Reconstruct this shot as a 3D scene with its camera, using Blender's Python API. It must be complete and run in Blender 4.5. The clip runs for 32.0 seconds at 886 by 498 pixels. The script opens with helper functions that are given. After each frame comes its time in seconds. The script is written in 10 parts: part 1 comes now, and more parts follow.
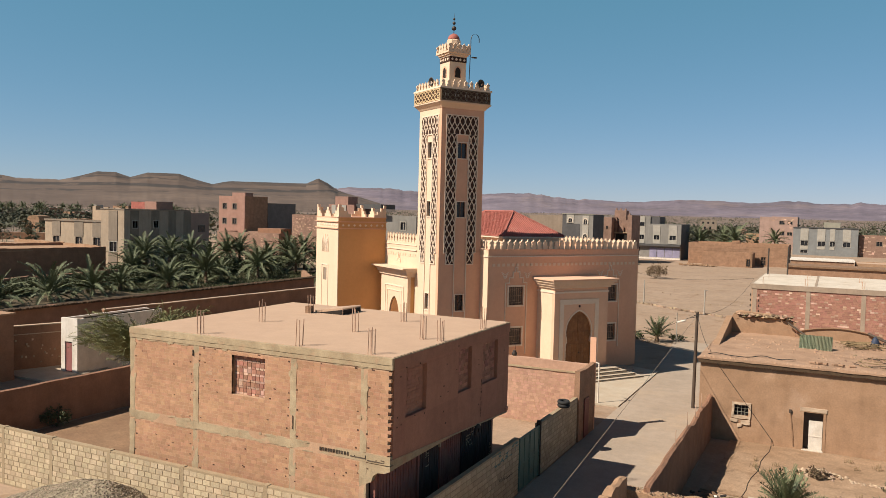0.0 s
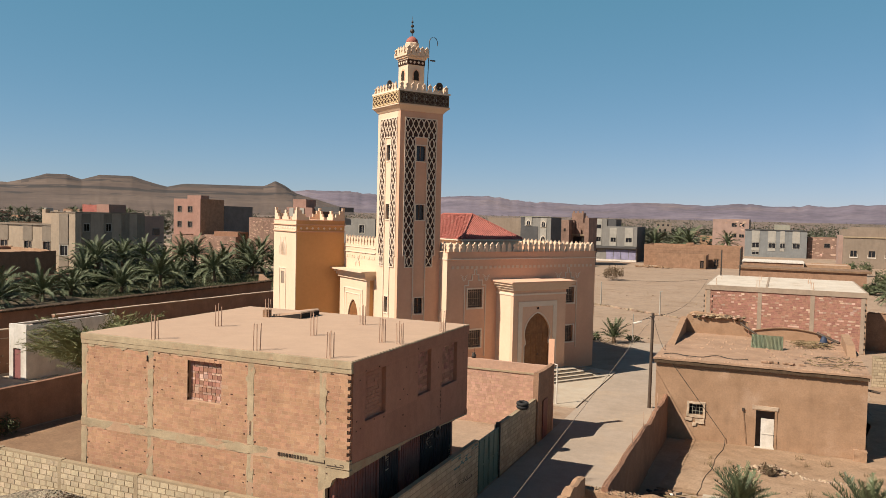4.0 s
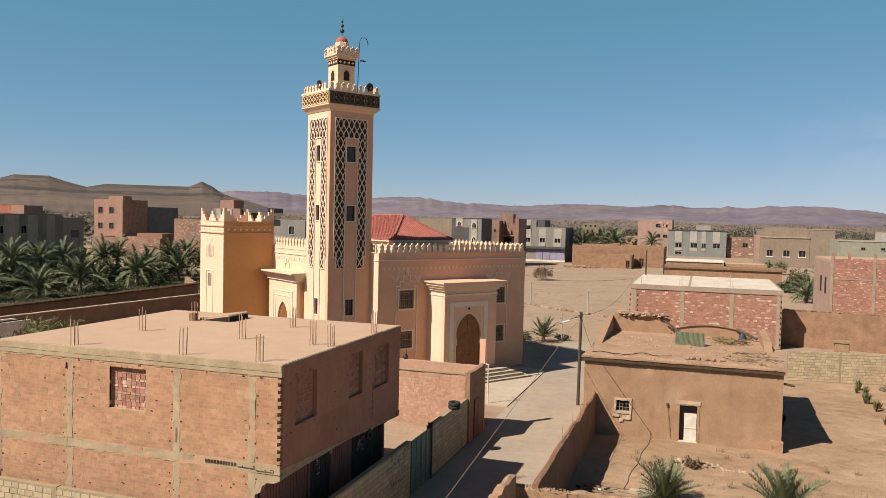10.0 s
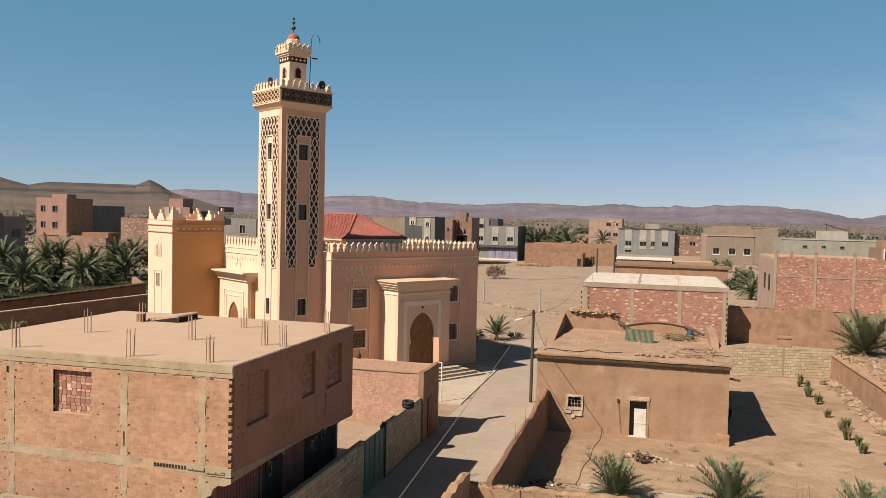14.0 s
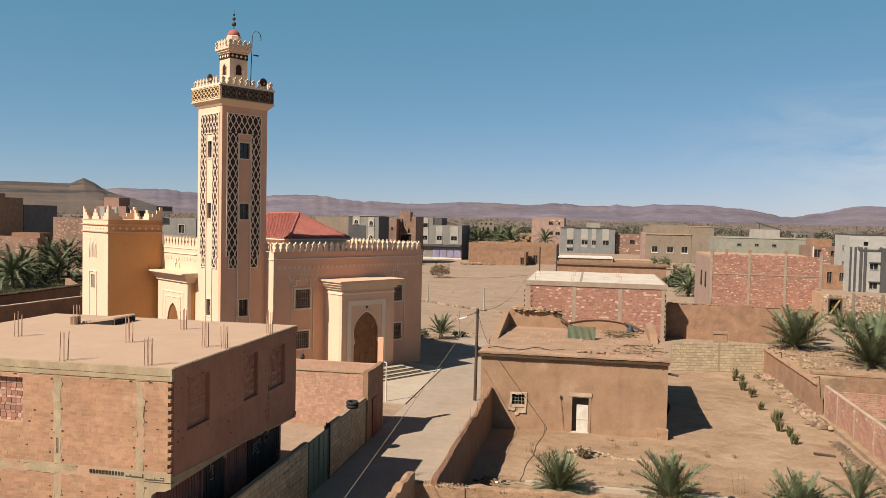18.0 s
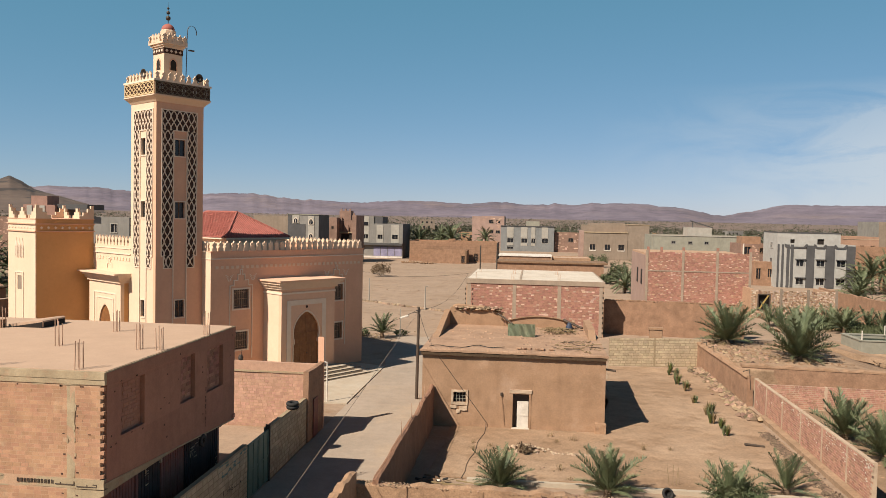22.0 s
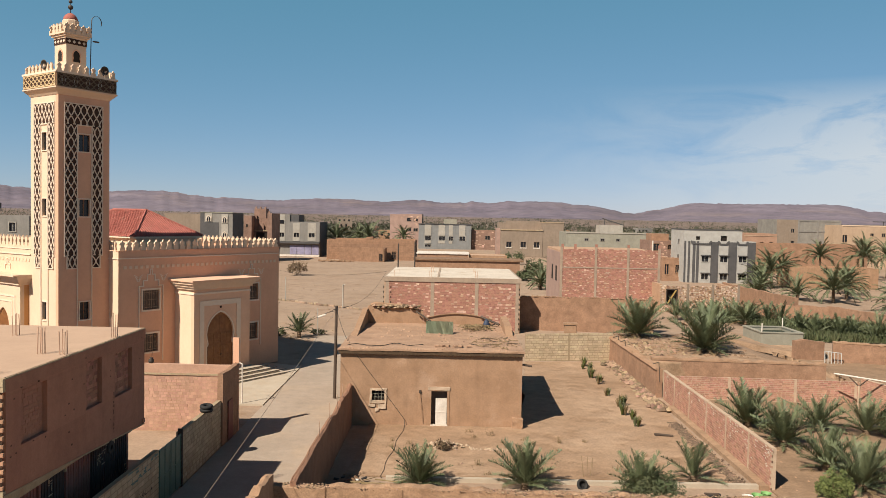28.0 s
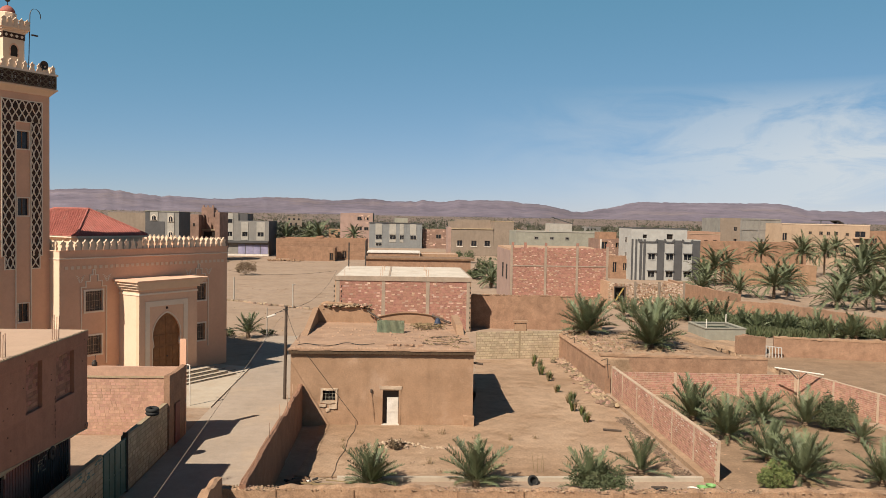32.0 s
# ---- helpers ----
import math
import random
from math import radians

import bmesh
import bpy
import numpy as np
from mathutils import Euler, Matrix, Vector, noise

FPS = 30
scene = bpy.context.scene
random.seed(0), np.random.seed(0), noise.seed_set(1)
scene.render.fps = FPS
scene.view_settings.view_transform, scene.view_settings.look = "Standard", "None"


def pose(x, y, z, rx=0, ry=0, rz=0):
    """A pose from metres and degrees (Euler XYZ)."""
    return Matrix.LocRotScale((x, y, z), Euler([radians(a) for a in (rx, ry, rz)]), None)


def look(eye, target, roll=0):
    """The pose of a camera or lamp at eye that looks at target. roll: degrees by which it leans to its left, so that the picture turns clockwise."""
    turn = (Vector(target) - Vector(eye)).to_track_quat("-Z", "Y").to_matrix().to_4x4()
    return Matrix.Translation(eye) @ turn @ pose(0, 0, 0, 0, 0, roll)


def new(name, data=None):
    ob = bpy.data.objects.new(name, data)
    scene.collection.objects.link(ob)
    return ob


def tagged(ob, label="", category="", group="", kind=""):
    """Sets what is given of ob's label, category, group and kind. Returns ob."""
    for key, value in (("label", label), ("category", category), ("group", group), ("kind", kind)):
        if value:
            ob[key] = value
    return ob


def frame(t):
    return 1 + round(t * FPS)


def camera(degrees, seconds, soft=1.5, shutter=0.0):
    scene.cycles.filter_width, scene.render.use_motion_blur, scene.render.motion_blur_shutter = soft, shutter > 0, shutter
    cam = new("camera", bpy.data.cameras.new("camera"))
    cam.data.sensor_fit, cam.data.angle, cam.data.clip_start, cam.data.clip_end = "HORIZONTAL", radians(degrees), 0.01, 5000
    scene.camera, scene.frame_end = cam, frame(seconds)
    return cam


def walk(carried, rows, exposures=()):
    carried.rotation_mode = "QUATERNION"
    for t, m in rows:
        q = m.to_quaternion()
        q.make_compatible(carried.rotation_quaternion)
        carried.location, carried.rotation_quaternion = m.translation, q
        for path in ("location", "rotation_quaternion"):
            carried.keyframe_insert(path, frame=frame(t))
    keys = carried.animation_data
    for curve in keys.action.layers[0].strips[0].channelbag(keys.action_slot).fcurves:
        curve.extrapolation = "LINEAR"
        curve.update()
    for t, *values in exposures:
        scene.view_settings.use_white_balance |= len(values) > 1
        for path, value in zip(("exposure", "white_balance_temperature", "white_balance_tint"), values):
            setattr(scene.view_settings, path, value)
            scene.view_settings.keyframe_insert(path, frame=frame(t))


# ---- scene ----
cam = camera(59.13, 32.0, soft=0.5)
EYE = 11.5
# seconds, yaw, pitch, roll: the camera stands on a roof and turns slowly to the right
ROWS = [
    (0.0, 26.503, -2.767, -1.393),
    (0.5, 26.241, -2.735, -1.392),
    (1.0, 25.954, -2.702, -1.399),
    (1.5, 25.513, -2.676, -1.359),
    (2.0, 25.109, -2.629, -1.373),
    (2.5, 24.566, -2.602, -1.362),
    (3.0, 23.986, -2.575, -1.353),
    (3.5, 23.731, -2.525, -1.348),
    (5.5, 22.367, -2.404, -1.338),
    (6.0, 21.874, -2.362, -1.347),
    (6.5, 21.257, -2.348, -1.338),
    (7.0, 20.779, -2.338, -1.315),
    (7.5, 20.543, -2.325, -1.324),
    (8.0, 20.271, -2.319, -1.304),
    (8.5, 19.919, -2.310, -1.315),
    (9.0, 19.509, -2.306, -1.310),
    (9.5, 19.080, -2.301, -1.320),
    (10.0, 18.447, -2.299, -1.299),
    (10.5, 17.989, -2.321, -1.316),
    (11.0, 17.737, -2.315, -1.323),
    (11.5, 17.352, -2.311, -1.296),
    (12.0, 16.920, -2.298, -1.318),
    (12.5, 16.466, -2.310, -1.303),
    (13.0, 15.975, -2.308, -1.283),
    (13.5, 15.405, -2.301, -1.263),
    (14.0, 15.017, -2.310, -1.296),
    (14.5, 14.641, -2.305, -1.279),
    (16.5, 12.265, -2.310, -1.237),
    (17.0, 11.719, -2.303, -1.208),
    (17.5, 11.250, -2.289, -1.215),
    (18.0, 10.913, -2.279, -1.233),
    (18.5, 10.377, -2.289, -1.222),
    (19.0, 9.754, -2.295, -1.199),
    (19.5, 9.233, -2.293, -1.200),
    (20.0, 8.721, -2.286, -1.184),
    (20.5, 8.223, -2.277, -1.194),
    (21.0, 7.692, -2.266, -1.176),
    (21.5, 7.218, -2.274, -1.187),
    (22.0, 6.577, -2.291, -1.179),
    (22.5, 5.946, -2.293, -1.186),
    (23.0, 5.264, -2.313, -1.170),
    (23.5, 4.604, -2.321, -1.161),
    (24.0, 4.102, -2.313, -1.146),
    (24.5, 3.687, -2.323, -1.160),
    (25.0, 3.274, -2.312, -1.161),
    (25.5, 2.877, -2.319, -1.156),
    (27.5, 1.118, -2.306, -1.155),
    (28.0, 0.550, -2.320, -1.133),
    (28.5, -0.075, -2.316, -1.115),
    (29.0, -0.635, -2.320, -1.100),
    (29.5, -0.982, -2.329, -1.115),
    (30.0, -1.369, -2.325, -1.092),
    (30.5, -1.816, -2.338, -1.103),
    (31.0, -2.162, -2.334, -1.078),
    (31.5, -2.620, -2.332, -1.101),
    (32.0, -3.050, -2.339, -1.088),
]
walk(cam, [(t, pose(0, 0, EYE, 90 + pitch, roll, yaw)) for t, yaw, pitch, roll in ROWS])

# ---- daylight ----
SUN_AZ, SUN_EL = 229.5, 45.5      # direction towards the sun, degrees from +x, and its height
sky = bpy.data.worlds.new("sky")
scene.world = sky
sky.use_nodes = True
wn = sky.node_tree.nodes
sky_tex = wn.new("ShaderNodeTexSky")
sky_tex.sky_type = "NISHITA"
sky_tex.sun_disc = False
sky_tex.sun_elevation = radians(SUN_EL)
sky_tex.sun_rotation = radians(90 - SUN_AZ)
sky_tex.altitude = 900
sky_tex.air_density = 0.75
sky_tex.dust_density = 0.25
sky_tex.ozone_density = 0.6
wn["Background"].inputs["Strength"].default_value = 0.0568
sky_tint = wn.new("ShaderNodeMix")
sky_tint.data_type, sky_tint.blend_type = "RGBA", "MULTIPLY"
sky_tint.inputs["Factor"].default_value = 1.0
sky_tint.inputs["B"].default_value = (0.664, 0.48, 0.60, 1.0)
sky.node_tree.links.new(sky_tex.outputs["Color"], sky_tint.inputs["A"])
# pale dust in the air, the same all round, thinning out towards the zenith
air_dir = wn.new("ShaderNodeTexCoord")
air_up = wn.new("ShaderNodeSeparateXYZ")
air_thin = wn.new("ShaderNodeMapRange")
air_thin.interpolation_type = "SMOOTHSTEP"
air_thin.inputs["From Min"].default_value, air_thin.inputs["From Max"].default_value = 0.25, 0.95
air_thin.inputs["To Min"].default_value, air_thin.inputs["To Max"].default_value = 1.0, 0.0
sky.node_tree.links.new(air_dir.outputs["Generated"], air_up.inputs["Vector"])
sky.node_tree.links.new(air_up.outputs["Z"], air_thin.inputs["Value"])
air_veil = wn.new("ShaderNodeMix")
air_veil.data_type, air_veil.blend_type = "RGBA", "ADD"
sky.node_tree.links.new(air_thin.outputs["Result"], air_veil.inputs["Factor"])
air_veil.inputs["B"].default_value = (0.36, 2.2, 2.55, 1.0)
sky.node_tree.links.new(sky_tint.outputs["Result"], air_veil.inputs["A"])
sky.node_tree.links.new(air_veil.outputs["Result"], wn["Background"].inputs["Color"])
sun = new("sun", bpy.data.lights.new("sun", "SUN"))
sun.data.energy = 5.1
sun.data.angle = radians(0.53)
sun.data.color = (1.0, 0.92, 0.80)
sd = Vector((math.cos(radians(SUN_AZ)) * math.cos(radians(SUN_EL)), math.sin(radians(SUN_AZ)) * math.cos(radians(SUN_EL)), math.sin(radians(SUN_EL))))
sun.matrix_world = look(sd * 100, (0, 0, 0))

scene.view_settings.exposure = 0.60

# ---- materials ----
PIGMENT = (0.935, 0.914, 0.903)      # scale on every base colour, set with exposure and sky to deepen shade


def mat(name, col, col2=None, scale=0.6, rough=0.9, bump=0.3, grain=25.0, jitter=0.0, streak=0.0, fine=0.12, island=False, metal=0.0, spec=0.3, dirt=None, dirt_at=0.62, dirt_scale=0.35, strata=0.0, strata_amt=1.0, strata_xy=0.0006):
    """Matt weathered surface: two colours in broad patches, fine grain, optional streaks, stains and a change from piece to piece."""
    m = bpy.data.materials.new(name)
    m.use_nodes = True
    nt = m.node_tree
    N, L = nt.nodes, nt.links
    b = N["Principled BSDF"]
    b.inputs["Roughness"].default_value = rough
    b.inputs["Metallic"].default_value = metal
    b.inputs["Specular IOR Level"].default_value = spec
    g = N.new("ShaderNodeNewGeometry")
    pos = g.outputs["Position"]
    def noise_tex(sc, detail=4.0, vec=None, rgh=0.6):
        n = N.new("ShaderNodeTexNoise")
        n.inputs["Scale"].default_value = sc
        n.inputs["Detail"].default_value = detail
        n.inputs["Roughness"].default_value = rgh
        L.new(vec or pos, n.inputs["Vector"])
        return n.outputs["Fac"]
    def ramp(fac, a, c):
        r = N.new("ShaderNodeMapRange")
        r.inputs["From Min"].default_value, r.inputs["From Max"].default_value = a, c
        L.new(fac, r.inputs["Value"])
        return r.outputs["Result"]
    def mix(fac, a, c, blend="MIX"):
        x = N.new("ShaderNodeMix")
        x.data_type, x.blend_type = "RGBA", blend
        for sock, val in ((x.inputs["Factor"], fac), (x.inputs["A"], a), (x.inputs["B"], c)):
            if isinstance(val, (int, float)):
                sock.default_value = val
            elif isinstance(val, tuple):
                sock.default_value = (*val[:3], 1.0)
            else:
                L.new(val, sock)
        return x.outputs["Result"]
    col2 = col2 or tuple(c * 0.8 for c in col)
    col, col2 = (tuple(v * k for v, k in zip(c, PIGMENT)) for c in (col, col2))
    dirt = dirt and tuple(v * k for v, k in zip(dirt, PIGMENT))
    out = mix(ramp(noise_tex(scale), 0.35, 0.65), col, col2)
    if dirt:
        out = mix(ramp(noise_tex(dirt_scale, 6.0, rgh=0.7), dirt_at, dirt_at + 0.16), out, dirt)
    if streak:
        mp = N.new("ShaderNodeMapping")
        mp.inputs["Scale"].default_value = (1, 1, 0.12)
        L.new(pos, mp.inputs["Vector"])
        s = ramp(noise_tex(2.2, 5.0, mp.outputs["Vector"]), 0.5, 0.75)
        sm = N.new("ShaderNodeMath")
        sm.operation = "MULTIPLY"
        sm.inputs[1].default_value = streak
        L.new(s, sm.inputs[0])
        out = mix(sm.outputs[0], out, tuple(c * 0.55 for c in col2))
    if strata:
        mp2 = N.new("ShaderNodeMapping")
        mp2.inputs["Scale"].default_value = (strata_xy, strata_xy, strata)
        L.new(pos, mp2.inputs["Vector"])
        band = mix(1.0 - strata_amt, tuple(c * 0.6 for c in col2), col2)
        out = mix(ramp(noise_tex(1.0, 4.0, mp2.outputs["Vector"]), 0.45, 0.62), out, band)
    if fine:
        fn = ramp(noise_tex(grain, 9.0, rgh=0.78), 0.3, 0.7)
        dark = mix(fn, (1 - fine * 1.3,) * 3, (1 + fine * 0.6,) * 3)
        out = mix(1.0, out, dark, "MULTIPLY")
        blotch = ramp(noise_tex(grain * 0.11, 7.0, rgh=0.7), 0.32, 0.68)
        out = mix(1.0, out, mix(blotch, (1 - fine * 0.9,) * 3, (1 + fine * 0.6,) * 3), "MULTIPLY")
    if jitter:
        if island:
            rnd = g.outputs["Random Per Island"]
        else:
            rnd = N.new("ShaderNodeObjectInfo").outputs["Random"]
        wnz = N.new("ShaderNodeTexWhiteNoise")
        wnz.noise_dimensions = "1D"
        L.new(rnd, wnz.inputs["W"])
        v = mix(rnd, (1 - jitter,) * 3, (1 + jitter * 0.6,) * 3)
        out = mix(1.0, out, v, "MULTIPLY")
        hs = N.new("ShaderNodeHueSaturation")
        mr = N.new("ShaderNodeMapRange")
        mr.inputs["To Min"].default_value, mr.inputs["To Max"].default_value = 0.5 - jitter * 0.04, 0.5 + jitter * 0.04
        L.new(wnz.outputs["Value"], mr.inputs["Value"])
        L.new(mr.outputs["Result"], hs.inputs["Hue"])
        L.new(out, hs.inputs["Color"])
        out = hs.outputs["Color"]
    L.new(out, b.inputs["Base Color"])
    if bump:
        bp = N.new("ShaderNodeBump")
        bp.inputs["Strength"].default_value = bump
        bp.inputs["Distance"].default_value = 0.03
        L.new(noise_tex(grain * 0.32, 10.0, rgh=0.74), bp.inputs["Height"])
        L.new(bp.outputs["Normal"], b.inputs["Normal"])
    return m


M = {}
M["sand"] = mat("sandy_ground", (0.355, 0.255, 0.178), (0.31, 0.218, 0.148), 0.12, 0.95, 0.5, 7.0, fine=0.16, dirt=(0.25, 0.155, 0.09), dirt_at=0.55, dirt_scale=0.3)
M["lot"] = mat("packed_earth", (0.40, 0.272, 0.175), (0.30, 0.19, 0.113), 0.16, 0.95, 0.6, 9.0, fine=0.25, dirt=(0.24, 0.148, 0.085), dirt_at=0.53, dirt_scale=0.5)
M["road"] = mat("dusty_road", (0.365, 0.292, 0.225), (0.325, 0.258, 0.196), 0.35, 0.9, 0.25, 14.0, fine=0.12, dirt=(0.39, 0.30, 0.215), dirt_at=0.52, dirt_scale=0.22)
M["court"] = mat("cement_forecourt", (0.46, 0.39, 0.30), (0.42, 0.34, 0.25), 0.5, 0.85, 0.2, 18.0, fine=0.1)
M["mud"] = mat("mud_plaster", (0.37, 0.228, 0.138), (0.325, 0.196, 0.115), 0.7, 0.95, 0.4, 14.0, streak=0.22, fine=0.15, dirt=(0.42, 0.275, 0.18), dirt_at=0.54, dirt_scale=0.45)
M["mud_red"] = mat("reddish_mud", (0.345, 0.203, 0.126), (0.295, 0.17, 0.104), 1.3, 0.95, 0.9, 9.0, streak=0.25, fine=0.24, dirt=(0.375, 0.23, 0.145), dirt_at=0.58, dirt_scale=0.9)
M["mud_dark"] = mat("dark_earth_rubble", (0.22, 0.13, 0.075), (0.28, 0.17, 0.10), 1.5, 0.95, 0.8, 8.0, fine=0.3)
M["roof_earth"] = mat("earth_roof", (0.40, 0.255, 0.165), (0.345, 0.215, 0.136), 0.8, 0.95, 0.6, 10.0, fine=0.2)
M["brick"] = mat("hollow_clay_brick", (0.46, 0.262, 0.155), (0.395, 0.217, 0.128), 0.8, 0.9, 0.3, 40.0, jitter=0.15, fine=0.15, dirt=(0.47, 0.32, 0.20), dirt_at=0.58, dirt_scale=1.3)
M["brick_i"] = mat("clay_brick_mass", (0.46, 0.262, 0.155), (0.395, 0.217, 0.128), 0.8, 0.9, 0.3, 40.0, jitter=0.15, fine=0.15, island=True, dirt=(0.47, 0.32, 0.20), dirt_at=0.58, dirt_scale=1.3)
M["brick_red"] = mat("red_brick", (0.385, 0.188, 0.137), (0.335, 0.162, 0.118), 0.9, 0.9, 0.4, 40.0, jitter=0.2, fine=0.15, island=True)
M["brick_pale"] = mat("pale_pink_brick", (0.52, 0.31, 0.222), (0.46, 0.268, 0.188), 0.9, 0.9, 0.3, 40.0, jitter=0.15, fine=0.15, island=True)
M["brick_white"] = mat("whitish_brick", (0.56, 0.37, 0.28), (0.48, 0.29, 0.215), 2.0, 0.9, 0.3, 40.0, jitter=0.3, fine=0.15, island=True)
M["block_mortar"] = mat("sandy_mortar", (0.36, 0.275, 0.172), (0.31, 0.232, 0.145), 0.8, 0.95, 0.4, 30.0, fine=0.15)
M["mortar"] = mat("mortar_joint", (0.47, 0.30, 0.19), (0.42, 0.265, 0.165), 0.8, 0.95, 0.4, 30.0, fine=0.15)
M["concrete"] = mat("raw_concrete", (0.43, 0.335, 0.212), (0.34, 0.258, 0.16), 1.1, 0.9, 0.5, 22.0, streak=0.35, fine=0.15, dirt=(0.47, 0.29, 0.18), dirt_at=0.55, dirt_scale=1.1)
M["slab"] = mat("dusty_slab", (0.48, 0.328, 0.225), (0.44, 0.298, 0.205), 0.22, 0.92, 0.2, 12.0, fine=0.07)
M["block"] = mat("concrete_block", (0.53, 0.42, 0.28), (0.46, 0.36, 0.235), 0.8, 0.92, 0.5, 30.0, jitter=0.16, fine=0.16)
M["block_i"] = mat("concrete_block_mass", (0.53, 0.42, 0.28), (0.46, 0.36, 0.235), 0.8, 0.92, 0.5, 30.0, jitter=0.16, fine=0.16, island=True)
# cream on sunlit mosque faces, ochre and tan on shaded: light put into colour
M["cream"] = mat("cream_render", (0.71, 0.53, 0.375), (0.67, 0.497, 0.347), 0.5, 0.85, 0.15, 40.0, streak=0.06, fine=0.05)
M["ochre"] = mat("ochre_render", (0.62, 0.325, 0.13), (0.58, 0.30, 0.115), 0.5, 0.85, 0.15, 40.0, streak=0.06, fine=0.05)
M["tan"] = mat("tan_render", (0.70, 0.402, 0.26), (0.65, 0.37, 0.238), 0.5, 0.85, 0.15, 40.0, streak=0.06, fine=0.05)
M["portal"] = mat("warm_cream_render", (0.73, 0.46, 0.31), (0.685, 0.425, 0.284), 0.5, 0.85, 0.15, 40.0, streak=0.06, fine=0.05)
# sunlit and shaded copies of the frieze ribs, light put into the colour
M["gilt"] = mat("yellow_cream_plaster", (0.66, 0.48, 0.27), (0.60, 0.43, 0.235), 0.5, 0.85, 0.15, 40.0, fine=0.08)
M["frieze_shaded"] = mat("shaded_frieze_rib", (0.17, 0.125, 0.075), (0.13, 0.096, 0.06), 3.0, 0.6, 0.1, 40.0, fine=0.1)
M["white"] = mat("white_moulding", (0.76, 0.615, 0.475), (0.72, 0.575, 0.435), 0.8, 0.8, 0.1, 40.0, fine=0.05)
M["zellige"] = mat("dark_tile", (0.05, 0.028, 0.02), (0.085, 0.045, 0.03), 6.0, 0.75, 0.1, 60.0, fine=0.2, spec=0.15)
M["redtile"] = mat("red_roof_tile", (0.40, 0.13, 0.098), (0.34, 0.11, 0.085), 1.8, 0.8, 0.3, 18.0, fine=0.28, dirt=(0.38, 0.19, 0.14), dirt_at=0.56, dirt_scale=1.2)
M["wood"] = mat("varnished_wood", (0.27, 0.12, 0.045), (0.20, 0.082, 0.03), 2.5, 0.5, 0.2, 30.0, streak=0.4, fine=0.2)
M["glass"] = mat("dark_window", (0.012, 0.012, 0.014), (0.02, 0.02, 0.022), 2.0, 0.25, 0.0, 10.0, fine=0.0, spec=0.5)
# near-black standing in for the darkness inside openings and gaps
M["dark"] = mat("dark_void", (0.02, 0.015, 0.012), (0.03, 0.022, 0.016), 2.0, 0.9, 0.0, 10.0)
M["rust"] = mat("rusty_steel", (0.44, 0.28, 0.19), (0.50, 0.33, 0.23), 8.0, 0.7, 0.2, 60.0)
M["iron"] = mat("dark_iron", (0.06, 0.05, 0.045), (0.09, 0.075, 0.06), 5.0, 0.6, 0.1, 40.0, metal=0.5)
M["green"] = mat("green_painted_steel", (0.10, 0.175, 0.145), (0.08, 0.145, 0.12), 2.0, 0.5, 0.1, 20.0, streak=0.3)
M["oxide"] = mat("red_oxide_steel", (0.20, 0.06, 0.05), (0.16, 0.05, 0.04), 2.0, 0.6, 0.1, 20.0, streak=0.4)
M["whitepaint"] = mat("white_paint", (0.72, 0.66, 0.58), (0.62, 0.55, 0.46), 1.5, 0.7, 0.2, 20.0, streak=0.35)
M["pole"] = mat("weathered_timber", (0.07, 0.05, 0.037), (0.10, 0.072, 0.052), 3.0, 0.85, 0.4, 30.0, streak=0.4)
M["stone"] = mat("field_stone", (0.46, 0.34, 0.235), (0.36, 0.255, 0.17), 2.0, 0.9, 0.5, 15.0, jitter=0.35, island=True)
# straw darkened so the reed edge also paints the eave's shadow
M["straw"] = mat("reed_edge", (0.055, 0.033, 0.019), (0.095, 0.06, 0.033), 6.0, 0.95, 0.5, 30.0)
M["frond"] = mat("palm_leaf", (0.155, 0.177, 0.088), (0.095, 0.115, 0.056), 1.2, 0.55, 0.0, 10.0, jitter=0.3, fine=0.15)
M["frond_far"] = mat("palm_leaf_far", (0.16, 0.175, 0.09), (0.085, 0.105, 0.052), 0.6, 0.65, 0.0, 10.0, jitter=0.35, fine=0.15, island=True)
M["dryleaf"] = mat("dry_leaf", (0.26, 0.19, 0.10), (0.20, 0.14, 0.07), 3.0, 0.9, 0.0, 10.0)
M["leaf"] = mat("shrub_leaf", (0.068, 0.086, 0.034), (0.105, 0.108, 0.05), 1.5, 0.7, 0.0, 10.0, jitter=0.35, island=True)
M["bark"] = mat("palm_bark", (0.12, 0.08, 0.05), (0.17, 0.115, 0.07), 4.0, 0.95, 0.6, 12.0)
M["grey"] = mat("grey_render", (0.25, 0.23, 0.205), (0.215, 0.20, 0.175), 0.4, 0.9, 0.2, 12.0, streak=0.3)
M["beige"] = mat("beige_render", (0.275, 0.212, 0.158), (0.24, 0.185, 0.137), 0.3, 0.9, 0.2, 12.0, streak=0.3)
M["slate"] = mat("grey_brown_render", (0.15, 0.135, 0.128), (0.12, 0.108, 0.10), 0.5, 0.85, 0.1, 12.0)
M["dgrey"] = mat("dark_grey_render", (0.095, 0.09, 0.088), (0.075, 0.072, 0.07), 0.5, 0.85, 0.1, 12.0)
M["greenish"] = mat("pale_green_render", (0.30, 0.285, 0.225), (0.265, 0.25, 0.195), 0.5, 0.9, 0.1, 12.0, streak=0.2)
M["pink"] = mat("pink_render", (0.345, 0.20, 0.152), (0.31, 0.175, 0.132), 0.4, 0.9, 0.2, 12.0, streak=0.2)
M["pale"] = mat("pale_render", (0.40, 0.365, 0.31), (0.35, 0.32, 0.27), 0.4, 0.9, 0.1, 12.0, streak=0.2)
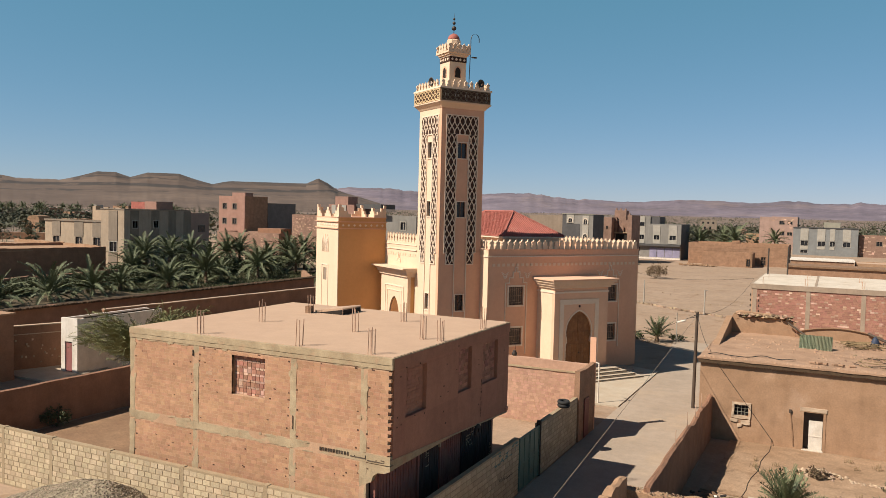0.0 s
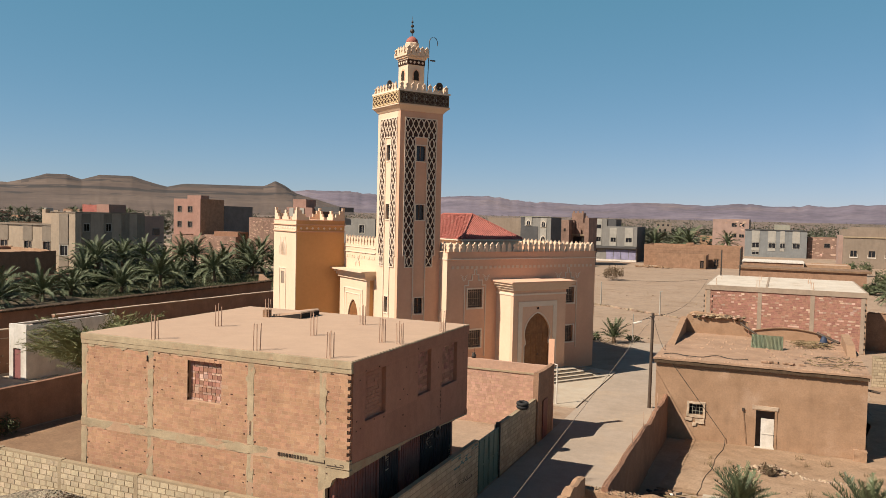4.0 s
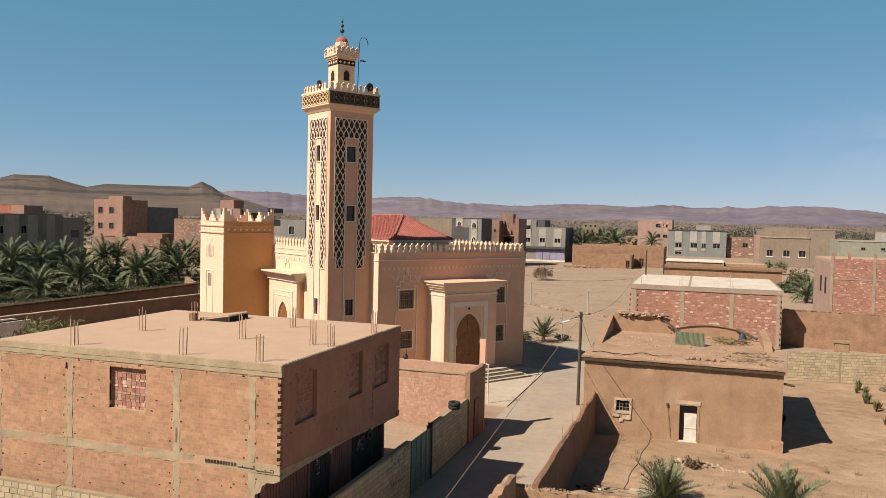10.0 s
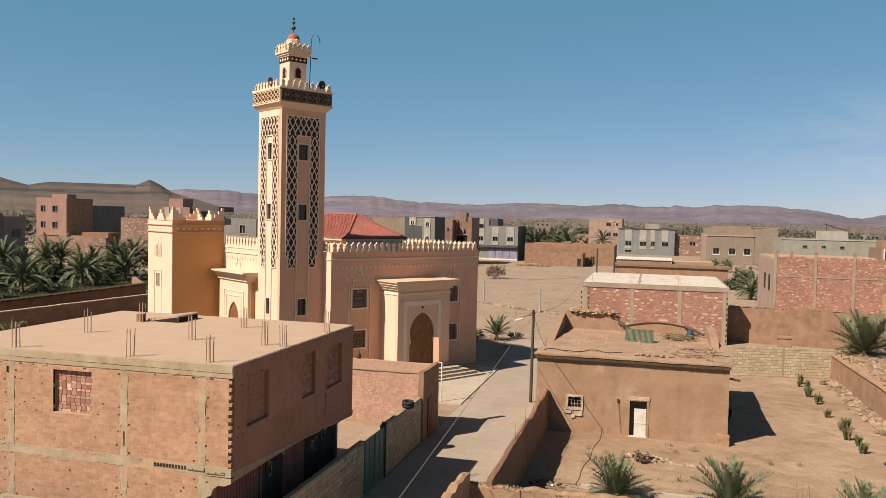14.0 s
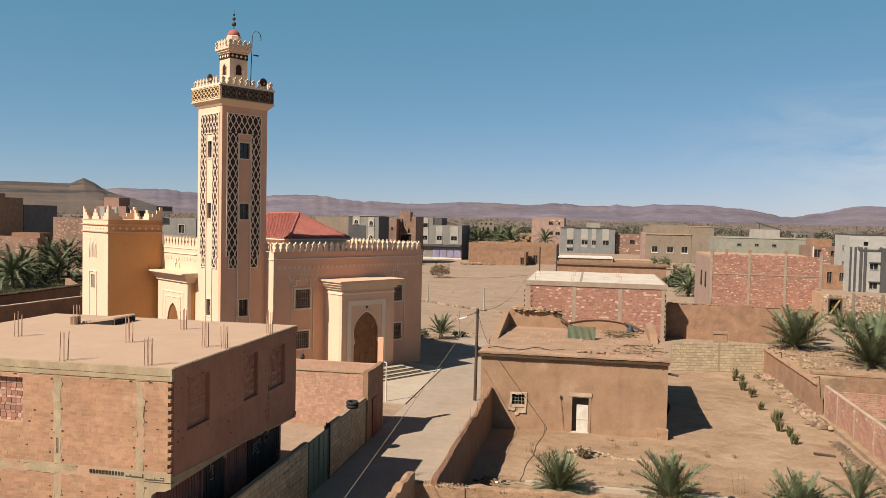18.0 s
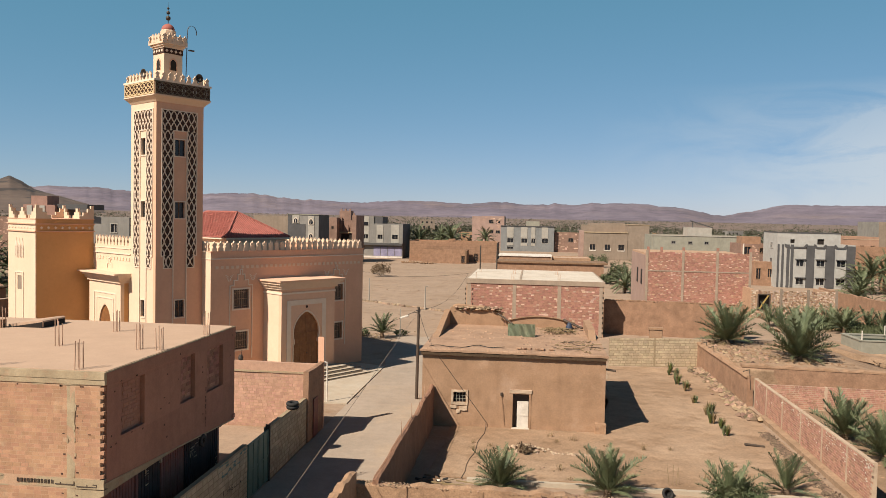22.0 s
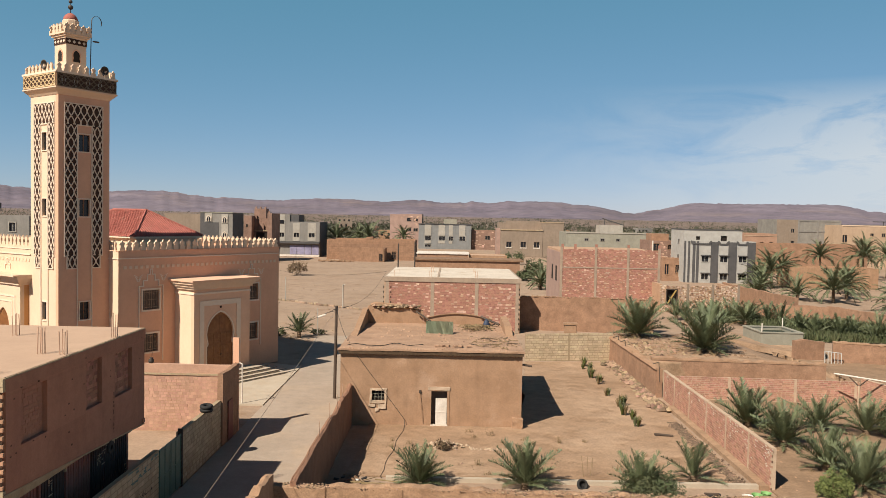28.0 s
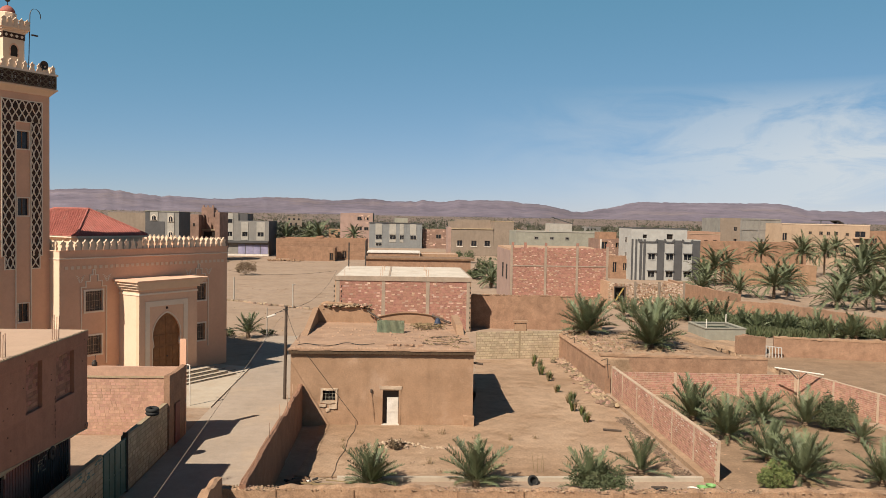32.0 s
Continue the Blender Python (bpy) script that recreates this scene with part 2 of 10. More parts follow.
M["violet"] = mat("lilac_shutter", (0.34, 0.315, 0.43), (0.28, 0.26, 0.37), 1.0, 0.6, 0.1, 12.0)
M["hill"] = mat("bare_hill", (0.15, 0.108, 0.082), (0.115, 0.082, 0.064), 0.004, 0.95, 0.0, 0.03, fine=0.16, strata=0.03, strata_amt=0.22, strata_xy=0.0035)
def rock_benches(m, bands, colour):
    """Broken dark ledges of bedrock that run level along a hillside."""
    nt = m.node_tree
    N, L = nt.nodes, nt.links
    base = N["Principled BSDF"].inputs["Base Color"]
    last = base.links[0].from_socket
    pos = N.new("ShaderNodeNewGeometry").outputs["Position"]
    sep = N.new("ShaderNodeSeparateXYZ")
    L.new(pos, sep.inputs[0])
    def calc(op, a, c):
        n = N.new("ShaderNodeMath")
        n.operation = op
        for sock, v in zip(n.inputs, (a, c)):
            if isinstance(v, (int, float)):
                sock.default_value = v
            else:
                L.new(v, sock)
        return n.outputs[0]
    def soft(v, lo, hi):
        r = N.new("ShaderNodeMapRange")
        r.interpolation_type = "SMOOTHSTEP"
        r.inputs["From Min"].default_value, r.inputs["From Max"].default_value = lo, hi
        L.new(v, r.inputs["Value"])
        return r.outputs["Result"]
    def cloudy(scale, detail):
        n = N.new("ShaderNodeTexNoise")
        n.inputs["Scale"].default_value, n.inputs["Detail"].default_value = scale, detail
        L.new(pos, n.inputs["Vector"])
        return n.outputs["Fac"]
    z = calc("ADD", sep.outputs[2], calc("MULTIPLY", cloudy(0.004, 3), 16.0))
    for z0, z1, gate in bands:
        inside = calc("MULTIPLY", soft(z, z0 - 1.5, z0 + 1.5), soft(z, z1 + 1.0, z1 - 1.0))
        mask = calc("MULTIPLY", inside, soft(cloudy(0.012 + 0.0001 * z0, 6), gate, gate + 0.14))
        x = N.new("ShaderNodeMix")
        x.data_type = "RGBA"
        L.new(mask, x.inputs["Factor"])
        L.new(last, x.inputs["A"])
        x.inputs["B"].default_value = (*colour, 1.0)
        last = x.outputs["Result"]
    L.new(last, base)


rock_benches(M["hill"], ((61.0, 70.0, 0.36), (46.0, 51.0, 0.46), (84.0, 90.0, 0.42)), (0.045, 0.036, 0.031))
M["hill_cap"] = mat("dark_cap_rock", (0.07, 0.055, 0.046), (0.095, 0.07, 0.056), 0.02, 0.95, 0.0, 0.08, fine=0.3)
# violet-grey of distance haze put into the mountain's base colour
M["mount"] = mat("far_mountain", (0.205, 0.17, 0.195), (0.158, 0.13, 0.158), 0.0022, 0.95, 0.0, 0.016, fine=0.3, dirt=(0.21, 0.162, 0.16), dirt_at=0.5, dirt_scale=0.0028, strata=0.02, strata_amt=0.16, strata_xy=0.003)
# darker copy of the mud for shaded walls, their shade put into the colour
M["mud_brown"] = mat("shade_brown_mud", (0.30, 0.16, 0.098), (0.25, 0.132, 0.08), 0.5, 0.95, 0.4, 12.0, streak=0.25, fine=0.16)
M["grove_earth"] = mat("irrigated_soil", (0.115, 0.085, 0.05), (0.085, 0.065, 0.035), 0.4, 0.95, 0.6, 6.0, fine=0.3)
M["yard_earth"] = mat("brown_yard_earth", (0.27, 0.165, 0.095), (0.22, 0.13, 0.075), 0.4, 0.95, 0.5, 8.0, fine=0.25)
M["block_front"] = mat("weathered_beige_front", (0.40, 0.31, 0.22), (0.36, 0.275, 0.195), 0.3, 0.9, 0.2, 12.0, streak=0.3)
M["block_bay"] = mat("grey_brown_bay", (0.25, 0.20, 0.15), (0.215, 0.172, 0.13), 0.4, 0.9, 0.2, 12.0, streak=0.3)
M["block_side"] = mat("brown_grey_side", (0.42, 0.33, 0.25), (0.36, 0.28, 0.21), 0.3, 0.9, 0.2, 12.0, streak=0.4)
M["brick_garden"] = mat("garden_brick", (0.46, 0.245, 0.17), (0.39, 0.20, 0.14), 1.4, 0.9, 0.4, 30.0, jitter=0.25, fine=0.18)
M["brick_garden_i"] = mat("garden_brick_mass", (0.46, 0.245, 0.17), (0.39, 0.20, 0.14), 1.4, 0.9, 0.4, 30.0, jitter=0.25, fine=0.18, island=True)
M["post"] = mat("pale_cement_post", (0.50, 0.375, 0.265), (0.44, 0.32, 0.22), 0.9, 0.9, 0.3, 25.0, fine=0.12)
M["maroon"] = mat("dark_maroon_steel", (0.32, 0.13, 0.10), (0.24, 0.098, 0.078), 1.2, 0.6, 0.15, 20.0, streak=0.4)
M["col_grey"] = mat("greyish_concrete", (0.37, 0.28, 0.205), (0.31, 0.235, 0.17), 0.6, 0.9, 0.4, 18.0, streak=0.3)
M["rubber"] = mat("black_rubber", (0.02, 0.02, 0.02), (0.03, 0.028, 0.025), 4.0, 0.8, 0.2, 30.0)
M["blue"] = mat("blue_plastic", (0.03, 0.045, 0.09), (0.035, 0.045, 0.07), 4.0, 0.6, 0.1, 30.0)
M["gravel"] = mat("gravel", (0.37, 0.30, 0.215), (0.30, 0.24, 0.17), 6.0, 0.95, 1.0, 14.0, fine=0.4, jitter=0.4, island=True)
M["burnt"] = mat("sooty_maroon_steel", (0.085, 0.052, 0.046), (0.055, 0.038, 0.035), 1.5, 0.75, 0.1, 20.0, streak=0.4)
M["charcoal"] = mat("soot_paint", (0.03, 0.028, 0.026), (0.045, 0.04, 0.036), 4.0, 0.9, 0.0, 30.0)
M["tin"] = mat("green_tin", (0.27, 0.31, 0.205), (0.30, 0.31, 0.20), 2.0, 0.6, 0.1, 12.0, streak=0.3)
M["water"] = mat("dark_water", (0.02, 0.03, 0.02), (0.03, 0.04, 0.025), 1.0, 0.55, 0.05, 6.0, spec=0.15)
M["leaf_far"] = mat("far_foliage", (0.10, 0.10, 0.062), (0.065, 0.07, 0.042), 0.05, 0.8, 0.0, 1.0, jitter=0.3, island=True)
M["brick_dark"] = mat("plastered_brick", (0.385, 0.188, 0.122), (0.335, 0.162, 0.104), 0.7, 0.9, 0.3, 25.0, jitter=0.08, streak=0.2, fine=0.12, island=True)
M["lgrey"] = mat("light_grey_render", (0.42, 0.40, 0.36), (0.37, 0.35, 0.315), 0.5, 0.9, 0.1, 12.0, streak=0.2)

M["pinkdoor"] = mat("faded_pink_steel", (0.30, 0.12, 0.11), (0.25, 0.10, 0.09), 2.0, 0.6, 0.1, 20.0, streak=0.3)
M["clod"] = mat("dark_clods", (0.13, 0.09, 0.06), (0.22, 0.15, 0.10), 3.0, 0.95, 0.6, 12.0, jitter=0.4, island=True, fine=0.3)
M["tubgreen"] = mat("green_plastic", (0.20, 0.38, 0.13), (0.16, 0.31, 0.11), 3.0, 0.5, 0.1, 20.0)
M["bush"] = mat("bright_bush_leaf", (0.155, 0.175, 0.05), (0.105, 0.13, 0.036), 3.0, 0.7, 0.0, 10.0, jitter=0.35, island=True)
M["rubble"] = mat("brown_rubble", (0.34, 0.235, 0.155), (0.26, 0.172, 0.11), 2.0, 0.95, 0.5, 15.0, jitter=0.6, island=True)
M["ruin_stone"] = mat("pale_ruin_stone", (0.64, 0.51, 0.39), (0.50, 0.37, 0.27), 2.0, 0.9, 0.5, 15.0, jitter=0.4, island=True)
M["field"] = mat("tilled_field_earth", (0.30, 0.198, 0.122), (0.25, 0.16, 0.096), 0.35, 0.95, 0.6, 7.0, fine=0.25)
M["fleck_dull"] = mat("dull_brick_fleck", (0.45, 0.30, 0.215), (0.37, 0.225, 0.155), 2.2, 0.9, 0.3, 30.0, jitter=0.35, fine=0.15, island=True)
M["fleck"] = mat("pale_brick_fleck", (0.60, 0.42, 0.32), (0.46, 0.27, 0.185), 2.2, 0.9, 0.3, 30.0, jitter=0.35, fine=0.15, island=True)
M["brush"] = mat("dry_brush_twigs", (0.20, 0.135, 0.08), (0.14, 0.095, 0.055), 1.5, 0.9, 0.0, 10.0, jitter=0.3, island=True)
M["tamarisk"] = mat("feathery_twigs", (0.21, 0.205, 0.085), (0.14, 0.145, 0.058), 1.5, 0.8, 0.0, 10.0, jitter=0.35, island=True)
# dark brown standing in for the shade inside small holes
M["hole"] = mat("shadowed_hole", (0.075, 0.038, 0.025), (0.11, 0.06, 0.04), 8.0, 0.95, 0.0, 30.0)
M["infill"] = mat("infill_brick", (0.40, 0.20, 0.135), (0.34, 0.165, 0.11), 1.5, 0.9, 0.3, 30.0, jitter=0.3, fine=0.15, island=True)
M["window_brown"] = mat("dusty_window", (0.10, 0.066, 0.048), (0.075, 0.05, 0.038), 3.0, 0.45, 0.0, 20.0, fine=0.1, spec=0.4)
M["bar_tan"] = mat("tan_painted_bar", (0.42, 0.29, 0.20), (0.36, 0.245, 0.165), 3.0, 0.7, 0.0, 20.0)
M["brick_far"] = mat("weathered_far_brick", (0.305, 0.188, 0.138), (0.255, 0.155, 0.112), 0.5, 0.9, 0.3, 4.0, fine=0.3, streak=0.2)
M["rosy"] = mat("rosy_grey_render", (0.37, 0.25, 0.20), (0.32, 0.215, 0.172), 0.4, 0.9, 0.2, 6.0, streak=0.2)
M["bluegrey"] = mat("blue_grey_render", (0.235, 0.235, 0.225), (0.20, 0.20, 0.19), 0.4, 0.9, 0.2, 6.0, streak=0.3)
M["orange"] = mat("orange_render", (0.40, 0.24, 0.16), (0.35, 0.21, 0.138), 0.4, 0.9, 0.2, 6.0, streak=0.2)
M["concrete_grey"] = mat("grey_block_wall", (0.27, 0.25, 0.215), (0.235, 0.215, 0.185), 0.4, 0.9, 0.2, 6.0, streak=0.3, fine=0.18)
M["stone_dark"] = mat("brown_ruin_stone", (0.33, 0.20, 0.125), (0.25, 0.15, 0.095), 2.0, 0.9, 0.4, 15.0, jitter=0.4, island=True)
M["mud_rough"] = mat("crumbling_mud", (0.41, 0.255, 0.152), (0.34, 0.205, 0.12), 2.2, 0.95, 1.0, 16.0, fine=0.34, dirt=(0.45, 0.30, 0.19), dirt_at=0.55, dirt_scale=1.6)
M["sand_render"] = mat("sand_coloured_render", (0.47, 0.335, 0.225), (0.42, 0.295, 0.195), 0.3, 0.9, 0.1, 12.0, streak=0.2)
M["yellow_wood"] = mat("yellow_timber", (0.42, 0.29, 0.09), (0.34, 0.22, 0.07), 2.0, 0.8, 0.2, 20.0)
M["scrub"] = mat("bajada_scrub", (0.235, 0.165, 0.125), (0.165, 0.122, 0.095), 0.02, 0.95, 0.0, 0.2, fine=0.3, dirt=(0.10, 0.09, 0.062), dirt_at=0.54, dirt_scale=0.035)
M["limewash"] = mat("dusty_limewash", (0.62, 0.54, 0.44), (0.55, 0.47, 0.375), 0.5, 0.85, 0.2, 14.0, fine=0.12, dirt=(0.48, 0.38, 0.28), dirt_at=0.56, dirt_scale=0.5)
# ---- building helpers ----
def box(bm, x0, y0, z0, x1, y1, z1, bevel=0.0):
    """An axis-aligned box added to bm."""
    vs = [bm.verts.new(c) for c in ((x0, y0, z0), (x1, y0, z0), (x1, y1, z0), (x0, y1, z0), (x0, y0, z1), (x1, y0, z1), (x1, y1, z1), (x0, y1, z1))]
    fs = [bm.faces.new([vs[i] for i in f]) for f in ((3, 2, 1, 0), (4, 5, 6, 7), (0, 1, 5, 4), (1, 2, 6, 5), (2, 3, 7, 6), (3, 0, 4, 7))]
    if bevel:
        bmesh.ops.bevel(bm, geom=list({e for f in fs for e in f.edges}), offset=bevel, segments=1, affect="EDGES")
    return bm


def boxes(*args, bevel=0.0):
    bm = bmesh.new()
    for b in args:
        box(bm, *b, bevel=bevel)
    return bm


def prism(bm, outline, axis, a, b):
    """Extrude an outline of (p, q) points along 'x', 'y' or 'z' from a to b."""
    def at3(p, q, r):
        return {"x": (r, p, q), "y": (p, r, q), "z": (p, q, r)}[axis]
    lo = [bm.verts.new(at3(p, q, a)) for p, q in outline]
    hi = [bm.verts.new(at3(p, q, b)) for p, q in outline]
    n = len(outline)
    bm.faces.new(lo[::-1])
    bm.faces.new(hi)
    for i in range(n):
        bm.faces.new((lo[i], lo[(i + 1) % n], hi[(i + 1) % n], hi[i]))
    return bm


def tube(bm, p, q, r0, r1=None, sides=8):
    """A round bar from p to q."""
    p, q = Vector(p), Vector(q)
    r1 = r0 if r1 is None else r1
    m = (q - p).to_track_quat("Z", "Y").to_matrix()
    ra = [bm.verts.new(p + m @ Vector((r0 * math.cos(k * math.tau / sides), r0 * math.sin(k * math.tau / sides), 0))) for k in range(sides)]
    rb = [bm.verts.new(q + m @ Vector((r1 * math.cos(k * math.tau / sides), r1 * math.sin(k * math.tau / sides), 0))) for k in range(sides)]
    for k in range(sides):
        bm.faces.new((ra[k], ra[(k + 1) % sides], rb[(k + 1) % sides], rb[k]))
    bm.faces.new(ra[::-1])
    bm.faces.new(rb)
    return bm


def lathe(bm, profile, sides=16, centre=(0, 0)):
    """Turn a profile of (radius, height) points round a vertical axis."""
    rings = [[bm.verts.new((centre[0] + r * math.cos(k * math.tau / sides), centre[1] + r * math.sin(k * math.tau / sides), z)) for k in range(sides)] for r, z in profile]
    for a, b in zip(rings, rings[1:]):
        for k in range(sides):
            bm.faces.new((a[k], a[(k + 1) % sides], b[(k + 1) % sides], b[k]))
    bm.faces.new(rings[0][::-1])
    bm.faces.new(rings[-1])
    return bm


def mesh_of(bm, name, material, smooth=False):
    bmesh.ops.recalc_face_normals(bm, faces=bm.faces)
    me = bpy.data.meshes.new(name)
    bm.to_mesh(me)
    bm.free()
    me.materials.append(material)
    if smooth:
        me.shade_smooth()
    return me


def part(name, bm, material, parent=None, label="", smooth=False, kind=""):
    """Link a bmesh as one mesh object under a thing or a part."""
    ob = new(name, mesh_of(bm, name, material, smooth))
    if parent:
        ob.parent = parent
    return tagged(ob, label=label, kind=kind)


def thing(name, m, label, category, group="", kind=""):
    ob = new(name)
    ob.matrix_basis = m
    ob.empty_display_size = 0.3
    return tagged(ob, label, category, group, kind)


def piece(name, me, parent, m):
    ob = new(name, me)
    ob.parent = parent
    ob.matrix_basis = m
    return ob


def rough_edges(bm, amount, scale=1.0, cuts=0, keep=None):
    """Uneven hand-made faces: subdivide and push the vertices about."""
    if cuts:
        bmesh.ops.subdivide_edges(bm, edges=bm.edges[:], cuts=cuts, use_grid_fill=True)
    for v in bm.verts:
        if keep and keep(v.co):
            continue
        v.co += Vector(noise.noise_vector(v.co * scale)) * amount
    return bm


def wall_strip(bm, p, q, z0, z1, thick, step=0.5, rag=0.06, side=1):
    """A hand-built wall from p to q with an uneven top and slightly bowed faces."""
    p, q = Vector((*p, 0)), Vector((*q, 0))
    d = q - p
    n = max(2, int(d.length / step))
    d.normalize()
    nrm = Vector((-d.y, d.x, 0)) * side
    rows = []
    levels = 4
    for i in range(n + 1):
        c = p + (q - p) * (i / n)
        top = z1 + rag * 1.5 * noise.noise(Vector((c.x, c.y, z1)) * 0.5) + rag * noise.noise(Vector((c.x, c.y, z1)) * 2.3)
        ring = []
        for k in range(levels + 1):
            z = z0 + (top - z0) * k / levels
            ring.append(c + Vector((0, 0, z)) - nrm * 0.03 * noise.noise(Vector((c.x, c.y, z)) * 1.1))
        taper = thick * 0.12
        ring.append(c + nrm * thick * 0.5 + Vector((0, 0, top + 0.03 + rag * 0.5 * noise.noise(Vector((c.x, c.y, 7)) * 1.7))))
        for k in range(levels, -1, -1):
            z = z0 + (top - z0) * k / levels
            ring.append(c + nrm * (thick - taper * k / levels) + Vector((0, 0, z)) + nrm * 0.03 * noise.noise(Vector((c.x, c.y, z)) * 1.3))
        rows.append([bm.verts.new(v) for v in ring])
    for a, b in zip(rows, rows[1:]):
        for k in range(len(a) - 1):
            bm.faces.new((a[k], b[k], b[k + 1], a[k + 1]))
    for e in (rows[0], rows[-1]):
        bm.faces.new(e)
    return bm

# ---- ground, road and distance ----
def ground_height(x, y):
    r = math.hypot(x, y)
    if r > 320:
        up = max(0.0, r - 650)
        return -0.05 + 0.0052 * up * up / (up + 250)
    h = 0.05 * noise.noise(Vector((x, y, 0)) * 0.22) + 0.025 * noise.noise(Vector((x, y, 3)) * 0.9)
    return h - 0.06


def make_ground():
    bm = bmesh.new()
    radii = [2.0]
    while radii[-1] < 4900:
        radii.append(min(4900, radii[-1] * 1.032 + 0.05))
    n = 300
    centre = bm.verts.new((0, 0, -0.06))
    rings = []
    for r in radii:
        ring = []
        for k in range(n):
            a = math.tau * k / n
            x, y = r * math.cos(a), r * math.sin(a)
            ring.append(bm.verts.new((x, y, ground_height(x, y))))
        rings.append(ring)
    for k in range(n):
        bm.faces.new((centre, rings[0][k], rings[0][(k + 1) % n]))
    for i, (a, b) in enumerate(zip(rings, rings[1:])):
        for k in range(n):
            f = bm.faces.new((a[k], b[k], b[(k + 1) % n], a[(k + 1) % n]))
            f.material_index = 1 if radii[i] > 330 else 0
    me = mesh_of(bm, "ground", M["sand"], True)
    me.materials.append(M["scrub"])
    return tagged(new("ground", me), "dry sandy desert ground with patches of packed earth", "ground", kind="structure")


make_ground()


def sheet(name, outline, z, material, label, category, thick=0.05, rag=0.0):
    """A low slab over the ground with the given outline."""
    pts = []
    for (x0, y0), (x1, y1) in zip(outline, outline[1:] + outline[:1]):
        n = max(1, int(math.hypot(x1 - x0, y1 - y0) / 0.7)) if rag else 1
        for i in range(n):
            x, y = x0 + (x1 - x0) * i / n, y0 + (y1 - y0) * i / n
            pts.append((x + rag * noise.noise(Vector((x, y, 1)) * 0.6), y + rag * noise.noise(Vector((x, y, 9)) * 0.6)))
    bm = prism(bmesh.new(), pts, "z", z - thick, z)
    bmesh.ops.triangulate(bm, faces=bm.faces[:])
    ob = new(name, mesh_of(bm, name, material))
    return tagged(ob, label, category, kind="structure")


def lane(name, left, right, z, material, label):
    """A strip of road between two edges with worn, uneven borders."""
    bm = bmesh.new()
    rows = []
    for (a, b), (a2, b2) in zip(zip(left, right), zip(left[1:], right[1:])):
        n = 12
        for i in range(n + (a2 is left[-1])):
            t = i / n
            l = Vector(a).lerp(Vector(a2), t)
            r = Vector(b).lerp(Vector(b2), t)
            l.x += 0.3 * noise.noise(Vector((l.y, 1, 0)) * 0.5) * (l.y > 58)
            r.x += 0.35 * noise.noise(Vector((r.y, 7, 0)) * 0.5)
            rows.append([bm.verts.new((*l.lerp(r, k / 6), z - (0.05 if k in (0, 6) else 0))) for k in range(7)])
    for a, b in zip(rows, rows[1:]):
        for k in range(6):
            bm.faces.new((a[k], a[k + 1], b[k + 1], b[k]))
    return tagged(new(name, mesh_of(bm, name, material, True)), label, "road", kind="structure")


lane("road", [(-11.05, 4), (-11.05, 27), (-11.05, 43), (-11.05, 50), (-11.05, 58), (-12.0, 66), (-12.6, 74)],
     [(-5.1, 4), (-5.1, 27), (-5.2, 43), (-6.7, 50), (-6.6, 58), (-7.0, 66), (-8.4, 74)], 0.03, M["road"], "dusty grey lane opening onto the square")
sheet("pavement", [(-17.5, 46.4), (-11.05, 46.4), (-11.05, 58.6), (-14.5, 60.0)], 0.05, M["court"], "pale cement forecourt in front of the mosque portal", "pavement", 0.1)
sheet("lot", [(-4.4, 34.2), (13.2, 34.2), (13.6, 63), (6.2, 62.7), (4.2, 42.8), (-4.3, 42.8)], 0.012, M["lot"], "bare trampled earth of the walled courtyard", "ground", 0.05, rag=0.3)


def ridge(name, dist, az0, az1, profile, material, label, depth, base=-8.0, steps=620, foot=0.55, cap=999.0, rock=0.0, rills=1.0, levels=9):
    """A range of hills along an arc; profile gives its height at each azimuth (degrees left of +y)."""
    bm = bmesh.new()
    rows = []
    for i in range(steps + 1):
        az = az0 + (az1 - az0) * i / steps
        h = profile(az)
        a = radians(az)
        d = Vector((-math.sin(a), math.cos(a), 0))
        row = []
        for k in range(levels + 1):
            s = k / levels
            gully = noise.noise(Vector((az * 1.6, s * 2.0, dist * 0.01))) * 0.02 * (1 - s) + 0.012 * noise.noise(Vector((az * 3.1, s * 5.0, 1.0))) * (1 - s)
            gully *= rills
            low = min(h, cap)
            up = min(1.0, max(0.0, (s - 0.5) / 0.5))
            z = base + (low - base) * (s ** (1.0 + foot)) * (1 + gully) + (h - low) * up * up
            rr = dist - depth * (1 - s) + depth * 1.6 * gully
            row.append(bm.verts.new(d * rr + Vector((0, 0, z))))
        row.append(bm.verts.new(d * (dist + depth * 0.3) + Vector((0, 0, base))))
        rows.append(row)
    for a, b in zip(rows, rows[1:]):
        for k in range(levels + 1):
            f = bm.faces.new((a[k], b[k], b[k + 1], a[k + 1]))
            if rock and k >= levels * 0.78 and k < levels and a[k].co.z > a[levels].co.z - 12 and a[levels].co.z > rock + 8 * noise.noise(a[0].co * 0.01):
                f.material_index = 1
    me = mesh_of(bm, name, material, True)
    me.materials.append(M["hill_cap"])
    ob = new(name, me)
    return tagged(ob, label, "hill", kind="structure")


def mesa(az, c, w, h, top=0.5):
    t = abs(az - c) / w
    if t >= 1:
        return 0.0
    t = max(0.0, (t - top) / (1 - top))
    if top < 0.1:
        return h * (1 - t) ** 1.15
    return h * (1 - t * t * (3 - 2 * t)) * (1 - 0.12 * math.sin(math.pi * t))


def butte(az, c, w, h, top):
    """A flat summit with sharp shoulders over hollow flanks."""
    t = max(0.0, abs(az - c) / w - top) / (1 - top)
    return h * max(0.0, 1 - t) ** 1.45


